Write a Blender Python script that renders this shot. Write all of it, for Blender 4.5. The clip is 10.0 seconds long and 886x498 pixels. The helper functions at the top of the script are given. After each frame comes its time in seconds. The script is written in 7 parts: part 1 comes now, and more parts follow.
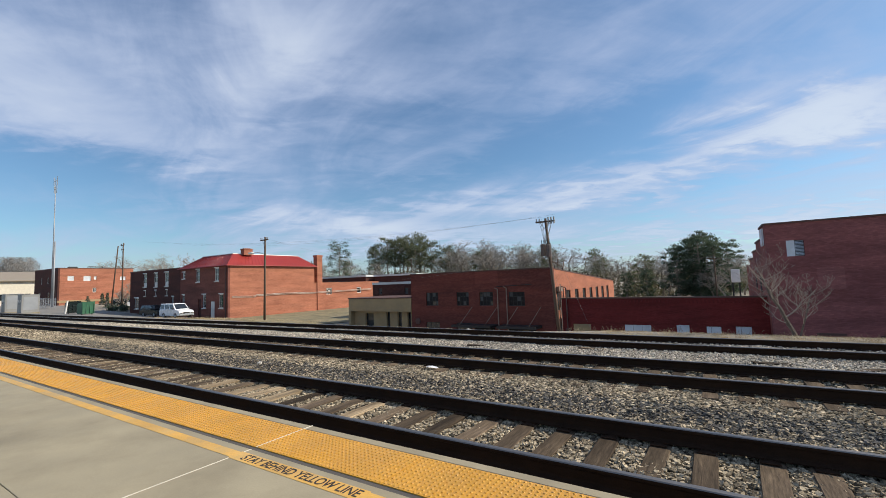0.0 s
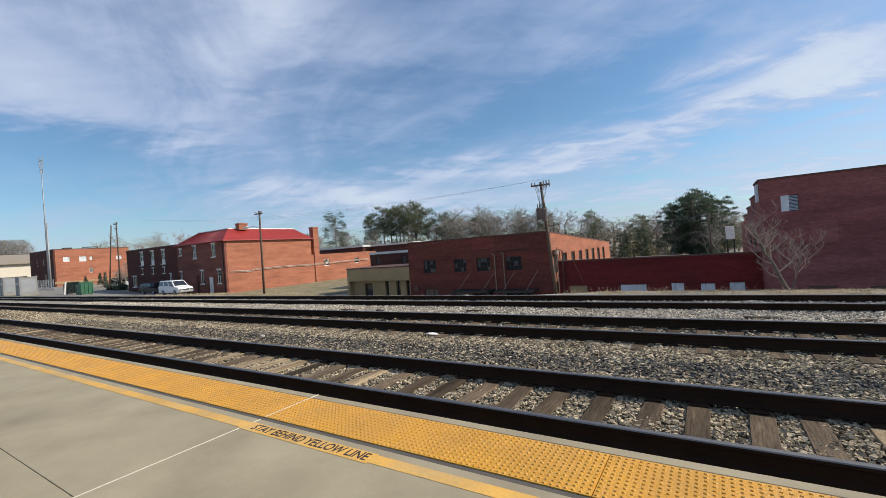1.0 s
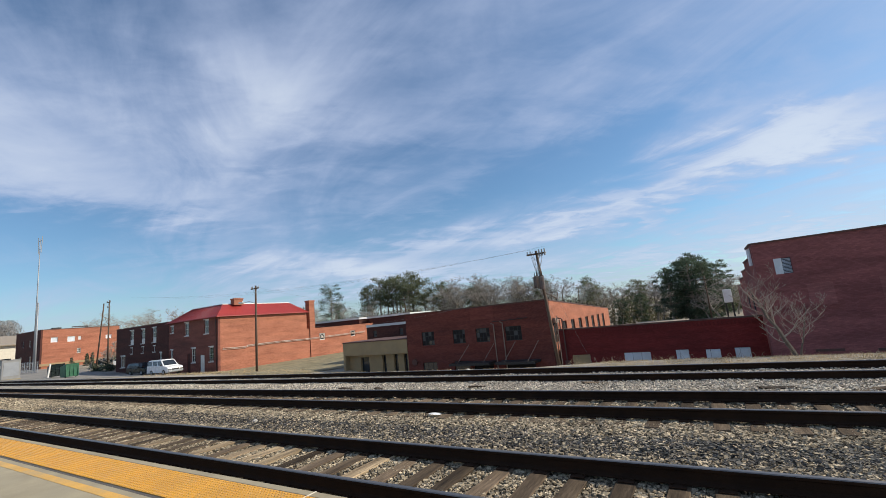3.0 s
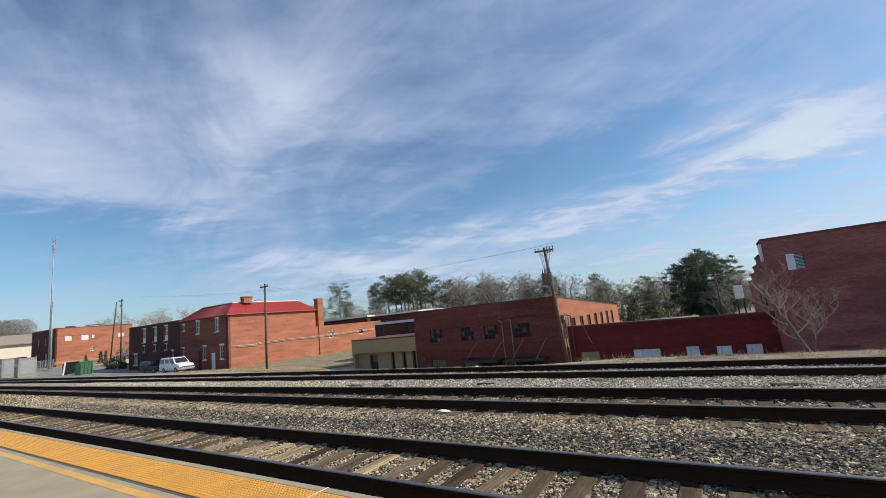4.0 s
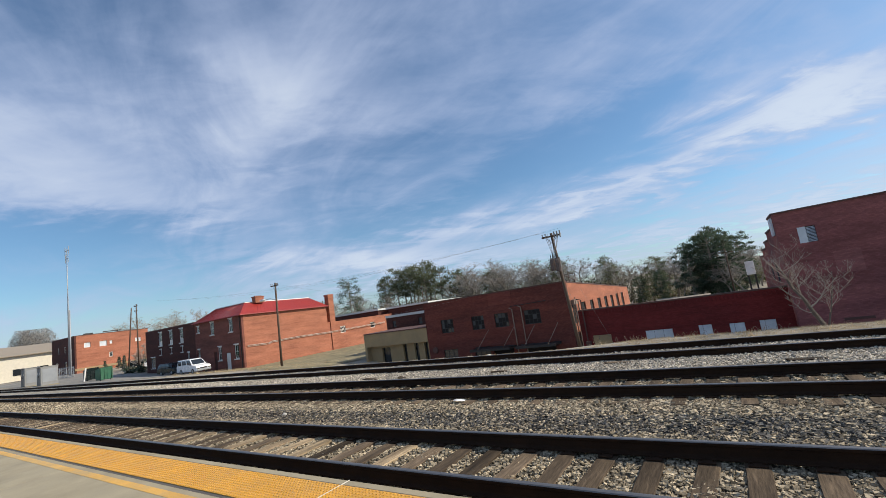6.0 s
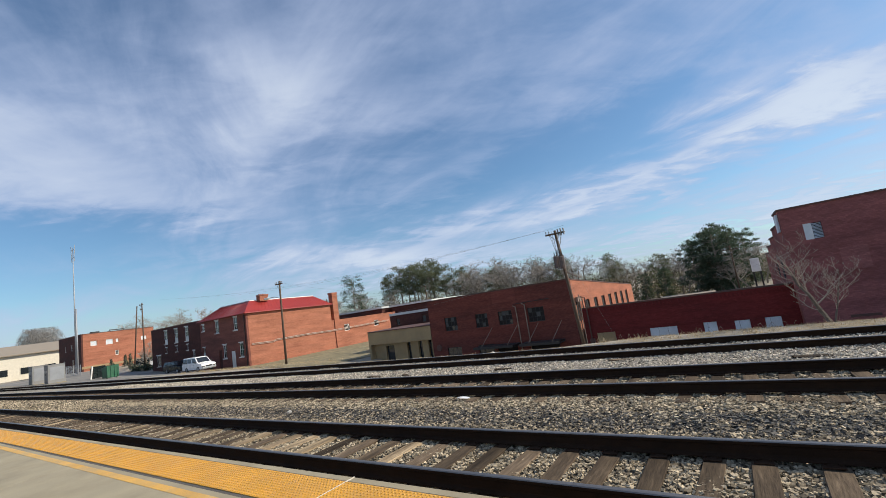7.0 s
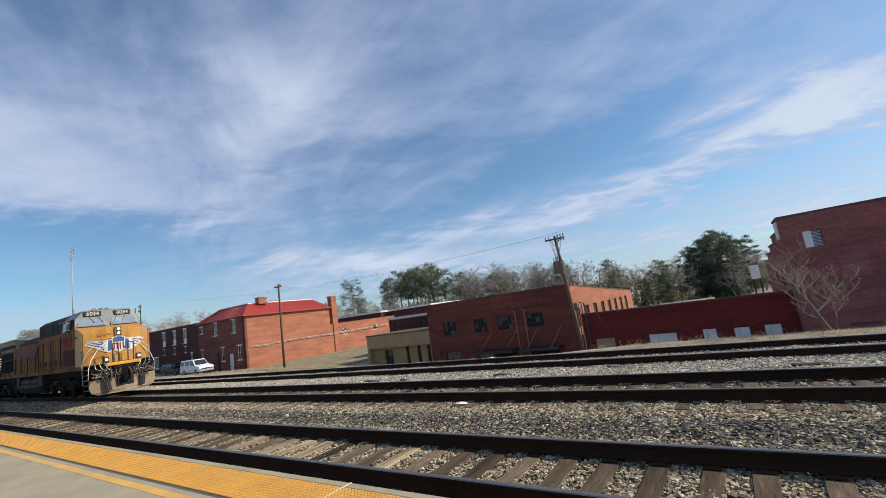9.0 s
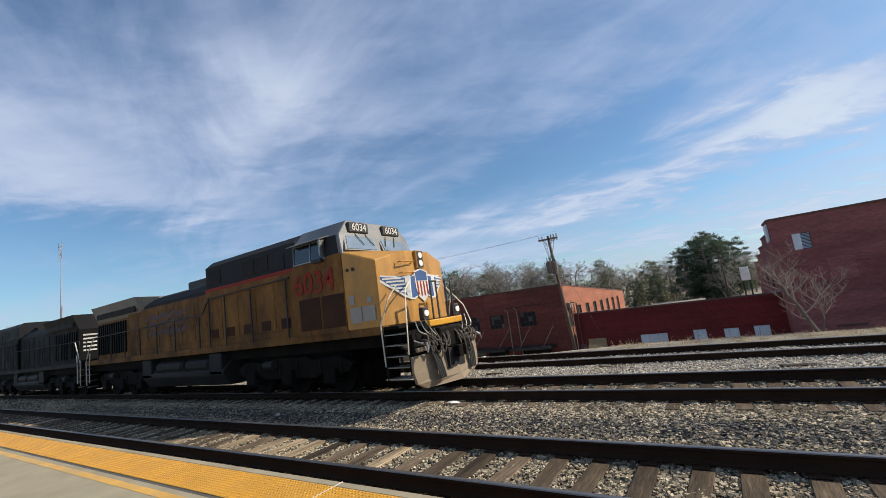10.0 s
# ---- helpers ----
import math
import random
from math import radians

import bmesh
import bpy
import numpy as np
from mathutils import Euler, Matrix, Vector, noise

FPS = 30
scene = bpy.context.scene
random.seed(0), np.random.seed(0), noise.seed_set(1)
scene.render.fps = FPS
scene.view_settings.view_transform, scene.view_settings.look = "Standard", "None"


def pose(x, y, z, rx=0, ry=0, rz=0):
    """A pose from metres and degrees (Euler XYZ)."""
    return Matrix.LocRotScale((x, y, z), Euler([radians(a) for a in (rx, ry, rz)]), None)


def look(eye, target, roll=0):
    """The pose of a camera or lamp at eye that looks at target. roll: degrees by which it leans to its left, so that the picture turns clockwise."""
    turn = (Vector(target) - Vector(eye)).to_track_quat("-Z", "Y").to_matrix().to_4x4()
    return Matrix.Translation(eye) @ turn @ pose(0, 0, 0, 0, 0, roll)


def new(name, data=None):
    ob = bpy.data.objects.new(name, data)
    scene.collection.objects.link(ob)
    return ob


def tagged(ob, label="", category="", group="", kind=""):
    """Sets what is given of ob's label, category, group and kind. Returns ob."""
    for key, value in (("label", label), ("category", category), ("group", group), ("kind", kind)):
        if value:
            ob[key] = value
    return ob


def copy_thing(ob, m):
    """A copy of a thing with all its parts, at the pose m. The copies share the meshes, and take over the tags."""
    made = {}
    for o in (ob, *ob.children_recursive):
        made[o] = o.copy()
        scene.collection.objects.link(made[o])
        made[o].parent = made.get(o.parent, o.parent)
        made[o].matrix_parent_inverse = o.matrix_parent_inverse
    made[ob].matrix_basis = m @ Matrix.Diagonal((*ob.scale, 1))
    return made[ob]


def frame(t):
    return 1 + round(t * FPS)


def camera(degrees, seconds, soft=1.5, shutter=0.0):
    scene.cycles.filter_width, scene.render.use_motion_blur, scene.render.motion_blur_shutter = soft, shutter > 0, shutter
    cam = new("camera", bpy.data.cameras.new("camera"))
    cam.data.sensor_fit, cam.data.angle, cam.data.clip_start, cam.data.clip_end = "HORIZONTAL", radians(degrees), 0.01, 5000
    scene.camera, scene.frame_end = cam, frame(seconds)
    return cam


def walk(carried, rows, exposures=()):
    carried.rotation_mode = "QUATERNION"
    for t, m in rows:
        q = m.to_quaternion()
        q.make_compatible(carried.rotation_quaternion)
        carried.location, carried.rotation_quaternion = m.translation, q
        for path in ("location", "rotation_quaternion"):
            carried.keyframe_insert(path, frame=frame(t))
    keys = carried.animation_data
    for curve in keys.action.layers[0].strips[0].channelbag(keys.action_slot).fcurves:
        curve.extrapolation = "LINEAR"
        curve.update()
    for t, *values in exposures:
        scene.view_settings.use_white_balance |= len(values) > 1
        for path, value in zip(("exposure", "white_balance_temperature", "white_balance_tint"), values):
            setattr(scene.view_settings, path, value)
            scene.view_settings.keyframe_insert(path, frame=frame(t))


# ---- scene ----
cam = camera(92.4, 10.0, soft=0.75)
PATH = [
    (0, (4.147, -4.258, 1.791), (3.073, -2.577, 1.947), -2.0),
    (0.5, (4.151, -4.27, 1.799), (3.053, -2.599, 1.853), -3.6),
    (1, (4.154, -4.269, 1.812), (3.085, -2.579, 1.813), -4.1),
    (1.5, (4.123, -4.258, 1.878), (3.146, -2.531, 2.129), -1.8),
    (2, (4.106, -4.288, 1.925), (3.134, -2.572, 2.258), -3.6),
    (2.5, (4.1, -4.283, 1.919), (3.109, -2.576, 2.239), -5.1),
    (3, (4.086, -4.292, 1.921), (3.068, -2.601, 2.244), -5.6),
    (4.5, (4.072, -4.315, 1.925), (3.011, -2.647, 2.228), -6.1),
    (5, (4.072, -4.311, 1.941), (3.008, -2.643, 2.232), -7.2),
    (5.5, (4.078, -4.321, 1.944), (3.006, -2.656, 2.226), -8.1),
    (7, (4.072, -4.33, 1.937), (2.973, -2.681, 2.204), -8.6),
    (7.5, (4.072, -4.325, 1.965), (2.97, -2.678, 2.236), -8.5),
    (8, (4.065, -4.339, 1.948), (2.965, -2.692, 2.226), -8.3),
    (8.5, (4.065, -4.34, 1.942), (2.968, -2.692, 2.226), -8.2),
    (9, (4.061, -4.318, 1.94), (2.967, -2.668, 2.227), -8.1),
    (9.5, (4.058, -4.33, 1.945), (2.975, -2.673, 2.23), -8.0),
    (10, (4.058, -4.315, 1.945), (2.988, -2.648, 2.223), -7.7),
]
walk(cam, [(t, look(e, g, r)) for t, e, g, r in PATH], [(0.0, 0.0), (10.0, 0.0)])

# ---- world and sun ----
SUN_UP = radians(36)
SUN_DIR = Vector((0.80 * math.cos(SUN_UP), 0.60 * math.cos(SUN_UP), math.sin(SUN_UP))).normalized()


def make_world():
    w = bpy.data.worlds.new("sky")
    w.use_nodes = True
    scene.world = w
    nt = w.node_tree
    N, L = nt.nodes, nt.links
    N.clear()
    out, bg = N.new("ShaderNodeOutputWorld"), N.new("ShaderNodeBackground")
    sky = N.new("ShaderNodeTexSky")
    sky.sky_type, sky.sun_disc = "NISHITA", False
    sky.sun_elevation, sky.sun_rotation = SUN_UP, math.atan2(SUN_DIR.x, SUN_DIR.y)
    sky.air_density, sky.dust_density, sky.ozone_density = 1.0, 0.6, 2.0
    geo = N.new("ShaderNodeTexCoord")
    sep = N.new("ShaderNodeSeparateXYZ")
    L.new(geo.outputs["Generated"], sep.inputs[0])

    def m(op, a, b=None, c=None, clamp=False):
        n = N.new("ShaderNodeMath")
        n.operation, n.use_clamp = op, clamp
        for i, v in enumerate((a, b, c)):
            if v is None:
                continue
            if isinstance(v, (int, float)):
                n.inputs[i].default_value = v
            else:
                L.new(v, n.inputs[i])
        return n.outputs[0]

    def ramp(v, lo, hi):
        n = N.new("ShaderNodeMapRange")
        n.interpolation_type = "SMOOTHERSTEP"
        n.inputs[1].default_value, n.inputs[2].default_value = lo, hi
        L.new(v, n.inputs[0])
        return n.outputs[0]

    # high clouds lie on a plane overhead
    zz = m("ADD", m("MAXIMUM", sep.outputs[2], 0.0), 0.13)
    u, v = m("DIVIDE", sep.outputs[0], zz), m("DIVIDE", sep.outputs[1], zz)

    def streak(turn, sx, sy, scale, detail, rough, dist, off):
        c, s = math.cos(radians(turn)), math.sin(radians(turn))
        a = m("MULTIPLY", m("ADD", m("MULTIPLY", u, c), m("MULTIPLY", v, s)), sx)
        b = m("MULTIPLY", m("ADD", m("MULTIPLY", u, -s), m("MULTIPLY", v, c)), sy)
        comb = N.new("ShaderNodeCombineXYZ")
        L.new(a, comb.inputs[0]), L.new(b, comb.inputs[1])
        comb.inputs[2].default_value = off
        n = N.new("ShaderNodeTexNoise")
        n.inputs["Scale"].default_value, n.inputs["Detail"].default_value = scale, detail
        n.inputs["Roughness"].default_value, n.inputs["Distortion"].default_value = rough, dist
        L.new(comb.outputs[0], n.inputs["Vector"])
        return n.outputs[0]

    veil = streak(25, 0.55, 1.0, 0.75, 7, 0.52, 0.5, 3.1)
    wisp = streak(-20, 0.5, 1.3, 1.5, 9, 0.59, 0.9, 7.7)
    fine = streak(35, 1.0, 1.6, 4.0, 7, 0.56, 0.4, 1.3)
    t = m("ADD", m("MULTIPLY", veil, 0.5), m("ADD", m("MULTIPLY", wisp, 0.36), m("MULTIPLY", fine, 0.14)))
    # compass bearing and height in degrees, ruffled, carry the cloud banks and the clear gaps between them
    bear = m("ADD", m("MULTIPLY", m("ARCTAN2", sep.outputs[0], sep.outputs[1]), 57.3), m("MULTIPLY", m("SUBTRACT", wisp, 0.5), 20.0))
    high = m("ADD", m("MULTIPLY", m("ARCSINE", sep.outputs[2]), 57.3), m("MULTIPLY", m("SUBTRACT", fine, 0.5), 8.0))
    banks = [(-50, 30, 12, 3.0, -12, 0.4), (-57, 21.5, 13, 3.0, 42, 0.45), (-40, 25, 18, 3.5, 8, 0.3), (11, 15.3, 8, 2.3, -6, 1.9), (-8, 11.8, 15, 1.5, 12, 0.95),
             (-30, 9.6, 14, 1.5, 4, 0.7), (-5.6, 8.9, 2, 0.8, -20, 0.9), (9.5, 5.4, 8, 1.1, 3, 1.0), (-6.5, 5.2, 9, 1.1, 0, 0.8), (-34, 6.2, 26, 1.8, 0, 0.6),
             (-47, 8.8, 16, 1.6, -8, 0.6), (-72, 17.5, 12, 3, -10, 0.55), (-70, 8, 15, 3.5, 0, -0.7), (14, 23, 12, 5, 10, 0.5), (-20, 34, 40, 6, 0, 0.3),
             (-6, 18.5, 10, 3, 10, -1.1), (-75, 12.8, 9, 1.7, 0, -0.9), (-35, 13, 8, 1.7, 3, -0.7), (-22, 17, 8, 2, 25, -0.6), (0, 9.4, 7, 1.0, 5, -0.5)]
    total = None
    for a0, e0, ln, wd, ang, wt in banks:
        c, sn = math.cos(radians(ang)), math.sin(radians(ang))
        da, de = m("SUBTRACT", bear, float(a0)), m("SUBTRACT", high, float(e0))
        p = m("DIVIDE", m("ADD", m("MULTIPLY", da, c), m("MULTIPLY", de, sn)), float(ln))
        q = m("DIVIDE", m("SUBTRACT", m("MULTIPLY", de, c), m("MULTIPLY", da, sn)), float(wd))
        g = m("MULTIPLY", m("EXPONENT", m("MULTIPLY", m("ADD", m("MULTIPLY", p, p), m("MULTIPLY", q, q)), -0.8)), wt * 0.15)
        total = g if total is None else m("ADD", total, g)
    cover = ramp(m("ADD", t, total), 0.32, 0.74)
    tone = N.new("ShaderNodeMixRGB")
    L.new(ramp(m("ADD", t, total), 0.46, 0.84), tone.inputs[0])
    tone.inputs[1].default_value = (4.25, 5.1, 7.2, 1)
    tone.inputs[2].default_value = (6.3, 7.0, 8.1, 1)
    mix = N.new("ShaderNodeMixRGB")
    L.new(m("MULTIPLY", cover, 0.88), mix.inputs[0])
    tint = N.new("ShaderNodeMixRGB")
    tint.blend_type, tint.inputs[0].default_value = "MULTIPLY", 1.0
    tint.inputs[2].default_value = (0.80, 1.02, 1.14, 1)
    L.new(sky.outputs[0], tint.inputs[1])
    L.new(tint.outputs[0], mix.inputs[1])
    L.new(tone.outputs[0], mix.inputs[2])
    L.new(mix.outputs[0], bg.inputs[0])
    bg.inputs[1].default_value = 0.108
    L.new(bg.outputs[0], out.inputs[0])


make_world()
sun = new("sun", bpy.data.lights.new("sun", "SUN"))
sun.data.energy, sun.data.angle, sun.data.color = 5.2, radians(0.6), (1.0, 0.90, 0.75)
sun.matrix_basis = look(SUN_DIR * 100, (0, 0, 0))

# ---- materials ----


def material(name, base, rough=0.8, metal=0.0, vary=0.25, scale=2.0, grain=40.0, bump=0.2, dirt=None, dirt_amount=0.0,
             dirt_scale=0.6, island=0.0, stretch=(1, 1, 1), randomize=0.0, spec=0.5):
    """A surface with blotches, fine grain and patches of dirt, at real size."""
    mt = bpy.data.materials.new(name)
    mt.use_nodes = True
    nt = mt.node_tree
    N, L = nt.nodes, nt.links
    b = N["Principled BSDF"]
    b.inputs["Roughness"].default_value, b.inputs["Metallic"].default_value = rough, metal
    b.inputs["Specular IOR Level"].default_value = spec
    tc, mp = N.new("ShaderNodeTexCoord"), N.new("ShaderNodeMapping")
    mp.inputs["Scale"].default_value = stretch
    L.new(tc.outputs["Object"], mp.inputs[0])
    src = mp.outputs[0]
    if randomize:
        info, add = N.new("ShaderNodeObjectInfo"), N.new("ShaderNodeVectorMath")
        sc = N.new("ShaderNodeMath")
        sc.operation, sc.inputs[1].default_value = "MULTIPLY", 60.0
        L.new(info.outputs["Random"], sc.inputs[0])
        L.new(src, add.inputs[0]), L.new(sc.outputs[0], add.inputs[1])
        src = add.outputs[0]

    def noise_tex(s, d=6, r=0.6):
        n = N.new("ShaderNodeTexNoise")
        n.inputs["Scale"].default_value, n.inputs["Detail"].default_value, n.inputs["Roughness"].default_value = s, d, r
        L.new(src, n.inputs["Vector"])
        return n.outputs[0]

    def rng(v, lo, hi, a, z):
        n = N.new("ShaderNodeMapRange")
        n.inputs[1].default_value, n.inputs[2].default_value = lo, hi
        n.inputs[3].default_value, n.inputs[4].default_value = a, z
        L.new(v, n.inputs[0])
        return n.outputs[0]

    def mul(c, f):
        n = N.new("ShaderNodeMixRGB")
        n.blend_type, n.inputs[0].default_value = "MULTIPLY", 1
        L.new(c, n.inputs[1]), L.new(f, n.inputs[2])
        return n.outputs[0]

    rgb = N.new("ShaderNodeRGB")
    rgb.outputs[0].default_value = (*base, 1)
    col = rgb.outputs[0]
    big, small = noise_tex(scale), noise_tex(grain, 4, 0.7)
    if dirt:
        mx = N.new("ShaderNodeMixRGB")
        L.new(rng(noise_tex(dirt_scale, 8, 0.65), 0.42, 0.68, 0, dirt_amount), mx.inputs[0])
        L.new(col, mx.inputs[1])
        mx.inputs[2].default_value = (*dirt, 1)
        col = mx.outputs[0]
    col = mul(col, rng(big, 0.3, 0.7, 1 - vary, 1 + vary))
    col = mul(col, rng(small, 0.3, 0.7, 1 - vary * 0.6, 1 + vary * 0.6))
    if island:
        g = N.new("ShaderNodeNewGeometry")
        col = mul(col, rng(g.outputs["Random Per Island"], 0, 1, 1 - island, 1 + island))
    if randomize:
        col = mul(col, rng(info.outputs["Random"], 0, 1, 1 - randomize, 1 + randomize))
    L.new(col, b.inputs["Base Color"])
    L.new(rng(big, 0.3, 0.7, max(rough - 0.1, 0.02), min(rough + 0.1, 1)), b.inputs["Roughness"])
    if bump:
        bp = N.new("ShaderNodeBump")
        bp.inputs["Strength"].default_value, bp.inputs["Distance"].default_value = bump, 0.01
        L.new(small, bp.inputs["Height"])
        L.new(bp.outputs[0], b.inputs["Normal"])
    return mt


def brick_material(name, base, mortar, other, stain=(0.05, 0.03, 0.03), stain_amount=0.4, vary=0.25):
    """Painted or bare brickwork: courses, uneven bricks, weather stains."""
    mt = material(name, base, 0.92, vary=vary, scale=0.8, grain=12, bump=0, dirt=stain, dirt_amount=stain_amount, dirt_scale=0.35, stretch=(0.35, 0.35, 2.2), spec=0.2)
    nt = mt.node_tree
    N, L = nt.nodes, nt.links
    b = N["Principled BSDF"]
    tc, sp, cb = N.new("ShaderNodeTexCoord"), N.new("ShaderNodeSeparateXYZ"), N.new("ShaderNodeCombineXYZ")
    ad = N.new("ShaderNodeMath")
    L.new(tc.outputs["Object"], sp.inputs[0])
    L.new(sp.outputs[0], ad.inputs[0]), L.new(sp.outputs[1], ad.inputs[1])
    L.new(ad.outputs[0], cb.inputs[0]), L.new(sp.outputs[2], cb.inputs[1])
    br = N.new("ShaderNodeTexBrick")
    br.inputs["Color1"].default_value, br.inputs["Color2"].default_value = (*[c * 1.15 for c in (1, 1, 1)], 1), (*other, 1)
    br.inputs["Mortar"].default_value = (*mortar, 1)
    br.inputs["Scale"].default_value, br.inputs["Mortar Size"].default_value = 1.0, 0.008
    br.inputs["Brick Width"].default_value, br.inputs["Row Height"].default_value = 0.21, 0.075
    L.new(cb.outputs[0], br.inputs["Vector"])
    mx = N.new("ShaderNodeMixRGB")
    mx.blend_type, mx.inputs[0].default_value = "MULTIPLY", 1
    old = b.inputs["Base Color"].links[0].from_socket
    L.new(old, mx.inputs[1]), L.new(br.outputs[0], mx.inputs[2])
    L.new(mx.outputs[0], b.inputs["Base Color"])
    bp = N.new("ShaderNodeBump")
    bp.invert = True
    bp.inputs["Strength"].default_value, bp.inputs["Distance"].default_value = 0.4, 0.006
    L.new(br.outputs["Fac"], bp.inputs["Height"])
    L.new(bp.outputs[0], b.inputs["Normal"])
    return mt


def leaf_material(name, base, through_share=0.45, **more):
    """Leaves: a matt face that also lets light through."""
    mt = material(name, base, 0.8, bump=0, spec=0.2, **more)
    N, L = mt.node_tree.nodes, mt.node_tree.links
    b = N["Principled BSDF"]
    tr, mx = N.new("ShaderNodeBsdfTranslucent"), N.new("ShaderNodeMixShader")
    L.new(b.inputs["Base Color"].links[0].from_socket, tr.inputs[0])
    mx.inputs[0].default_value = through_share
    L.new(b.outputs[0], mx.inputs[1]), L.new(tr.outputs[0], mx.inputs[2])
    L.new(mx.outputs[0], N["Material Output"].inputs[0])
    return mt


def glow(name, col, strength):
    mt = material(name, col, 0.2, vary=0.02, bump=0)
    b = mt.node_tree.nodes["Principled BSDF"]
    b.inputs["Emission Color"].default_value, b.inputs["Emission Strength"].default_value = (*col, 1), strength
    return mt


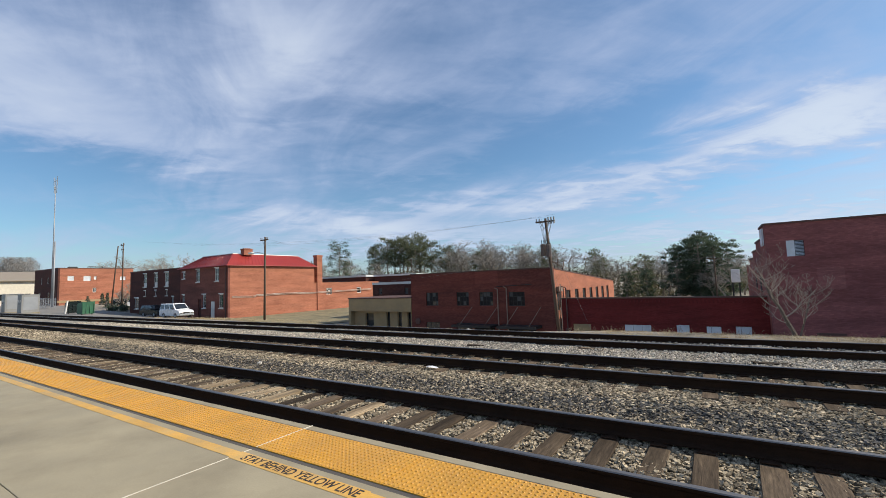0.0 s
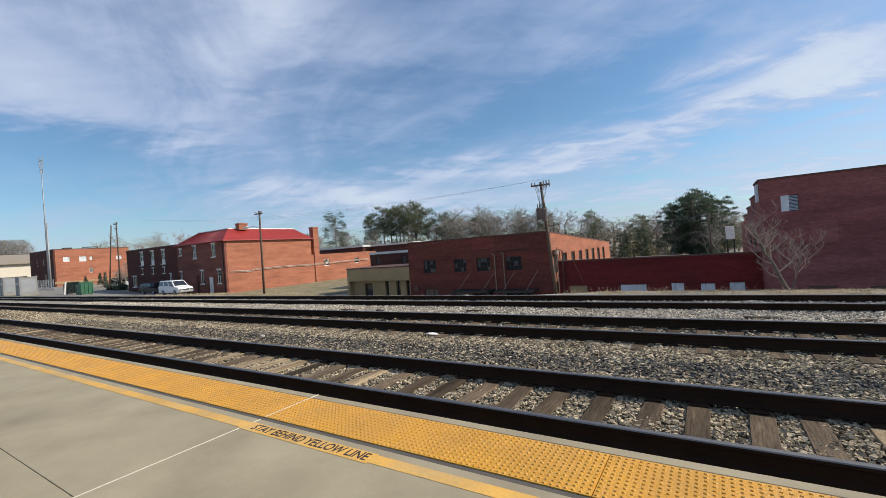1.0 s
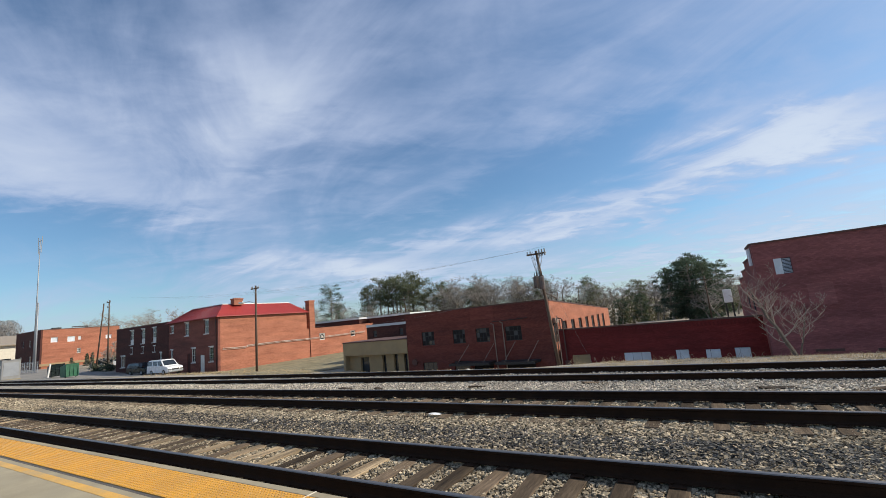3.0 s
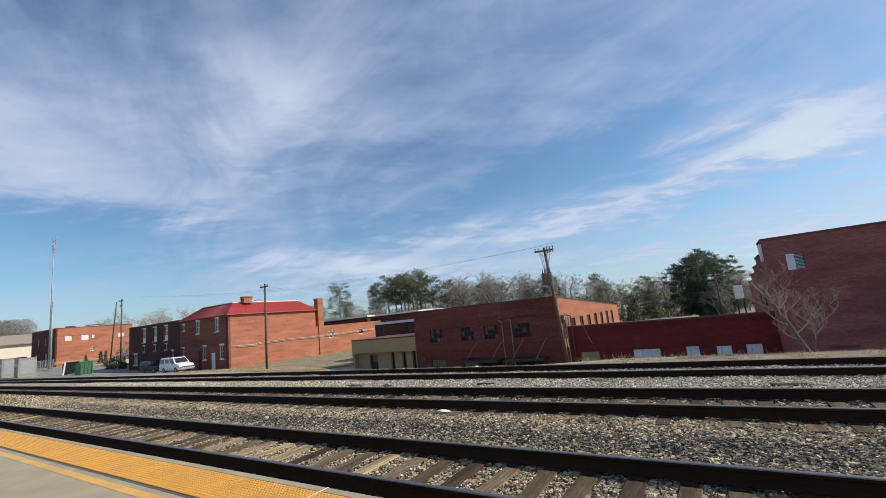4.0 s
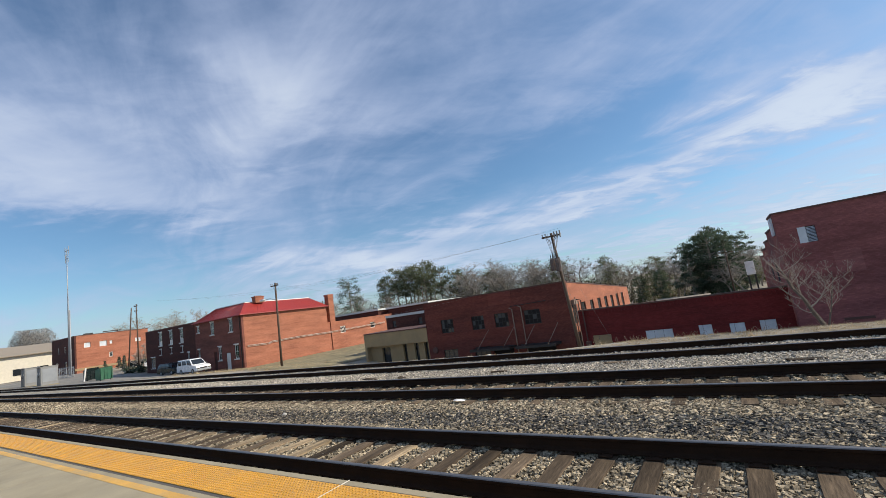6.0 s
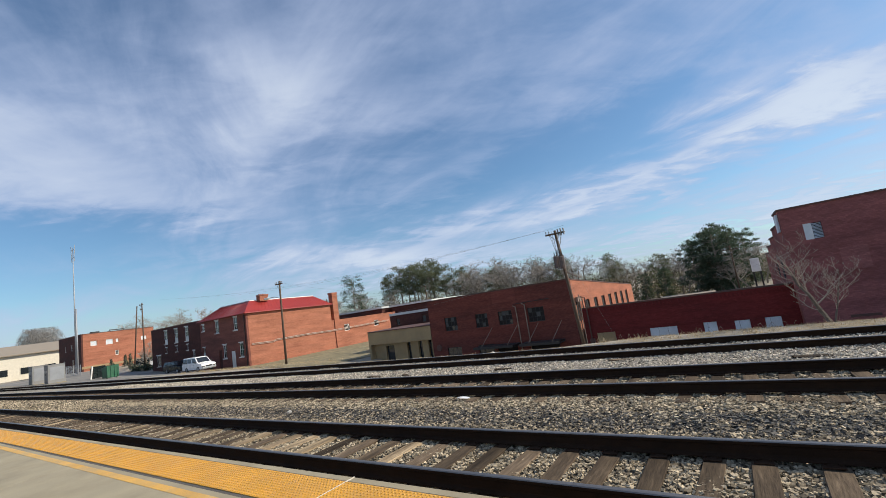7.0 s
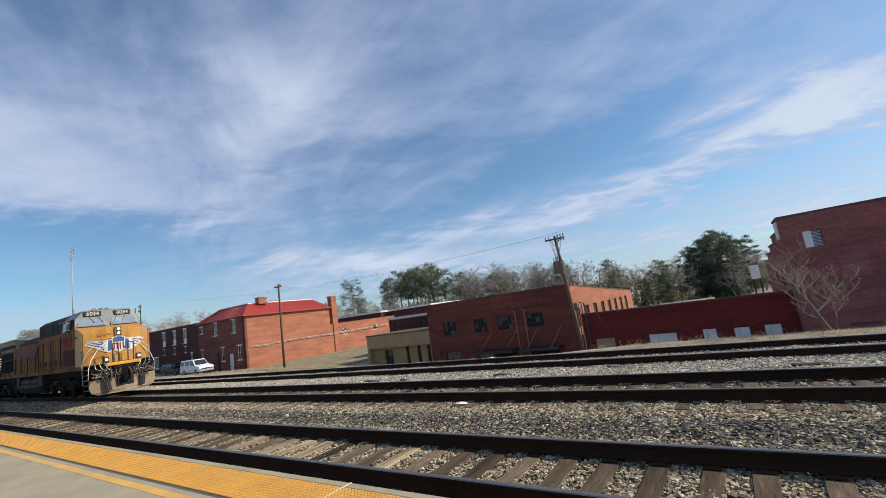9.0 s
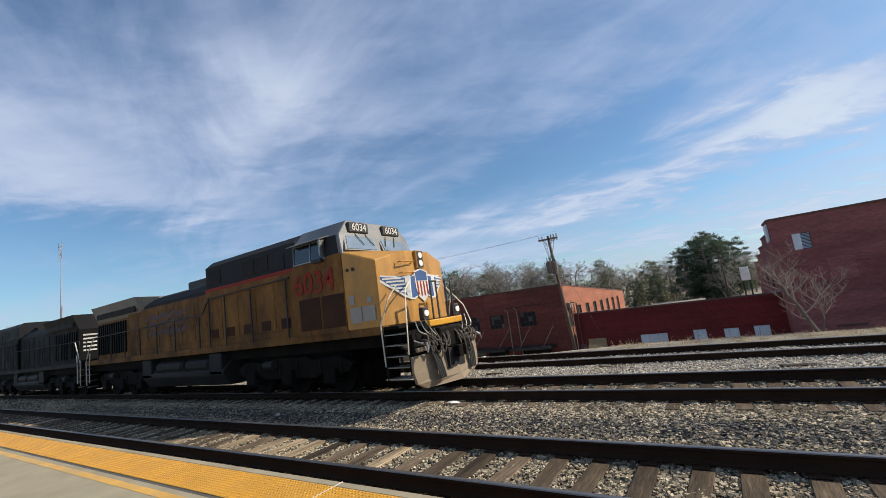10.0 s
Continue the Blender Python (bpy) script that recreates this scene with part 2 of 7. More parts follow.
MAT = dict(
    concrete=material("concrete", (0.345, 0.295, 0.195), 0.85, vary=0.1, scale=1.3, grain=60, bump=0.1, dirt=(0.235, 0.195, 0.125), dirt_amount=0.7, dirt_scale=0.9),
    tactile=material("tactile_yellow", (0.64, 0.31, 0.025), 0.38, vary=0.14, scale=1.5, grain=120, bump=0.5, dirt=(0.5, 0.27, 0.06), dirt_amount=0.45, dirt_scale=1.1),
    paint_yellow=material("line_yellow", (0.66, 0.37, 0.08), 0.7, vary=0.15, grain=50, dirt=(0.40, 0.33, 0.2), dirt_amount=0.6, dirt_scale=2.5),
    letter=material("letter_black", (0.035, 0.028, 0.02), 0.8, vary=0.3),
    caulk=material("pale_caulk", (0.66, 0.60, 0.48), 0.8, vary=0.1),
    joint=material("dark_joint", (0.09, 0.08, 0.07), 0.9, vary=0.2),
    rail_side=material("rail_rust", (0.030, 0.016, 0.009), 0.9, 0.0, vary=0.3, scale=3, grain=80, bump=0.4, spec=0.15),
    rail_top=material("rail_polished", (0.20, 0.185, 0.175), 0.48, 0.85, vary=0.15, scale=4, stretch=(0.1, 1, 1), bump=0.05),
    tie=material("weathered_tie", (0.085, 0.063, 0.044), 0.95, vary=0.5, scale=2.0, grain=16, bump=0.9, stretch=(2.5, 0.25, 2.5), randomize=0.6, dirt=(0.17, 0.125, 0.08), dirt_amount=0.5, dirt_scale=3, spec=0.12),
    tie_pale=material("pale_tie", (0.33, 0.25, 0.155), 0.9, vary=0.45, scale=2.0, grain=16, bump=0.9, stretch=(2.5, 0.25, 2.5), randomize=0.25, dirt=(0.13, 0.09, 0.06), dirt_amount=0.6, dirt_scale=3, spec=0.12),
    stone=material("ballast_stone", (0.36, 0.30, 0.21), 0.95, vary=0.25, scale=6, grain=90, bump=0.4, spec=0.1, island=0.7, dirt=(0.10, 0.075, 0.048), dirt_amount=0.5, dirt_scale=0.8),
    stone_oily=material("oil_stained_stone", (0.085, 0.078, 0.068), 0.8, vary=0.3, scale=6, grain=90, bump=0.4, spec=0.3, island=0.8),
    stone_far=material("ballast_pale", (0.52, 0.46, 0.37), 0.9, vary=0.25, scale=6, grain=90, bump=0.4, island=0.65, spec=0.2, dirt=(0.20, 0.17, 0.13), dirt_amount=0.6, dirt_scale=0.7),
    asphalt=material("asphalt", (0.20, 0.19, 0.17), 0.9, vary=0.2, scale=0.3, grain=15, bump=0.2, dirt=(0.29, 0.27, 0.24), dirt_amount=0.6, dirt_scale=0.15),
    # factory front: dark brick, with part of the wall's shade put into its colour
    brick_dark=brick_material("brick_dark_red_shaded", (0.16, 0.049, 0.038), (0.8, 0.75, 0.7), (0.85, 0.8, 0.8)),
    brick_red=brick_material("brick_painted_red", (0.165, 0.026, 0.024), (0.8, 0.8, 0.8), (0.9, 0.85, 0.85), (0.07, 0.02, 0.02), 0.5),
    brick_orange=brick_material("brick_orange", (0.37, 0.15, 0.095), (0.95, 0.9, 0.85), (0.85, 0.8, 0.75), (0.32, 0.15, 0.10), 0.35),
    brick_brown=brick_material("brick_brown", (0.10, 0.040, 0.032), (0.9, 0.9, 0.9), (0.8, 0.8, 0.8)),
    patch=brick_material("brick_patch", (0.19, 0.055, 0.042), (0.9, 0.9, 0.9), (0.9, 0.9, 0.9)),
    stucco=material("beige_stucco", (0.34, 0.245, 0.13), 0.9, vary=0.12, scale=0.8, dirt=(0.25, 0.19, 0.12), dirt_amount=0.5),
    roof_red=material("red_metal_roof", (0.30, 0.030, 0.024), 0.45, vary=0.12, scale=0.8, grain=10, bump=0.05),
    roof_flat=material("pale_roofing", (0.62, 0.62, 0.60), 0.8, vary=0.12, scale=0.4),
    coping=material("coping", (0.10, 0.05, 0.04), 0.8, vary=0.2),
    white=material("white_paint", (0.75, 0.74, 0.70), 0.6, vary=0.08, scale=1.0, dirt=(0.5, 0.47, 0.4), dirt_amount=0.4, dirt_scale=1.5),
    board=material("board_white", (0.62, 0.66, 0.70), 0.6, vary=0.1, dirt=(0.4, 0.4, 0.4), dirt_amount=0.4),
    glass=material("window_glass", (0.02, 0.025, 0.03), 0.08, vary=0.1, bump=0, spec=0.8),
    dark=material("dark_interior", (0.012, 0.010, 0.010), 0.9, vary=0.2, bump=0),
    wood_pole=material("pole_wood", (0.10, 0.066, 0.045), 0.9, vary=0.25, scale=4, stretch=(1, 1, 0.1), bump=0.5),
    galv=material("galvanised", (0.30, 0.315, 0.33), 0.55, 0.3, vary=0.1, scale=1),
    grey_box=material("grey_enamel", (0.25, 0.25, 0.245), 0.5, 0.0, vary=0.08, dirt=(0.3, 0.28, 0.25), dirt_amount=0.3),
    green=material("dumpster_green", (0.03, 0.14, 0.075), 0.5, vary=0.2, dirt=(0.05, 0.07, 0.05), dirt_amount=0.5),
    black=material("black_metal", (0.02, 0.019, 0.019), 0.6, vary=0.3),
    rubber=material("tyre_rubber", (0.018, 0.018, 0.018), 0.85, vary=0.2),
    car_white=material("van_white", (0.78, 0.78, 0.78), 0.25, vary=0.03, bump=0),
    car_dark=material("suv_dark_green", (0.012, 0.02, 0.02), 0.25, vary=0.05, bump=0),
    chrome=material("chrome", (0.6, 0.6, 0.6), 0.2, 1.0, vary=0.05, bump=0),
    bark=material("grey_bark", (0.23, 0.20, 0.16), 0.9, vary=0.25, scale=5, bump=0.5),
    twig=material("pale_twig", (0.33, 0.295, 0.255), 0.9, vary=0.2, scale=3, bump=0),
    twig_near=material("winter_twig", (0.36, 0.29, 0.235), 0.9, vary=0.2, scale=5, bump=0),
    pine=leaf_material("pine_needles", (0.15, 0.165, 0.10), 0.55, vary=0.4, scale=0.3, grain=3, island=0.5),
    shrub=leaf_material("dry_brush", (0.16, 0.14, 0.09), vary=0.4, scale=0.3, grain=2, island=0.5),
    straw=material("dry_grass", (0.46, 0.35, 0.20), 0.9, vary=0.25, scale=1, grain=8, bump=0, island=0.4),
    cable=material("cable", (0.25, 0.25, 0.25), 0.7, vary=0.1, bump=0),
    litter=material("white_litter", (0.8, 0.8, 0.8), 0.6, vary=0.05),
)

# ---- mesh helpers ----


def box(bm, x0, x1, y0, y1, z0, z1):
    vs = [bm.verts.new((x, y, z)) for x in (x0, x1) for y in (y0, y1) for z in (z0, z1)]
    for f in ((0, 1, 3, 2), (4, 6, 7, 5), (0, 4, 5, 1), (2, 3, 7, 6), (0, 2, 6, 4), (1, 5, 7, 3)):
        bm.faces.new([vs[i] for i in f])
    return vs


def tube(bm, pts, radii, seg=8, cap=True):
    """A round bar through points, with a radius at each."""
    pts = [Vector(p) for p in pts]
    if isinstance(radii, (int, float)):
        radii = [radii] * len(pts)
    rings, side = [], None
    for i, p in enumerate(pts):
        d = (pts[min(i + 1, len(pts) - 1)] - pts[max(i - 1, 0)]).normalized()
        if side is None:
            side = d.orthogonal().normalized()
        side = (side - d * side.dot(d)).normalized()
        up = d.cross(side)
        rings.append([bm.verts.new(p + (side * math.cos(a) + up * math.sin(a)) * radii[i])
                      for a in (2 * math.pi * k / seg for k in range(seg))])
    for a, b in zip(rings, rings[1:]):
        for k in range(seg):
            bm.faces.new((a[k], a[(k + 1) % seg], b[(k + 1) % seg], b[k]))
    if cap:
        bm.faces.new(rings[0][::-1]), bm.faces.new(rings[-1])


def prism(bm, profile, axis, lo, hi):
    """A profile of two coordinates pushed along an axis: 'x' takes (y, z), 'y' takes (x, z), 'z' takes (x, y)."""
    def at(a, b, c):
        return {"x": (c, a, b), "y": (a, c, b), "z": (a, b, c)}[axis]
    n = len(profile)
    r0 = [bm.verts.new(at(a, b, lo)) for a, b in profile]
    r1 = [bm.verts.new(at(a, b, hi)) for a, b in profile]
    bm.faces.new(r0[::-1]), bm.faces.new(r1)
    for k in range(n):
        bm.faces.new((r0[k], r0[(k + 1) % n], r1[(k + 1) % n], r1[k]))


def hull_between(bm, sections):
    """Skin over a row of loops with equal counts, closed at both ends."""
    rings = [[bm.verts.new(p) for p in s] for s in sections]
    n = len(rings[0])
    for a, b in zip(rings, rings[1:]):
        for k in range(n):
            bm.faces.new((a[k], a[(k + 1) % n], b[(k + 1) % n], b[k]))
    bm.faces.new(rings[0][::-1]), bm.faces.new(rings[-1])


def finish(bm, name, mat, bevel=0.0, smooth=False):
    bmesh.ops.recalc_face_normals(bm, faces=bm.faces)
    if bevel:
        bmesh.ops.bevel(bm, geom=list(bm.edges), offset=bevel, segments=1, affect="EDGES", clamp_overlap=True)
    me = bpy.data.meshes.new(name)
    bm.to_mesh(me)
    bm.free()
    for x in (mat if isinstance(mat, (list, tuple)) else [mat]):
        me.materials.append(MAT[x] if isinstance(x, str) else x)
    if smooth:
        for p in me.polygons:
            p.use_smooth = True
    return me


def part(name, bm, mat, parent, label="", bevel=0.0, smooth=False):
    ob = new(name, finish(bm, name, mat, bevel, smooth))
    ob.parent = parent
    return tagged(ob, label)


def thing(name, label, category, m=None, group="", kind=""):
    ob = new(name)
    ob.empty_display_size = 0.2
    if m is not None:
        ob.matrix_basis = m
    return tagged(ob, label, category, group, kind)


def single(name, bm, mat, label, category, group="", kind="", bevel=0.0, smooth=False):
    return tagged(new(name, finish(bm, name, mat, bevel, smooth)), label, category, group, kind)


def raw_mesh(name, verts, faces, mat):
    me = bpy.data.meshes.new(name)
    me.from_pydata(verts, [], faces)
    me.materials.append(MAT[mat])
    return me


def wall_cells(bm, axis, u0, u1, z0, z1, v0, v1, holes):
    """A wall along 'x' or 'y', one closed skin, with real openings (u0, u1, z0, z1) cut through its thickness v0 to v1."""
    us = sorted({u0, u1, *[h[0] for h in holes], *[h[1] for h in holes]})
    zs = sorted({z0, z1, *[min(max(h[2], z0), z1) for h in holes], *[min(max(h[3], z0), z1) for h in holes]})
    made = {}

    def vert(u, v, z):
        key = (u, v, z)
        if key not in made:
            made[key] = bm.verts.new((u, v, z) if axis == "x" else (v, u, z))
        return made[key]

    def solid(i, j):
        if not (0 <= i < len(us) - 1 and 0 <= j < len(zs) - 1):
            return False
        cu, cz = (us[i] + us[i + 1]) / 2, (zs[j] + zs[j + 1]) / 2
        return not any(h[0] < cu < h[1] and h[2] < cz < h[3] for h in holes)

    for i in range(len(us) - 1):
        for j in range(len(zs) - 1):
            if not solid(i, j):
                continue
            a, b, c, d = us[i], us[i + 1], zs[j], zs[j + 1]
            for v in (v0, v1):
                bm.faces.new([vert(a, v, c), vert(b, v, c), vert(b, v, d), vert(a, v, d)])
            if not solid(i - 1, j):
                bm.faces.new([vert(a, v0, c), vert(a, v1, c), vert(a, v1, d), vert(a, v0, d)])
            if not solid(i + 1, j):
                bm.faces.new([vert(b, v0, c), vert(b, v1, c), vert(b, v1, d), vert(b, v0, d)])
            if not solid(i, j - 1):
                bm.faces.new([vert(a, v0, c), vert(b, v0, c), vert(b, v1, c), vert(a, v1, c)])
            if not solid(i, j + 1):
                bm.faces.new([vert(a, v0, d), vert(b, v0, d), vert(b, v1, d), vert(a, v1, d)])


# ---- ground ----
T1, T2, T3 = 0.0, 4.4, 8.25  # near rail of each track
GAUGE = 1.505


def smooth_step(a, b, v):
    k = min(max((v - a) / (b - a), 0.0), 1.0)
    return k * k * (3 - 2 * k)


def lot_level(x):
    """Height of the yard beyond the bank: level with the line far to the west, sunk to the east."""
    if x < -60:
        return -0.4 - 1.9 * smooth_step(-125, -62, x)
    return -2.3 - 1.6 * smooth_step(-34, -20, x) + 1.3 * smooth_step(2, 8, x)


def ground_height(x, y):
    if y < -0.9:
        return -0.62
    edge = 11.0 + 1.9 * smooth_step(-6, 2, x)  # brow of the bank
    bed = -0.62 + 0.34 * smooth_step(10.6, 11.1, y)
    low = lot_level(x)
    if x < -22:
        k = min(max((y - edge) / 19.0, 0.0), 1.0)
        steep = smooth_step(edge, edge + 7.0, y)
        k = k + (steep - k) * smooth_step(-40, -24, x)
    else:
        k = smooth_step(edge, edge + 7.0, y)
    h = bed + (low - bed) * k
    if y > 80:
        h += (y - 80) * 0.012 + 1.5 * noise.noise((x * 0.01, y * 0.01, 5))
    return h


def make_ground():
    xs = [-3000, -1500, -800, -400, -250, -180] + list(np.arange(-150, 40.1, 1.0)) + [60, 100, 200, 400, 900, 3000]
    ys = [-3000, -800, -200, -60, -20, -9, -1.0, -0.8] + list(np.arange(-0.5, 14, 0.5)) + list(np.arange(14, 34, 1.0)) + [
        40, 50, 65, 80, 110, 160, 250, 400, 800, 3000]
    verts = [(float(x), float(y), ground_height(x, y)) for x in xs for y in ys]
    n = len(ys)
    faces = [(i * n + j, (i + 1) * n + j, (i + 1) * n + j + 1, i * n + j + 1) for i in range(len(xs) - 1) for j in range(n - 1)]
    mt = material("bare_ground", (0.30, 0.265, 0.21), 0.95, vary=0.3, scale=0.5, grain=14, bump=0.9, dirt=(0.20, 0.17, 0.12), dirt_amount=0.7, dirt_scale=0.25)
    MAT["ground"] = mt
    ob = tagged(new("ground", raw_mesh("ground", verts, faces, "ground")), "stony bare earth and dirt beside the railway lines", "ground", kind="structure")
    for p in ob.data.polygons:
        p.use_smooth = True


make_ground()

# yard of worn asphalt west of the gabled building
bm = bmesh.new()
gx = list(np.arange(-125, -55.9, 3.0))
gy = list(np.arange(14.5, 29.6, 1.0))
vv = [[bm.verts.new((x, y, ground_height(x, y) + 0.03)) for y in gy] for x in gx]
for i in range(len(gx) - 1):
    for j in range(len(gy) - 1):
        bm.faces.new((vv[i][j], vv[i + 1][j], vv[i + 1][j + 1], vv[i][j + 1]))
single("yard", bm, "asphalt", "worn grey asphalt parking yard sloping from the tracks", "parking lot", kind="structure")

# ---- platform ----
PZ, EDGE = 0.15, -0.77


def make_platform():
    pf = thing("platform", "concrete station platform with a yellow tactile edge", "platform", kind="structure")
    xs = sorted(set([round(-6.1 * k, 3) for k in range(0, 25)] + [round(6.1 * k, 3) for k in range(1, 6)]))
    for a, b in zip(xs, xs[1:]):
        bm = bmesh.new()
        box(bm, a + 0.003, b - 0.003, -3.1175, -1.56, -0.5, PZ)
        part("slab", bm, "concrete", pf, bevel=0.003)
        bm = bmesh.new()
        box(bm, a + 0.003, b - 0.003, -9.0, -3.1225, -0.5, PZ)
        part("slab", bm, "concrete", pf, bevel=0.003)
        bm = bmesh.new()
        box(bm, a + 0.003, b - 0.003, -0.895, EDGE, -0.5, PZ + 0.004)
        part("edge_beam", bm, "concrete", pf, bevel=0.012)
    bm = bmesh.new()
    box(bm, xs[0], xs[-1], -8.9, -0.80, -0.52, PZ - 0.03)
    part("bed", bm, "joint", pf)
    # pale sealed joint across the platform and the dark strip behind the tactile tiles
    for x in (0.0,):
        bm = bmesh.new()
        box(bm, x - 0.008, x + 0.008, -9.0, -1.56, PZ - 0.02, PZ + 0.002)
        part("sealant", bm, "caulk", pf, "pale sealant in a slab joint")
    bm = bmesh.new()
    box(bm, xs[0], xs[-1], -1.556, -1.503, PZ - 0.03, PZ - 0.004)
    part("drain_strip", bm, "joint", pf, "dark strip behind the tactile tiles")
    # painted line
    bm = bmesh.new()
    box(bm, xs[0], -0.02, -1.78, -1.655, PZ, PZ + 0.003)
    box(bm, 1.72, xs[-1], -1.78, -1.655, PZ, PZ + 0.003)
    part("painted_line", bm, "paint_yellow", pf, "faded yellow painted warning line")
    bm = bmesh.new()
    box(bm, -0.02, 1.72, -1.80, -1.64, PZ, PZ + 0.0032)
    part("painted_line", bm, "paint_yellow", pf, "yellow painted panel behind the lettering")
    fc = bpy.data.curves.new("lettering", "FONT")
    fc.body, fc.size, fc.extrude, fc.align_x, fc.align_y = "STAY BEHIND YELLOW LINE", 0.16, 0.0008, "CENTER", "CENTER"
    fc.offset = 0.0022
    fc.materials.append(MAT["letter"])
    tx = new("lettering", fc)
    tx.parent = pf
    tx.matrix_basis = pose(0.90, -1.72, PZ + 0.0042) @ Matrix.Diagonal((0.76, 0.98, 1, 1))
    tagged(tx, "black stencilled warning words")
    # tactile tiles with rounded domes, 0.61 m deep and 1.7 m long
    tile_len, pitch = 1.70, 0.05

    def tile_mesh(domes):
        bm = bmesh.new()
        box(bm, 0.004, tile_len - 0.004, -1.503, -0.897, PZ - 0.03, PZ + 0.004)
        if domes:
            nx, ny = int(tile_len / pitch), 12
            for i in range(nx):
                for j in range(ny):
                    cx, cy, z = (i + 0.5) * pitch, -1.503 + 0.0252 + j * 0.0505, PZ + 0.004
                    r0 = [bm.verts.new((cx + 0.0145 * math.cos(a), cy + 0.0145 * math.sin(a), z)) for a in (k * math.pi / 3 for k in range(6))]
                    r1 = [bm.verts.new((cx + 0.009 * math.cos(a), cy + 0.009 * math.sin(a), z + 0.0065)) for a in (k * math.pi / 3 for k in range(6))]
                    bm.faces.new(r1)
                    for k in range(6):
                        bm.faces.new((r0[k], r0[(k + 1) % 6], r1[(k + 1) % 6], r1[k]))
        return finish(bm, "tactile_tile", "tactile")
    near, far = tile_mesh(True), tile_mesh(False)
    for k in range(-70, 16):
        ob = new("tactile_tile", near if -22 <= k < 5 else far)
        ob.location.x = k * tile_len
        ob.parent = pf
    for k in (0,):
        bm = bmesh.new()
        box(bm, k * tile_len - 0.008, k * tile_len + 0.008, -1.503, EDGE, PZ, PZ + 0.0065)
        part("sealant", bm, "caulk", pf, "pale sealant between tactile tiles")


make_platform()

# ---- tracks ----
RAIL = [(-0.0762, -0.186), (0.0762, -0.186), (0.0762, -0.176), (0.02, -0.16), (0.0095, -0.145), (0.0095, -0.06), (0.034, -0.042),
        (0.037, -0.012), (0.030, -0.002), (0.015, 0.0), (-0.015, 0.0), (-0.030, -0.002), (-0.037, -0.012), (-0.034, -0.042),
        (-0.0095, -0.06), (-0.0095, -0.145), (-0.02, -0.16), (-0.0762, -0.176)]


def make_track(y0, west, east, near_span, label):
    tr = thing("railway_track", label, "railway track", group="parallel tracks", kind="structure")
    rng = random.Random(int(y0 * 10) + 5)
    for y in (y0, y0 + GAUGE):
        bm = bmesh.new()
        prism(bm, [(y + a, b) for a, b in RAIL], "x", -420, 160)
        me = finish(bm, "rail", ["rail_side", "rail_top"])
        for p in me.polygons:
            if p.normal.z > 0.5 and p.center.z > -0.02:
                p.material_index = 1
        ob = new("rail", me)
        ob.parent = tr
        tagged(ob, "rusty steel rail with a polished head")
    shapes = []
    for pale in (False, False, False, True):
        bm = bmesh.new()
        w, ln = 0.115, 1.3
        vs = box(bm, -w, w, -ln, ln, -0.17, 0)
        bmesh.ops.subdivide_edges(bm, edges=[e for e in bm.edges if abs((e.verts[0].co - e.verts[1].co).y) > 1], cuts=4)
        for v in bm.verts:
            v.co += Vector((rng.uniform(-0.008, 0.008), 0, rng.uniform(-0.008, 0.004)))
        shapes.append(finish(bm, "tie", "tie_pale" if pale else "tie", bevel=0.008))
    bm = bmesh.new()
    box(bm, -0.09, 0.09, -0.18, 0.18, 0, 0.012)
    for sx in (-0.06, 0.06):
        for sy in (-0.1, 0.1):
            box(bm, sx - 0.012, sx + 0.012, sy - 0.012, sy + 0.012, 0, 0.035)
    plate = finish(bm, "tie_plate", "rail_side")
    bm_far = bmesh.new()
    k = 0
    for i in range(int((east - west) / 0.52)):
        x = west + i * 0.52 + rng.uniform(-0.04, 0.04)
        if near_span[0] < x < near_span[1]:
            ob = new("tie", shapes[rng.choice((0, 0, 1, 1, 2, 2, 3) if y0 < 1 else (0, 1, 2))])
            ob.matrix_basis = pose(x, y0 + GAUGE / 2 + rng.uniform(-0.03, 0.03), -0.196 + rng.uniform(-0.008, 0.002), 0, 0, rng.uniform(-1.5, 1.5))
            ob.parent = tr
            if y0 < 5 and x > -16:
                for y in (y0, y0 + GAUGE):
                    pl = new("tie_plate", plate)
                    pl.matrix_basis = pose(x, y, -0.194)
                    pl.parent = tr
            k += 1
        else:
            box(bm_far, x - 0.115, x + 0.115, y0 + GAUGE / 2 - 1.3, y0 + GAUGE / 2 + 1.3, -0.36, -0.196)
    ob = part("far_ties", bm_far, "tie", tr, "rows of weathered ties")
    ob["kind"] = "stuff"
    return tr


make_track(T1, -150, 40, (-60, 14), "railway track on weathered timber ties beside the platform")
make_track(T2, -150, 40, (-60, 16), "middle railway track on raised stone ballast")
make_track(T3, -150, 40, (-50, 18), "far railway track sunk in pale gravel")


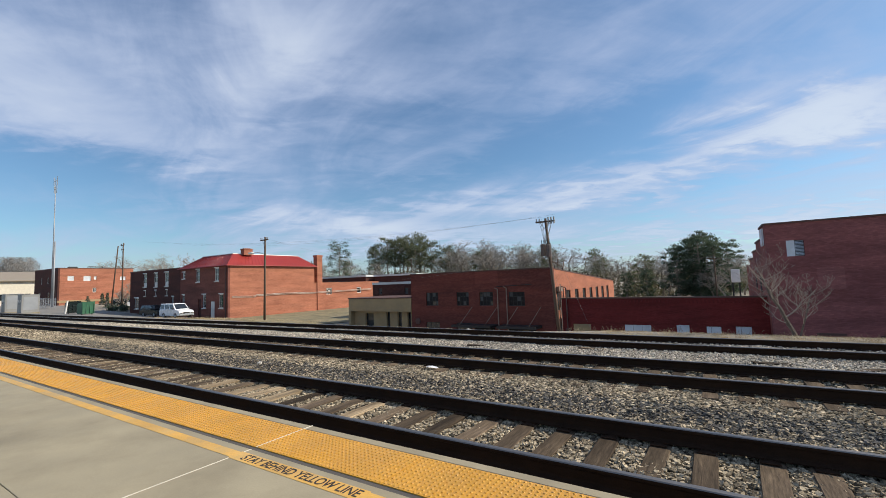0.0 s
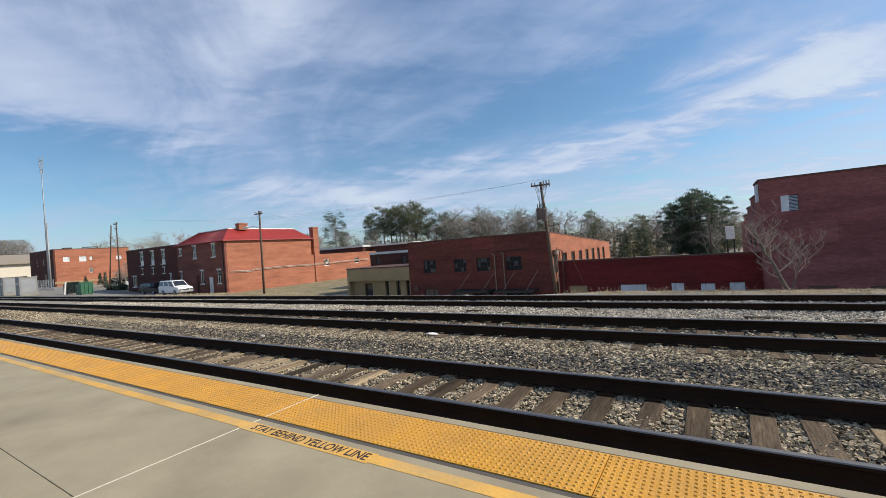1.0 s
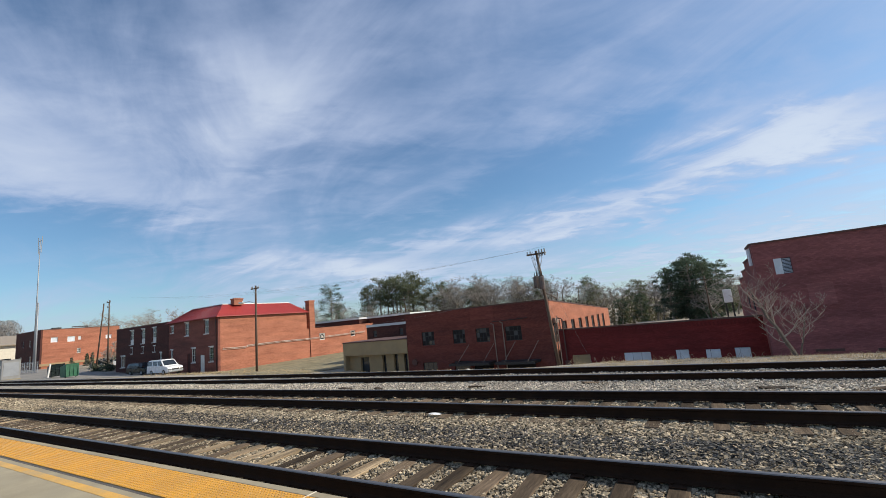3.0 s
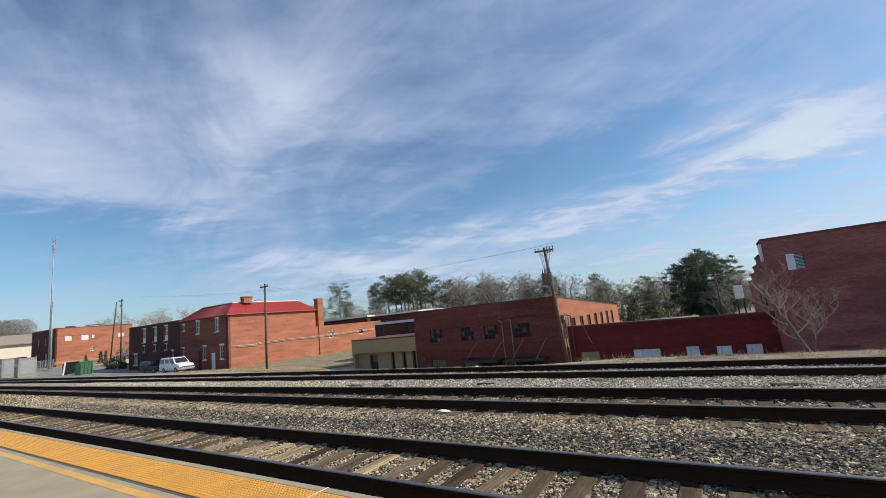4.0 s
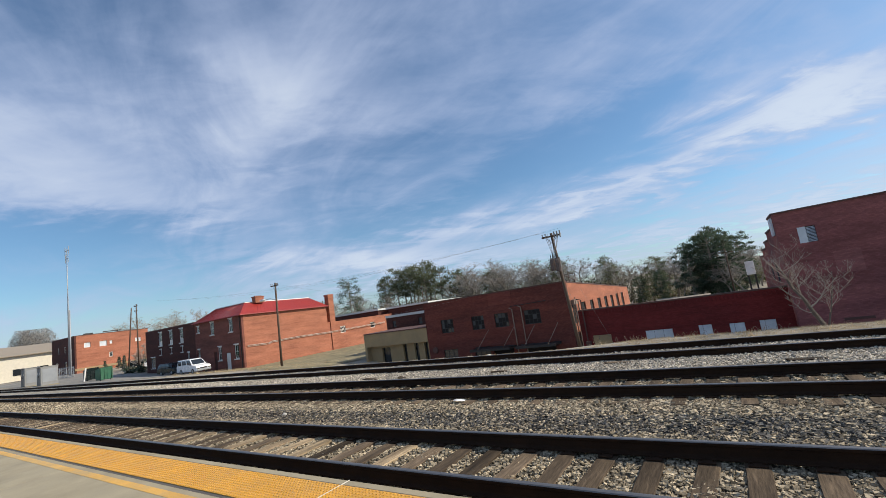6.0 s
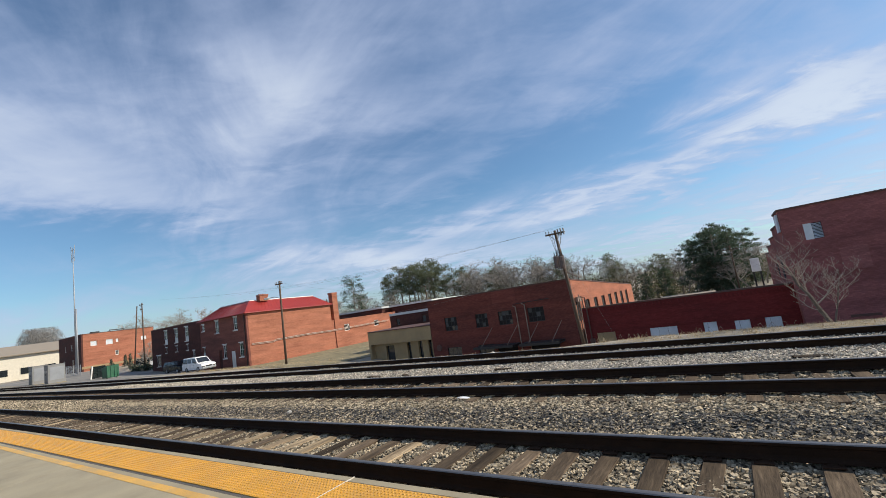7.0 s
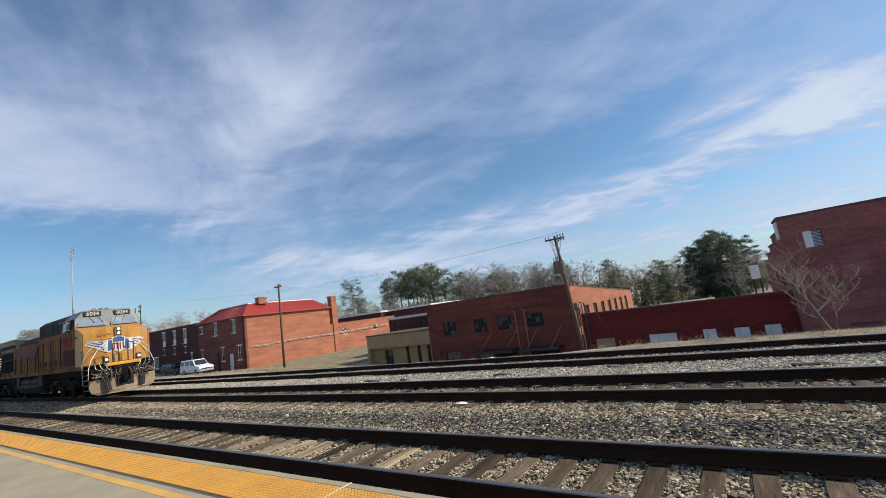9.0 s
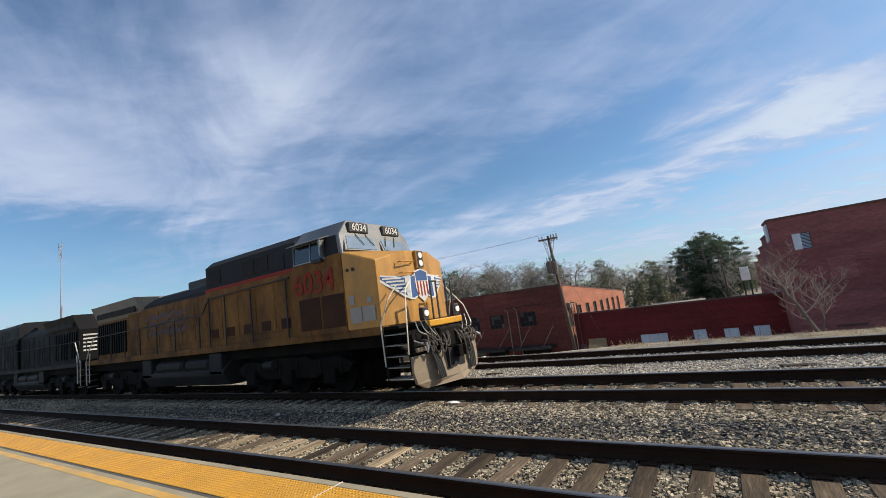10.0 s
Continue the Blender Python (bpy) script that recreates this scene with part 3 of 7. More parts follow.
def scatter_stones(name, label, regions, mat, seed):
    """Broken stones, each an uneven angular block, lying in regions (x0, x1, y0, y1, count, size, level function)."""
    rs = np.random.RandomState(seed)
    block = np.array([(x, y, z) for x in (-0.74, 0.74) for y in (-0.74, 0.74) for z in (-0.74, 0.74)])
    tri = np.array([(0, 1, 3), (0, 3, 2), (4, 6, 7), (4, 7, 5), (0, 4, 5), (0, 5, 1), (2, 3, 7), (2, 7, 6), (0, 2, 6), (0, 6, 4), (1, 5, 7), (1, 7, 3)])
    allv, count = [], 0
    for x0, x1, y0, y1, n, size, level in regions:
        # denser towards the east end, where the camera stands
        k = rs.rand(n)
        x = x1 - (x1 - x0) * k ** 1.35
        y = rs.uniform(y0, y1, n)
        z = np.array([level(a, b) for a, b in zip(x, y)])
        s = size * rs.uniform(0.6, 1.45, n)
        v = block[None] * (1 + rs.uniform(-0.45, 0.35, (n, 8, 3)))
        v = v * np.stack([rs.uniform(0.8, 1.5, n), rs.uniform(0.7, 1.1, n), rs.uniform(0.5, 0.9, n)], 1)[:, None, :]
        a, b = rs.uniform(0, 2 * np.pi, n), rs.uniform(-0.7, 0.7, n)
        ca, sa, cb, sb = np.cos(a)[:, None], np.sin(a)[:, None], np.cos(b)[:, None], np.sin(b)[:, None]
        yy, zz = v[..., 1] * cb - v[..., 2] * sb, v[..., 1] * sb + v[..., 2] * cb
        xx, yy = v[..., 0] * ca - yy * sa, v[..., 0] * sa + yy * ca
        v = np.stack([xx, yy, zz], -1) * s[:, None, None] * 0.5
        v += np.stack([x, y, z], 1)[:, None, :]
        allv.append(v.reshape(-1, 3))
        count += n
    vs = np.concatenate(allv)
    fs = (tri[None] + 8 * np.arange(count)[:, None, None]).reshape(-1, 3)
    me = bpy.data.meshes.new(name)
    me.vertices.add(len(vs)), me.loops.add(len(fs) * 3), me.polygons.add(len(fs))
    me.vertices.foreach_set("co", vs.ravel())
    me.loops.foreach_set("vertex_index", fs.ravel().astype(np.int32))
    me.polygons.foreach_set("loop_start", np.arange(0, len(fs) * 3, 3, dtype=np.int32))
    me.update(calc_edges=True)
    me.shade_flat()
    me.materials.append(MAT[mat])
    return tagged(new(name, me), label, "gravel", kind="stuff")


def bed_level(x, y):
    """Top of the ballast: just under the tie tops in the near tracks, a dip and a shoulder between them, heaped over the ties beyond."""
    lump = 0.022 * noise.noise((x * 1.3, y * 1.3, 2.0))
    if y < 4.3:
        wave = 0.1 * noise.noise((x * 0.5, 3.0, 1.0))
        dip = smooth_step(1.7, 2.1, y) - smooth_step(2.6 + wave, 3.4 + wave, y)
        return -0.232 - 0.11 * dip + 0.01 * smooth_step(3.3, 3.6, y) + lump
    return -0.228 + 0.062 * smooth_step(5.95, 6.35, y) + lump


def make_ballast_bed():
    """The packed bed under the loose stones, dark by the near tracks and dusty beyond."""
    MAT["bed"] = material("packed_ballast", (0.06, 0.048, 0.034), 0.95, vary=0.45, scale=3, grain=22, bump=1.0, dirt=(0.13, 0.105, 0.072), dirt_amount=0.7, dirt_scale=9)
    MAT["bed_dusty"] = material("dusty_gravel_bed", (0.33, 0.295, 0.235), 0.95, vary=0.4, scale=3, grain=26, bump=1.0, dirt=(0.12, 0.10, 0.075), dirt_amount=0.8, dirt_scale=2.5)
    xs = np.arange(-150, 40.1, 0.5)
    for ys, mat, label in ((np.linspace(-0.74, 6.12, 40), "bed", "packed bed of crushed stone under the tracks"), (np.linspace(6.12, 11.4, 25), "bed_dusty", "dusty packed gravel round the far track")):
        verts = [(float(x), float(y), bed_level(x, y) - 0.012 - 0.4 * smooth_step(10.6, 11.2, y)) for x in xs for y in ys]
        n = len(ys)
        faces = [(i * n + j, (i + 1) * n + j, (i + 1) * n + j + 1, i * n + j + 1) for i in range(len(xs) - 1) for j in range(n - 1)]
        tagged(new("ballast_bed", raw_mesh("ballast_bed", verts, faces, mat)), label, "gravel", kind="structure")


make_ballast_bed()
scatter_stones("ballast", "loose crushed grey stone ballast around the near tracks", [
    (-26, 9, 1.62, 4.28, 66000, 0.046, bed_level),
    (-24, 7, 0.0, 1.66, 30000, 0.043, bed_level),
    (-16, 9, -0.74, -0.06, 4000, 0.05, lambda x, y: -0.27),
    (-24, 10, 4.26, 6.0, 17000, 0.046, bed_level),
    (-60, -26, 1.62, 4.28, 8000, 0.075, bed_level),
], "stone", 3)
scatter_stones("stained_ballast", "oil-blackened ballast stones along the slope of the shoulder", [
    (-22, 9, 2.72, 3.28, 9000, 0.052, bed_level),
    (-14, 9, 2.5, 3.5, 5000, 0.05, bed_level),
], "stone_oily", 9)
scatter_stones("gravel", "pale dusty gravel between the far tracks", [
    (-34, 12, 6.0, 8.2, 32000, 0.036, bed_level),
    (-34, 12, 8.3, 11.0, 15000, 0.04, bed_level),
], "stone_far", 4)
# ---- buildings ----
FRONT = 30.0  # the street line that the brick buildings share
MAT["board_grey"] = material("dusty_pane", (0.035, 0.036, 0.04), 0.35, vary=0.3)


def window(parent, axis, u0, u1, z0, z1, v, trim, nx=2, nz=2, out=-1, surround=0.0, glass="glass", boards=()):
    """A window set in an opening: frame, bars, panes and, where it has them, a pale sill and lintel. axis: the way along the wall."""
    def put(bm, a, b, c, d, p, q):
        lo, hi = min(p, q), max(p, q)
        box(bm, *((a, b, lo, hi) if axis == "x" else (lo, hi, a, b)), c, d)
    inset, t = v - out * 0.12, 0.11 if trim == "white" else 0.05
    bm = bmesh.new()
    wall_cells(bm, axis, u0, u1, z0, z1, inset - 0.03, inset + 0.03, [(u0 + t, u1 - t, z0 + t, z1 - t)])
    win = part("window", bm, trim, parent)
    for k in range(1, nx):
        c = u0 + (u1 - u0) * k / nx
        bm = bmesh.new()
        put(bm, c - 0.018, c + 0.018, z0 + t, z1 - t, inset - 0.025, inset + 0.025)
        part("glazing_bar", bm, trim, win)
    for k in range(1, nz):
        c = z0 + (z1 - z0) * k / nz
        bm = bmesh.new()
        put(bm, u0 + t, u1 - t, c - 0.018, c + 0.018, inset - 0.022, inset + 0.022)
        part("glazing_bar", bm, trim, win)
    n = 0
    for i in range(nx):
        for j in range(nz):
            bm = bmesh.new()
            a, b = u0 + (u1 - u0) * i / nx, u0 + (u1 - u0) * (i + 1) / nx
            c, d = z0 + (z1 - z0) * j / nz, z0 + (z1 - z0) * (j + 1) / nz
            put(bm, a + 0.02, b - 0.02, c + 0.02, d - 0.02, inset - 0.005, inset + 0.005)
            part("pane", bm, boards[n % len(boards)] if boards else glass, win)
            n += 1
    if surround:
        bm = bmesh.new()
        put(bm, u0 - surround, u1 + surround, z1 + 0.002, z1 + 0.14, v - 0.02, v + out * 0.06)
        part("lintel", bm, "white", win, "pale painted lintel")
        bm = bmesh.new()
        put(bm, u0 - surround, u1 + surround, z0 - 0.12, z0 - 0.002, v - 0.02, v + out * 0.1)
        part("sill", bm, "white", win, "pale painted sill")
    return win


def walls(parent, x0, x1, y0, y1, z0, z1, front_mat, side_mat, front_holes=(), east_holes=(), top_mat="coping", cope=0.14, back_mat=None):
    """Four walls with thickness round a plan, each a part, with copings; openings in the south and east ones."""
    t = 0.32
    bm = bmesh.new()
    wall_cells(bm, "x", x0, x1, z0, z1, y0, y0 + t, list(front_holes))
    part("front_wall", bm, front_mat, parent)
    bm = bmesh.new()
    wall_cells(bm, "y", y0 + t, y1 - t, z0, z1, x1 - t, x1, list(east_holes))
    part("side_wall", bm, side_mat, parent)
    bm = bmesh.new()
    box(bm, x0, x0 + t, y0 + t, y1 - t, z0, z1)
    part("side_wall", bm, back_mat or side_mat, parent)
    bm = bmesh.new()
    box(bm, x0, x1, y1 - t, y1, z0, z1)
    part("back_wall", bm, back_mat or side_mat, parent)
    if cope:
        for a in ((x0 - 0.04, x1 + 0.04, y0 - 0.04, y0 + t + 0.04), (x1 - t - 0.04, x1 + 0.04, y0 + t + 0.04, y1 + 0.04),
                  (x0 - 0.04, x0 + t + 0.04, y0 + t + 0.04, y1 + 0.04), (x0 + t + 0.04, x1 - t - 0.04, y1 - t - 0.04, y1 + 0.04)):
            bm = bmesh.new()
            box(bm, *a, z1, z1 + cope)
            part("coping", bm, top_mat, parent)


def flat_roof(parent, x0, x1, y0, y1, z, mat="roof_flat"):
    bm = bmesh.new()
    box(bm, x0 + 0.33, x1 - 0.33, y0 + 0.33, y1 - 0.33, z - 0.2, z)
    part("roof", bm, mat, parent)


def interior(parent, x0, x1, y0, y1, z0, z1):
    """Dark rooms behind the panes."""
    bm = bmesh.new()
    box(bm, x0 + 1.2, x1 - 1.2, y0 + 1.2, y1 - 1.2, z0, z1)
    part("interior", bm, "dark", parent)


# the house with the red hipped roof
def red_roof_house():
    h = thing("brick_house", "two-storey orange brick building with a red hipped metal roof", "building")
    x0, x1, y0, y1, zb, ze = -67.2, -54.03, 30.0, 45.4, -3.2, 5.25
    wins = [(-66.55, -65.75, 3.75, 4.75), (-62.55, -61.45, 3.1, 5.0), (-57.4, -56.3, 3.1, 5.0),
            (-60.7, -59.7, -0.8, 1.2), (-56.25, -55.15, -0.8, 1.2), (-66.6, -65.9, -0.6, 1.2)]
    doors = [(-58.6, -57.4, -2.35, 0.2), (-61.95, -61.05, -2.35, 0.5), (-68 + 1.0, -66.75, -2.3, 0.6)]
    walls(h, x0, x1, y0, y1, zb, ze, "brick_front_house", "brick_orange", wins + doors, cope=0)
    for a, b, c, d in wins:
        window(h, "x", a, b, c, d, y0, "white", 2, 2, surround=0.1)
    for k, (a, b, c, d) in enumerate(doors):
        bm = bmesh.new()
        box(bm, a + 0.03, b - 0.03, y0 + 0.1, y0 + 0.16, c, d - 0.05)
        dr = part("door", bm, "white" if k == 0 else "brick_brown", h, "white panelled door" if k == 0 else "dark door", bevel=0.01)
        for q in range(2):
            bm = bmesh.new()
            box(bm, a + 0.15, b - 0.15, y0 + 0.085, y0 + 0.1, c + 0.2 + 1.1 * q, c + 1.1 + 1.0 * q)
            part("panel", bm, "white" if k == 0 else "brick_brown", dr)
    bm = bmesh.new()
    box(bm, -58.8, -57.1, 28.9, 30.0, -2.9, -2.35)
    part("step", bm, "concrete", h, "concrete door step")
    # hipped roof with a flat, pale-edged deck
    zr, ins = 7.1, 1.9
    e = 0.35
    lo = [(x0 - e, y0 - e, ze), (x1 + e, y0 - e, ze), (x1 + e, y1 + e, ze), (x0 - e, y1 + e, ze)]
    hi = [(x0 + ins + 1.2, y0 + ins, zr), (x1 - ins, y0 + ins, zr), (x1 - ins, y1 - ins, zr), (x0 + ins + 1.2, y1 - ins, zr)]
    bm = bmesh.new()
    hull_between(bm, [lo, hi])
    roof = part("roof", bm, "roof_red", h, "red standing-seam metal hipped roof")
    # standing seams up each slope
    for i in range(26):
        k = (i + 0.5) / 26
        for (a, b), (c, d) in (((lo[0], lo[1]), (hi[0], hi[1])), ((lo[1], lo[2]), (hi[1], hi[2]))):
            bm = bmesh.new()
            p, q = Vector(a).lerp(Vector(b), k), Vector(c).lerp(Vector(d), k)
            tube(bm, [p + Vector((0, 0, 0.02)), q + Vector((0, 0, 0.02))], 0.02, 4)
            part("seam", bm, "roof_red", roof)
    bm = bmesh.new()
    for a, b in zip(hi, hi[1:] + hi[:1]):
        tube(bm, [a, b], 0.09, 5)
    part("ridge_trim", bm, "white", roof, "pale metal ridge trim")
    bm = bmesh.new()
    for a, b in zip(lo, lo[1:] + lo[:1]):
        tube(bm, [a, b], 0.07, 5)
    part("gutter", bm, "roof_red", roof)
    bm = bmesh.new()
    box(bm, -56.1, -55.2, 33.2, 34.6, 6.9, 7.75)
    box(bm, -56.16, -55.14, 33.14, 34.66, 7.75, 7.87)
    for k in range(4):
        tube(bm, [(-55.65, 33.4 + 0.33 * k, 7.8), (-55.65, 33.4 + 0.33 * k, 8.0)], 0.09, 6)
    part("chimney", bm, "brick_orange", h, "short brick chimney with clay pots")
    # tall chimney at the back corner and the corner downpipe
    bm = bmesh.new()
    box(bm, -54.9, -53.95, 46.0, 47.1, -3, 7.0)
    box(bm, -54.98, -53.87, 45.92, 47.18, 7.0, 7.25)
    part("chimney", bm, "brick_orange", h, "tall square brick chimney stack")
    bm = bmesh.new()
    tube(bm, [(-54.4, 29.93, 5.1), (-54.4, 29.93, -2.4)], 0.05, 6)
    part("downpipe", bm, "black", h)
    # utility pipe run along the lit side
    bm = bmesh.new()
    pts = [(-53.9, 30.6, 0.85), (-53.9, 34, 0.72), (-53.9, 34.4, 0.9), (-53.9, 40, 0.95), (-53.9, 45, 0.85), (-53.9, 52, 0.95), (-53.9, 59.5, 1.05)]
    tube(bm, pts, 0.045, 6)
    tube(bm, [(p[0] - 0.02, p[1], p[2] - 0.16) for p in pts], 0.035, 6)
    part("pipe_run", bm, "pipe_pale", h, "weathered pale pipes along the wall")
    interior(h, x0, x1, y0, y1, zb, ze - 0.3)
    # low wing that runs back from the house
    w = thing("brick_annex", "long low orange brick annex behind the red-roofed building", "building")
    holes = [(48.1, 49.4, 0.35, 1.5), (55.7, 56.9, 0.35, 1.4)]
    walls(w, -64, -54.1, 45.45, 62, -4, 2.35, "brick_orange", "brick_orange", (), holes, top_mat="brick_orange")
    flat_roof(w, -64, -54.1, 45.45, 62, 2.0)
    for a, b, c, d in holes:
        window(w, "y", a, b, c, d, -54.1, "white", 1, 1, out=1, glass="dark")
    bm = bmesh.new()
    tube(bm, [(-54.16, 48.2, 0.4), (-54.16, 49.3, 1.45)], 0.05, 4)
    tube(bm, [(-54.16, 49.3, 0.4), (-54.16, 48.2, 1.45)], 0.05, 4)
    part("cross_brace", bm, "white", w, "white cross brace over a boarded window")


# the house's orange brick again, darkened: the front's shade is in the colour
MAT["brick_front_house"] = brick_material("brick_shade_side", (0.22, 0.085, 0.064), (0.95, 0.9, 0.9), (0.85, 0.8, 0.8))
MAT["pipe_pale"] = material("pale_pipe", (0.46, 0.38, 0.32), 0.7, vary=0.25, scale=3)
MAT["coping_pale"] = material("weathered_pipe", (0.24, 0.17, 0.13), 0.7, vary=0.25, scale=3)
red_roof_house()


def dark_row():
    h = thing("brick_row_building", "dark brown brick building with white-framed tall windows", "building")
    x0, x1, y0, y1 = -85.0, -67.25, 30.0, 44.0
    wins = [(-79.9, -78.6, 2.7, 5.0), (-76.0, -74.75, 2.7, 5.0), (-72.3, -71.05, 2.7, 5.0)]
    small = [(-79.4, -79.0, 1.2, 2.1), (-75.6, -75.2, 1.2, 2.1), (-71.8, -71.4, 1.2, 2.1)]
    low = [(-83.2, -81.5, -1.0, 0.9), (-70.0, -69.2, -1.9, 1.0)]
    walls(h, x0, x1, y0, y1, -3, 5.45, "brick_brown", "brick_brown", wins + small + low)
    for a, b, c, d in wins:
        window(h, "x", a, b, c, d, y0, "white", 2, 3, surround=0.08, boards=("white", "glass", "glass"))
    for a, b, c, d in small:
        window(h, "x", a, b, c, d, y0, "white", 1, 2, surround=0.25)
    for a, b, c, d in low:
        window(h, "x", a, b, c, d, y0, "white", 2, 1, surround=0.05)
    flat_roof(h, x0, x1, y0, y1, 5.2)
    interior(h, x0, x1, y0, y1, -3, 5)


dark_row()


def far_red_building():
    h = thing("brick_warehouse", "distant two-storey red brick warehouse with white windows", "building")
    x0, x1, y0, y1 = -136.0, -120.0, 29.4, 44.0
    holes = [(31.1, 32.3, 5.1, 6.2), (34.0, 35.4, 5.0, 6.2), (35.95, 36.5, 5.3, 6.1), (35.8, 36.5, 2.3, 3.4), (41.2, 42.4, 5.1, 6.0)]
    fr = [(-131.5, -130.5, 4.6, 6.0), (-127, -126, 4.6, 6.0), (-133, -131.6, -0.2, 2.5), (-126.5, -125.3, -0.2, 2.5)]
    # brown front, orange side: the front's shade is given by the darker brick
    walls(h, x0, x1, y0, y1, -1.5, 7.9, "brick_brown", "brick_orange", fr, holes)
    for k, (a, b, c, d) in enumerate(holes):
        window(h, "y", a, b, c, d, x1, "white", 2, 2, out=1, boards=("board",) if k != 3 else ())
    for a, b, c, d in fr:
        window(h, "x", a, b, c, d, y0, "white", 1, 2)
    flat_roof(h, x0, x1, y0, y1, 7.6)
    bm = bmesh.new()
    box(bm, x1 - 0.02, x1 + 0.08, y0, y1, 0.15, 0.65)
    part("plinth", bm, "stucco", h)
    bm = bmesh.new()
    box(bm, -127, -125.5, 33, 34.5, 7.6, 8.6)
    part("roof_unit", bm, "black", h)
    bm = bmesh.new()
    tube(bm, [(-124, 36, 7.6), (-124, 36, 8.5), (-124, 39, 8.5), (-124, 39, 7.6)], 0.13, 6)
    part("roof_duct", bm, "black", h)
    interior(h, x0, x1, y0, y1, -1, 7)
    c = thing("cream_shed", "long cream metal shed with a shallow brown roof", "building")
    bm = bmesh.new()
    box(bm, -190, -150, 14, 52, -1, 5.9)
    part("wall", bm, "stucco_pale", c)
    bm = bmesh.new()
    prism(bm, [(-191, 5.9), (-149.2, 5.9), (-149.2, 6.1), (-170, 9.2), (-191, 6.1)], "y", 13.5, 52.5)
    part("roof", bm, "roof_tan", c)
    for k in range(7):
        bm = bmesh.new()
        box(bm, -149.99, -149.92, 16 + 4.6 * k, 18.2 + 4.6 * k, 1.0, 2.6)
        part("window_strip", bm, "glass", c)


MAT["stucco_pale"] = material("cream_siding", (0.66, 0.61, 0.50), 0.8, vary=0.08)
MAT["roof_tan"] = material("tan_roof", (0.30, 0.25, 0.19), 0.8, vary=0.1)
far_red_building()


def beige_annex():
    h = thing("beige_building", "low beige stucco building with a recessed doorway", "building")
    x0, x1, y0, y1, zt = -30.42, -21.75, 30.0, 37.0, 0.3
    holes = [(-28.5, -27.3, -3.9, -1.3), (-25.5, -25.0, -3.6, -1.15), (-24.0, -23.45, -3.6, -1.15), (-22.7, -22.25, -3.6, -1.15)]
    bm = bmesh.new()
    wall_cells(bm, "x", x0 + 0.3, x1, -4.2, -1.05, y0 + 0.6, y0 + 0.9, holes)
    part("front_wall", bm, "stucco", h)
    bm = bmesh.new()
    box(bm, x0, x1, y0, y1, -1.05, zt)
    part("fascia", bm, "stucco", h, "deep beige fascia")
    bm = bmesh.new()
    box(bm, x0 - 0.05, x1 + 0.02, y0 - 0.06, y1, zt, zt + 0.1)
    part("coping", bm, "coping", h)
    bm = bmesh.new()
    box(bm, x0, x0 + 0.3, y0, y1, -4.2, -1.05)
    part("side_wall", bm, "stucco", h)
    for k, (a, b, c, d) in enumerate(holes):
        bm = bmesh.new()
        box(bm, a, b, y0 + 0.85, y0 + 0.89, c, d)
        part("door" if k == 0 else "pane", bm, "glass", h, "dark glazed door" if k == 0 else "")
    bm = bmesh.new()
    box(bm, x0 + 0.3, x1, y0 + 1.0, y1, -4.2, -1.06)
    part("interior", bm, "dark", h)
    m = thing("brick_link", "brown brick link building with a pale roof edge", "building")
    holes = [(-32.6, -32.0, 0.5, 1.3), (-28.4, -27.8, 0.5, 1.3)]
    walls(m, -33.6, -24.0, 37.5, 46, -4, 1.75, "brick_brown", "brick_brown", holes, top_mat="roof_flat", cope=0.3)
    for a, b, c, d in holes:
        window(m, "x", a, b, c, d, 37.5, "coping", 1, 2, glass="board_grey")
    flat_roof(m, -33.6, -24.0, 37.5, 46, 1.6)


beige_annex()


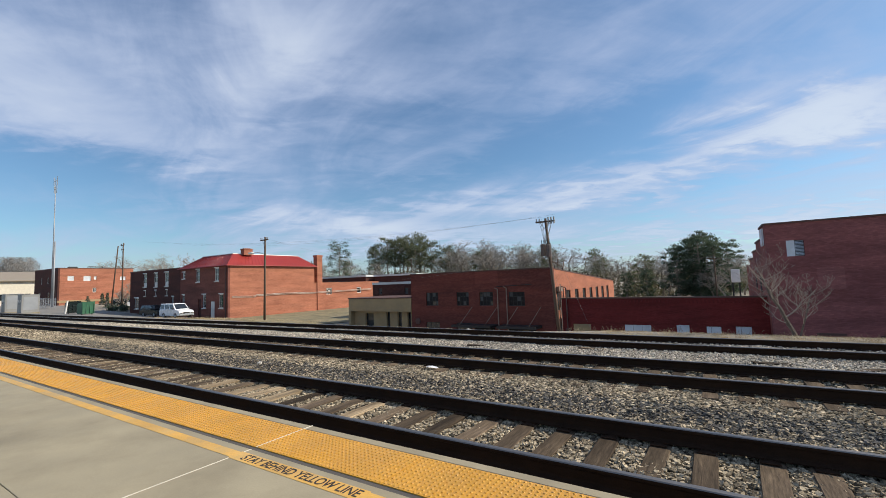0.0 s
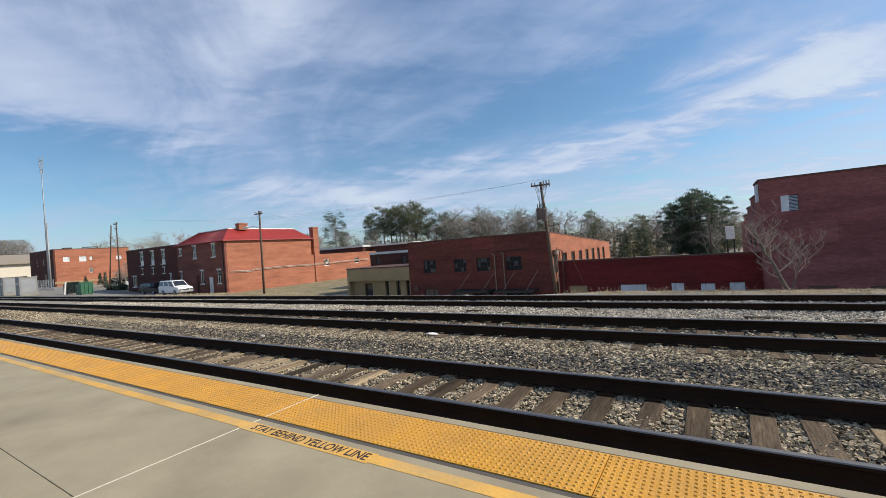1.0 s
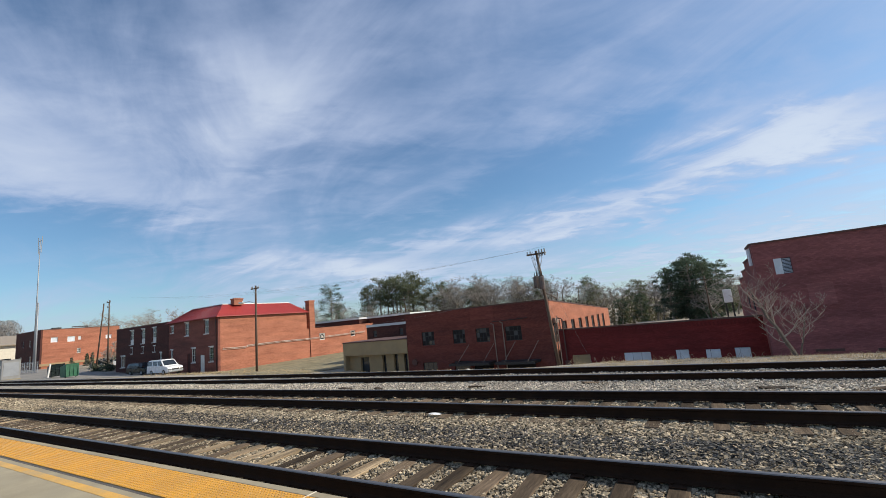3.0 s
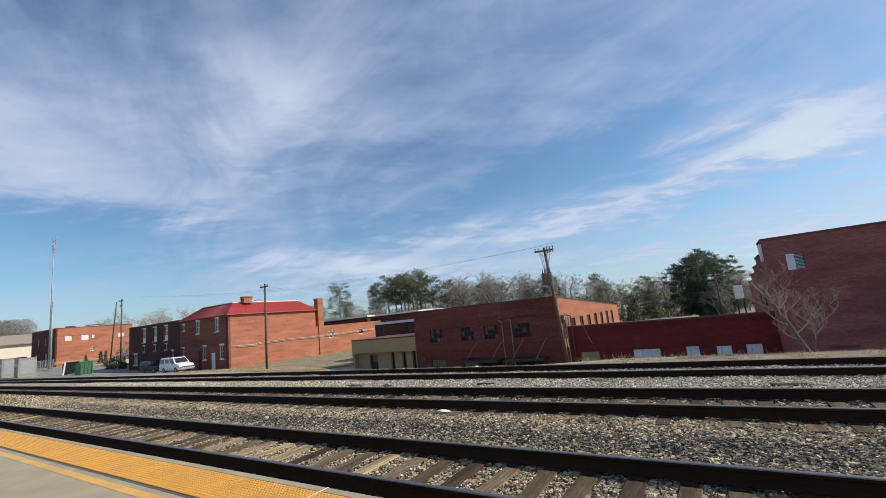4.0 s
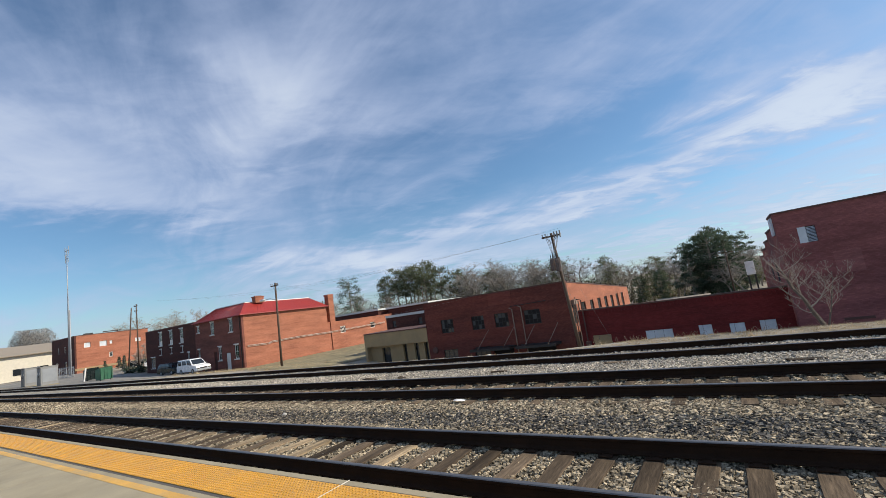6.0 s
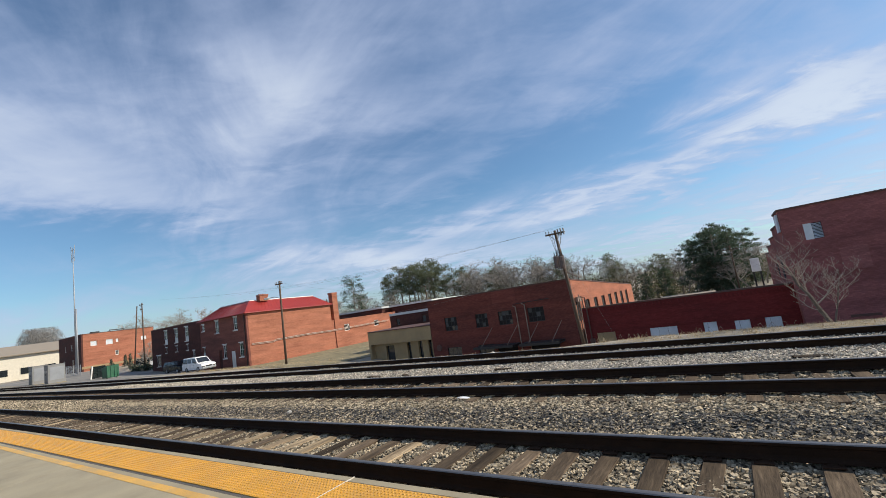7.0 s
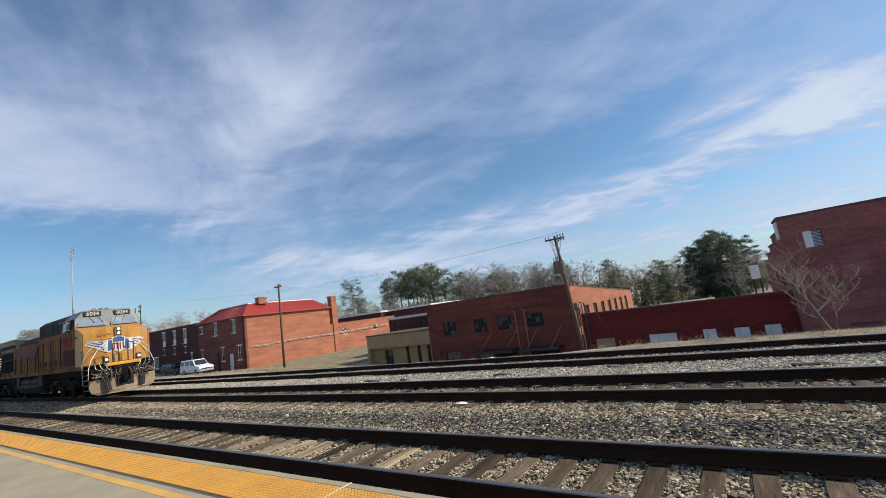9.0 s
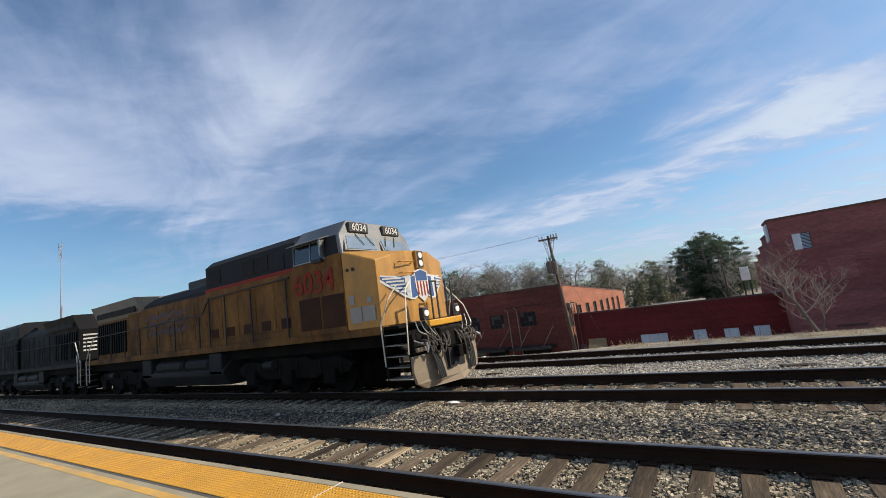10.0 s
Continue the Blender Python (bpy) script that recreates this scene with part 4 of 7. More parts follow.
def central_building():
    h = thing("brick_factory", "two-storey dark red brick factory with broken steel windows", "building")
    x0, x1, y0, y1, zb, zt = -21.7, -7.13, 30.0, 54.0, -4.8, 2.62
    up = [(-19.9, -18.48, -0.43, 0.83), (-16.42, -15.13, -0.43, 0.8), (-14.02, -12.66, -0.43, 0.78), (-11.16, -9.68, -0.45, 0.75)]
    low = [(-20.0, -18.4, -3.4, -2.0), (-16.5, -14.9, -3.4, -2.0)]
    doors = [(-14.6, -12.6, -4.6, -2.3), (-11.4, -8.8, -4.6, -2.4)]
    side = [(30.75 + 2.7 * k, 31.95 + 2.7 * k, -0.9, 0.72) for k in range(8)]
    t = 0.32
    bm = bmesh.new()
    wall_cells(bm, "x", x0, x1, zb, zt, y0, y0 + t, up + low + doors)
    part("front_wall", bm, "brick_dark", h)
    # east wall, its top falling towards the back
    bm = bmesh.new()
    wall_cells(bm, "y", y0 + t, y1, zb, 0.95, x1 - t, x1, side)
    prism(bm, [(y0 + t, 0.95), (y1, 0.95), (y1, 1.2), (y0 + t, 2.55)], "x", x1 - t, x1)
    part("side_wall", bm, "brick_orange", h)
    bm = bmesh.new()
    box(bm, x0, x0 + t, y0 + t, y1, zb, 2.0)
    box(bm, x0 + t, x1 - t, y1 - t, y1, zb, 1.1)
    part("back_wall", bm, "brick_orange", h)
    bm = bmesh.new()
    box(bm, x0 - 0.04, x1 + 0.03, y0 - 0.05, y0 + t + 0.04, zt, zt + 0.1)
    part("coping", bm, "coping", h)
    bm = bmesh.new()
    prism(bm, [(y0 + t + 0.05, 2.56), (y1, 1.21), (y1, 1.3), (y0 + t + 0.05, 2.65)], "x", x1 - t - 0.03, x1 + 0.03)
    part("coping", bm, "coping", h)
    bm = bmesh.new()
    prism(bm, [(y0 + t, 1.6), (y1 - t, 0.7), (y1 - t, 0.85), (y0 + t, 1.8)], "x", x0 + t, x1 - t)
    part("roof", bm, "black", h)
    bm = bmesh.new()
    box(bm, -14.4, -12.12, y0 - 0.02, y0, 1.55, 2.6)
    part("patched_brick", bm, "patch", h, "patch of paler replacement brick")
    for k, (a, b, c, d) in enumerate(up):
        window(h, "x", a, b, c, d, y0, "black", 4, 3, boards=(("dark", "board_grey", "board_grey", "dark", "dark", "dark", "glass"), ("dark", "board_grey", "dark", "dark", "dark"), ("dark", "board_grey", "glass", "dark", "dark", "board_grey", "dark"), ("dark", "dark", "board_grey", "dark", "dark"))[k])
        bm = bmesh.new()
        box(bm, a - 0.05, b + 0.05, y0 - 0.05, y0 + 0.1, c - 0.1, c - 0.002)
        part("sill", bm, "patch", h)
    for a, b, c, d in low:
        window(h, "x", a, b, c, d, y0, "black", 3, 2, boards=("board_grey", "glass"))
    for a, b, c, d in side:
        window(h, "y", a, b, c, d, x1, "black", 2, 3, out=1, glass="dark")
    for a, b, c, d in doors:
        bm = bmesh.new()
        box(bm, a, b, y0 + 0.2, y0 + 0.27, c, d)
        part("door", bm, "dark", h, "dark loading door")
    # flat metal canopies hung on rods over the loading doors
    for a, b in ((-16.2, -12.3), (-11.75, -8.3)):
        bm = bmesh.new()
        box(bm, a, b, y0 - 1.5, y0, -2.25, -2.05)
        cn = part("canopy", bm, "black", h, "flat black metal canopy")
        for u in (a + 0.8, b - 0.6):
            bm = bmesh.new()
            tube(bm, [(u, y0 - 1.4, -2.05), (u + 0.6, y0, -0.55)], 0.025, 5)
            part("hanger_rod", bm, "coping_pale", cn)
    for u, z1 in ((-12.15, 1.0), (-11.3, 1.1)):
        bm = bmesh.new()
        tube(bm, [(u, y0 - 0.12, -4.5), (u, y0 - 0.12, z1), (u - 0.25, y0 - 0.12, z1 + 0.12)], 0.05, 6)
        part("vent_pipe", bm, "coping_pale", h, "rusty brown vent pipe")
    bm = bmesh.new()
    tube(bm, [(-12.3, y0 - 0.1, 1.25), (-9.0, y0 - 0.1, 1.35)], 0.03, 5)
    part("cable_run", bm, "black", h)
    bm = bmesh.new()
    tube(bm, [(-20.9, y0 - 0.02, -1.95), (-20.9, y0 - 0.14, -1.95)], 0.3, 10)
    part("alarm_bell", bm, "coping", h, "round rusty red bell")
    for k in range(10):
        y, z = 31 + 2.2 * k, 2.5 - 0.12 * k
        bm = bmesh.new()
        tube(bm, [(-7.3, y, z), (-7.3, y, z + 0.32)], 0.05, 5)
        part("roof_vent", bm, "black", h)
    # meters, conduit and a standpipe on the corner
    bm = bmesh.new()
    for y in (31.0, 32.2):
        tube(bm, [(-7.02, y, -4.4), (-7.02, y, 0.9)], 0.05, 5)
    box(bm, -7.1, -6.85, 30.6, 31.5, 0.7, 1.1)
    part("conduit", bm, "coping_pale", h, "brown conduits and meter box")
    interior(h, x0, x1, y0, y1, zb, 0.6)


central_building()


def low_red_building():
    h = thing("red_brick_shed", "long low red painted brick shed with boarded windows", "building")
    x0, x1, y0, y1, zb, zt = -6.7, 8.2, 30.5, 46.0, -4.8, 0.08
    ops = [(-5.85, -4.45, -3.2, -1.9), (-1.98, -0.15, -3.2, -1.88), (1.48, 2.3, -3.2, -1.82), (3.3, 4.18, -3.2, -1.88), (4.98, 5.87, -3.2, -1.84)]
    walls(h, x0, x1, y0 + 0.33, y1, zb, -1.2, "brick_red", "brick_red", ops, cope=0)
    bm = bmesh.new()
    wall_cells(bm, "x", x0, x1, zb, zt, y0, y0 + 0.32, ops)
    part("front_wall", bm, "brick_red", h)
    bm = bmesh.new()
    box(bm, x0 - 0.04, x1, y0 - 0.04, y0 + 0.36, zt, zt + 0.1)
    part("coping", bm, "coping", h)
    for k, (a, b, c, d) in enumerate(ops):
        bm = bmesh.new()
        box(bm, a + 0.02, b - 0.02, y0 + 0.03, y0 + 0.1, c, d - 0.02)
        bd = part("window_board", bm, "board" if k else "stucco", h, "pale board over a window opening" if k else "pair of tan wooden shutters")
        for q in range(1, 3 if k == 1 else 2):
            bm = bmesh.new()
            u = a + (b - a) * q / 3
            box(bm, u - 0.007, u + 0.007, y0 + 0.018, y0 + 0.03, c, d - 0.03)
            part("seam", bm, "board_grey", bd)
    # corbelled brick course under the parapet
    bm = bmesh.new()
    box(bm, 0, 0.12, -0.05, 0, -0.35, -0.12)
    corbel = finish(bm, "corbel_brick", "brick_red")
    for k in range(60):
        cb = new("corbel_brick", corbel)
        cb.location, cb.parent = (x0 + 0.1 + (x1 - x0 - 0.4) * k / 60, y0, zt), h
    flat_roof(h, x0, x1, y0 + 0.33, y1, -1.3, "black")
    bm = bmesh.new()
    tube(bm, [(-6.25, y0 - 0.15, -4.6), (-6.25, y0 - 0.15, 1.0), (-6.6, y0 - 0.15, 1.1)], 0.06, 6)
    box(bm, -6.4, -6.05, y0 - 0.25, y0, -3.0, -2.3)
    part("standpipe", bm, "coping", h, "rusty standpipe with a meter box")


low_red_building()


def big_building():
    h = thing("brick_mill", "tall windowless dark red brick mill with a stepped parapet", "building")
    x0, x1, y0, zb, zt = 6.86, 42.0, 29.0, -4.8, 4.66
    hole = [(7.87, 8.72, 2.63, 3.6)]
    bm = bmesh.new()
    wall_cells(bm, "x", x0, x1, zb, zt, y0, y0 + 0.4, hole)
    part("front_wall", bm, "brick_mill", h)
    # west wall steps down towards the back
    steps = [(y0 + 0.4, 32.5, 4.66), (32.5, 36.5, 3.9), (36.5, 40.5, 3.35), (40.5, 45, 2.85), (45, 50, 2.3)]
    for a, b, z in steps:
        bm = bmesh.new()
        box(bm, x0, x0 + 0.4, a, b, zb, z)
        w = part("side_wall", bm, "brick_mill_side", h)
        bm = bmesh.new()
        box(bm, x0 - 0.06, x0 + 0.46, a, b + 0.05, z, z + 0.12)
        part("coping", bm, "coping", w)
    bm = bmesh.new()
    box(bm, x1 - 0.4, x1, y0 + 0.4, 50, zb, zt)
    box(bm, x0 + 0.4, x1 - 0.4, 49.6, 50, zb, 2.3)
    part("back_wall", bm, "brick_mill", h)
    bm = bmesh.new()
    prism(bm, [(y0 + 0.4, 3.9), (49.6, 1.7), (49.6, 1.9), (y0 + 0.4, 4.2)], "x", x0 + 0.4, x1 - 0.4)
    part("roof", bm, "black", h)
    bm = bmesh.new()
    box(bm, x0 - 0.05, x1, y0 - 0.06, y0 + 0.45, zt, zt + 0.1)
    part("coping", bm, "coping", h)
    # louvred vent: one leaf boarded, the other with slats
    bm = bmesh.new()
    box(bm, 7.87, 8.27, y0 + 0.02, y0 + 0.06, 2.63, 3.6)
    lv = part("vent", bm, "board", h, "white boarded vent with a louvred half")
    for k in range(11):
        bm = bmesh.new()
        z = 2.66 + k * 0.085
        prism(bm, [(y0 + 0.01, z), (y0 + 0.10, z + 0.05), (y0 + 0.11, z + 0.06), (y0 + 0.02, z + 0.012)], "x", 8.29, 8.70)
        part("slat", bm, "board", lv)
    bm = bmesh.new()
    box(bm, 8.27, 8.72, y0 + 0.12, y0 + 0.15, 2.63, 3.6)
    part("backing", bm, "dark", lv)
    # bricked-up openings and ledges
    for a, b, c, d in ((9.2, 10.4, 0.6, 1.9), (12.4, 14.2, 0.3, 1.9), (16, 18, 0.3, 1.9)):
        bm = bmesh.new()
        box(bm, a, b, y0 - 0.02, y0, c, d)
        part("bricked_opening", bm, "brick_mill_patch", h, "bricked-up window opening")
        bm = bmesh.new()
        box(bm, a - 0.1, b + 0.1, y0 - 0.06, y0, c - 0.12, c - 0.002)
        part("ledge", bm, "brick_mill", h)
    for a, b, z in ((8.9, 10.2, -2.1), (11.6, 14.0, -2.15)):
        bm = bmesh.new()
        box(bm, a, b, y0 - 0.05, y0, z, z + 0.14)
        part("ledge", bm, "coping", h)
    bm = bmesh.new()
    box(bm, x0 - 0.12, x0 - 0.02, y0 + 0.5, y0 + 1.7, 3.4, 4.5)
    part("sign_panel", bm, "board", h, "blank weathered white panel")
    for y in (34, 38):
        bm = bmesh.new()
        box(bm, x0 - 0.02, x0, y, y + 1.0, 0.3, 1.5)
        part("bricked_opening", bm, "dark", h, "dark small opening")


MAT["brick_mill"] = brick_material("brick_mill", (0.25, 0.094, 0.09), (0.9, 0.85, 0.85), (0.85, 0.85, 0.85), (0.10, 0.035, 0.038), 0.6, 0.2)
MAT["brick_mill_side"] = brick_material("brick_mill_west", (0.30, 0.105, 0.088), (0.95, 0.9, 0.9), (0.85, 0.85, 0.85))
MAT["brick_mill_patch"] = brick_material("brick_mill_patch", (0.28, 0.11, 0.105), (0.9, 0.85, 0.85), (0.9, 0.9, 0.9))
big_building()


def distant_roofs():
    for x0, x1, y0, z, mat, lab in ((-73, -59.5, 64, 3.9, "brick_brown", "distant low building with a white flat roof"), (-58.5, -47.5, 66, 3.85, "brick_brown", "distant low shed with a bright pale roof"),
                                    (-7.5, 0.2, 70, -2.25, "brick_brown", "distant low building with a long tan roof")):
        d = thing("distant_building", lab, "building")
        bm = bmesh.new()
        box(bm, x0, x1, y0, y0 + 14, -4, z - 0.35)
        part("wall", bm, mat, d)
        bm = bmesh.new()
        box(bm, x0 - 0.3, x1 + 0.3, y0 - 0.3, y0 + 14.3, z - 0.35, z)
        part("roof", bm, "roof_tan" if y0 == 70 else "roof_flat", d, "pale flat roof")
    t = thing("rooftop_tank", "white boxy tank on a dark stand behind the mill", "tank")
    bm = bmesh.new()
    box(bm, 5.7, 6.6, 60, 61.0, 0.5, 2.15)
    part("tank", bm, "white", t, bevel=0.04)
    for x, y in ((5.8, 60.1), (6.5, 60.1), (5.8, 60.9), (6.5, 60.9)):
        bm = bmesh.new()
        box(bm, x - 0.07, x + 0.07, y - 0.07, y + 0.07, ground_height(6, 60), 0.5)
        part("leg", bm, "black", t)


distant_roofs()
# ---- the train ----
MAT.update(
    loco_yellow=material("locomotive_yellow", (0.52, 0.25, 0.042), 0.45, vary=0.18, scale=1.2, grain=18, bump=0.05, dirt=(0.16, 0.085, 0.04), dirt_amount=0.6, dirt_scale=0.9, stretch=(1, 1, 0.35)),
    # flank yellow: grime patches over a base darkened to hold the flank's shade
    loco_side=material("grimy_yellow_shaded", (0.215, 0.105, 0.034), 0.75, spec=0.1, vary=0.3, scale=1.0, grain=14, bump=0.1, dirt=(0.045, 0.027, 0.02), dirt_amount=0.95, dirt_scale=0.8, stretch=(1, 1, 0.55)),
    loco_grey=material("locomotive_grey", (0.17, 0.172, 0.17), 0.5, vary=0.2, scale=1, grain=18, bump=0.05, dirt=(0.10, 0.09, 0.08), dirt_amount=0.6, dirt_scale=0.8),
    loco_hood=material("sooty_grey", (0.03, 0.031, 0.035), 0.75, spec=0.12, vary=0.25, scale=1, grain=18, bump=0.05, dirt=(0.03, 0.028, 0.025), dirt_amount=0.6, dirt_scale=0.8),
    loco_red=material("locomotive_red", (0.27, 0.028, 0.016), 0.65, spec=0.15, vary=0.15, dirt=(0.15, 0.06, 0.04), dirt_amount=0.5),
    loco_blue=material("emblem_blue", (0.025, 0.075, 0.22), 0.55, vary=0.2, dirt=(0.05, 0.06, 0.09), dirt_amount=0.5),
    loco_white=material("emblem_white", (0.62, 0.60, 0.56), 0.6, vary=0.12, dirt=(0.26, 0.22, 0.16), dirt_amount=0.6),
    loco_black=material("locomotive_black", (0.006, 0.006, 0.007), 0.65, spec=0.08, vary=0.25, scale=1, dirt=(0.014, 0.013, 0.012), dirt_amount=0.5),
    loco_black_top=material("locomotive_black_roof", (0.013, 0.013, 0.015), 0.65, spec=0.12, vary=0.2, dirt=(0.03, 0.028, 0.026), dirt_amount=0.4),
    plow=material("dusty_plow", (0.26, 0.195, 0.125), 0.75, vary=0.15, scale=1.5, dirt=(0.17, 0.125, 0.08), dirt_amount=0.6, dirt_scale=1.5),
    under=material("greasy_underframe", (0.007, 0.006, 0.005), 0.85, spec=0.12, vary=0.3, scale=2, grain=20, dirt=(0.018, 0.014, 0.010), dirt_amount=0.7, dirt_scale=1.5),
    tank=material("dusty_tank", (0.035, 0.032, 0.031), 0.65, spec=0.12, vary=0.2, scale=1, dirt=(0.02, 0.016, 0.014), dirt_amount=0.6),
    loco_brown=material("oily_brown", (0.06, 0.028, 0.017), 0.75, spec=0.1, vary=0.3, scale=1.5, dirt=(0.03, 0.02, 0.016), dirt_amount=0.7),
    hose_dusty=material("dusty_rubber", (0.10, 0.078, 0.055), 0.8, vary=0.3, scale=3, spec=0.15),
    scrawl=material("faded_spray_paint", (0.085, 0.062, 0.072), 0.7, spec=0.2, vary=0.3, scale=2, dirt=(0.16, 0.08, 0.03), dirt_amount=0.6, dirt_scale=1.5),
    steel=material("worn_steel", (0.25, 0.24, 0.23), 0.4, 0.8, vary=0.15),
    grab=material("handrail_white", (0.66, 0.58, 0.45), 0.5, vary=0.1),
    lamp_glow=glow("headlight", (1.0, 0.82, 0.62), 0.6),
    lamp_dim=glow("dim_headlight", (0.75, 0.70, 0.66), 0.12),
    cab_glass=material("cab_glass", (0.34, 0.40, 0.44), 0.06, 0.55, vary=0.12, bump=0, spec=0.7),
    sticker=material("pale_sticker", (0.33, 0.30, 0.26), 0.6, vary=0.1),
)


def lettering(parent, text, size, m, mat, label=""):
    fc = bpy.data.curves.new("number", "FONT")
    fc.body, fc.size, fc.extrude, fc.align_x, fc.align_y = text, size, 0.003, "CENTER", "CENTER"
    fc.offset = size * 0.012
    fc.materials.append(MAT[mat])
    ob = new("number", fc)
    ob.parent, ob.matrix_basis = parent, m
    return tagged(ob, label)


def sagging(pts, n=5):
    """Points of a smooth bend through the given ones."""
    p = [Vector(q) for q in (pts[0], *pts, pts[-1])]
    out = []
    for a, b, c, d in zip(p, p[1:], p[2:], p[3:]):
        for k in range(n):
            t = k / n
            out.append(0.5 * (2 * b + (c - a) * t + (2 * a - 5 * b + 4 * c - d) * t * t + (3 * b - a - 3 * c + d) * t ** 3))
    return out + [p[-1]]


def locomotive(name, label, pal, number, nose_art):
    """A six-axle wide-cab diesel. Its nose corner is at x = 0, forwards is +x, the rail's top is z = 0."""
    lo = thing(name, label, "locomotive", group="train")
    body, top, hood, side = pal["body"], pal["top"], pal["hood"], pal["side"]

    def P(nm, fn, mat, parent=None, lab="", bevel=0.0, smooth=False):
        bm = bmesh.new()
        fn(bm)
        return part(nm, bm, mat, parent or lo, lab, bevel, smooth)

    def B(nm, mat, *a, parent=None, lab="", bevel=0.0):
        return P(nm, lambda bm: box(bm, *a), mat, parent, lab, bevel)

    def T(nm, mat, pts, r, parent=None, lab="", seg=6):
        if nm in ("air_hose", "cable"):
            pts = sagging(pts)
        return P(nm, lambda bm: tube(bm, pts, r, seg), mat, parent, lab)

    # frame and sill
    B("frame", "under", -19.6, 0.35, -1.2, 1.2, 1.2, 1.62)
    for s in (-1, 1):
        B("sill", pal["sill"], -19.6, 0.05, min(s * 1.5, s * 1.2), max(s * 1.5, s * 1.2), 1.52, 1.74, lab="coloured sill stripe", bevel=0.01)
    B("deck", "under", -19.6, 0.6, -1.48, 1.48, 1.63, 1.70)
    # nose: a shallow V in plan, peaked in the middle
    def nose(bm):
        hull_between(bm, [[(0.0, -1.5, 1.70), (0.30, -0.55, 1.70), (0.30, 0.55, 1.70), (0.0, 1.5, 1.70), (-1.15, 1.52, 1.70), (-1.15, -1.52, 1.70)],
                          [(0.0, -1.5, 3.40), (0.24, -0.5, 3.66), (0.24, 0.5, 3.66), (0.0, 1.5, 3.40), (-1.15, 1.52, 3.82), (-1.15, -1.52, 3.82)]])
    nz = P("nose", nose, body, bevel=0.03)
    # side of the cab below the windows
    def cab_low(bm):
        hull_between(bm, [[(-3.15, -1.54, 1.70), (-1.13, -1.54, 1.70), (-1.13, 1.54, 1.70), (-3.15, 1.54, 1.70)],
                          [(-3.15, -1.54, 3.72), (-1.13, -1.54, 3.80), (-1.13, 1.54, 3.80), (-3.15, 1.54, 3.72)]])
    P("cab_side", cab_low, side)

    def cab_up(bm):
        def ring(x0, x1, x2):
            return [(x0, -1.54, 3.72), (x1, -1.48, 4.32), (x2, -1.08, 4.76), (x2, 1.08, 4.76), (x1, 1.48, 4.32), (x0, 1.54, 3.72)]
        hull_between(bm, [ring(-3.15, -3.15, -3.15), ring(-1.05, -1.20, -1.27)])
    P("cab_roof", cab_up, top, lab="grey cab top with sloped roof edges", bevel=0.02)
    # windscreens in frames, wipers
    for s in (-1, 1):
        def quad(y, k, off):
            x, z = -1.05 - 0.22 * k + off, 3.86 + 0.50 * k
            return (x, s * y, z)
        P("windscreen_frame", lambda bm: hull_between(bm, [[quad(0.10, 0, 0.0), quad(1.44, 0, 0.0), quad(1.26, 1, 0.0), quad(0.10, 1, 0.0)],
                                                          [quad(0.10, 0, 0.04), quad(1.44, 0, 0.04), quad(1.26, 1, 0.04), quad(0.10, 1, 0.04)]]), top, lab="windscreen frame")
        ws = P("windscreen", lambda bm: hull_between(bm, [[quad(0.17, 0.08, 0.04), quad(1.36, 0.08, 0.04), quad(1.20, 0.92, 0.04), quad(0.17, 0.92, 0.04)],
                                                          [quad(0.17, 0.08, 0.055), quad(1.36, 0.08, 0.055), quad(1.20, 0.92, 0.055), quad(0.17, 0.92, 0.055)]]), "cab_glass", lab="pale reflecting windscreen")
        for y in (0.45, 0.85):
            T("wiper", "black", [quad(y, 1.05, 0.08), quad(y - 0.2, 0.35, 0.08)], 0.012, ws, seg=4)
        # number board
        nb = P("number_board", lambda bm: box(bm, -1.42, -1.16, min(s * 0.30, s * 1.10), max(s * 0.30, s * 1.10), 4.40, 4.70), "black", lab="black number board", bevel=0.03)
        if number:
            lettering(nb, number, 0.29, pose(-1.15, s * 0.70, 4.55) @ pose(0, 0, 0, 90, 0, 90), "loco_white", "white number")
        # sooty band round the side windows, and the rain visor over them
        P("window_band", lambda bm: hull_between(bm, [[(-3.14, s * 1.53, 3.73), (-1.2, s * 1.53, 3.80), (-1.3, s * 1.478, 4.31), (-3.14, s * 1.478, 4.31)],
                                                      [(-3.14, s * 1.546, 3.73), (-1.2, s * 1.546, 3.80), (-1.3, s * 1.494, 4.31), (-3.14, s * 1.494, 4.31)]]), hood, lab="sooty dark band round the cab windows")
        P("visor", lambda bm: hull_between(bm, [[(-3.12, s * 1.40, 4.36), (-1.6, s * 1.40, 4.36), (-1.7, s * 1.72, 4.26), (-3.12, s * 1.72, 4.26)],
                                                [(-3.12, s * 1.40, 4.39), (-1.6, s * 1.40, 4.39), (-1.7, s * 1.72, 4.285), (-3.12, s * 1.72, 4.285)]]), top, lab="grey rain visor")
        # side windows of the cab
        for a, b in ((-3.0, -2.35), (-2.3, -1.75)):
            P("side_window", lambda bm: hull_between(bm, [[(a, s * 1.535, 3.77), (b, s * 1.535, 3.77), (b, s * 1.49, 4.24), (a, s * 1.49, 4.24)],
                                                          [(a, s * 1.56, 3.77), (b, s * 1.56, 3.77), (b, s * 1.515, 4.24), (a, s * 1.515, 4.24)]]), "glass", lab="dark cab side window")
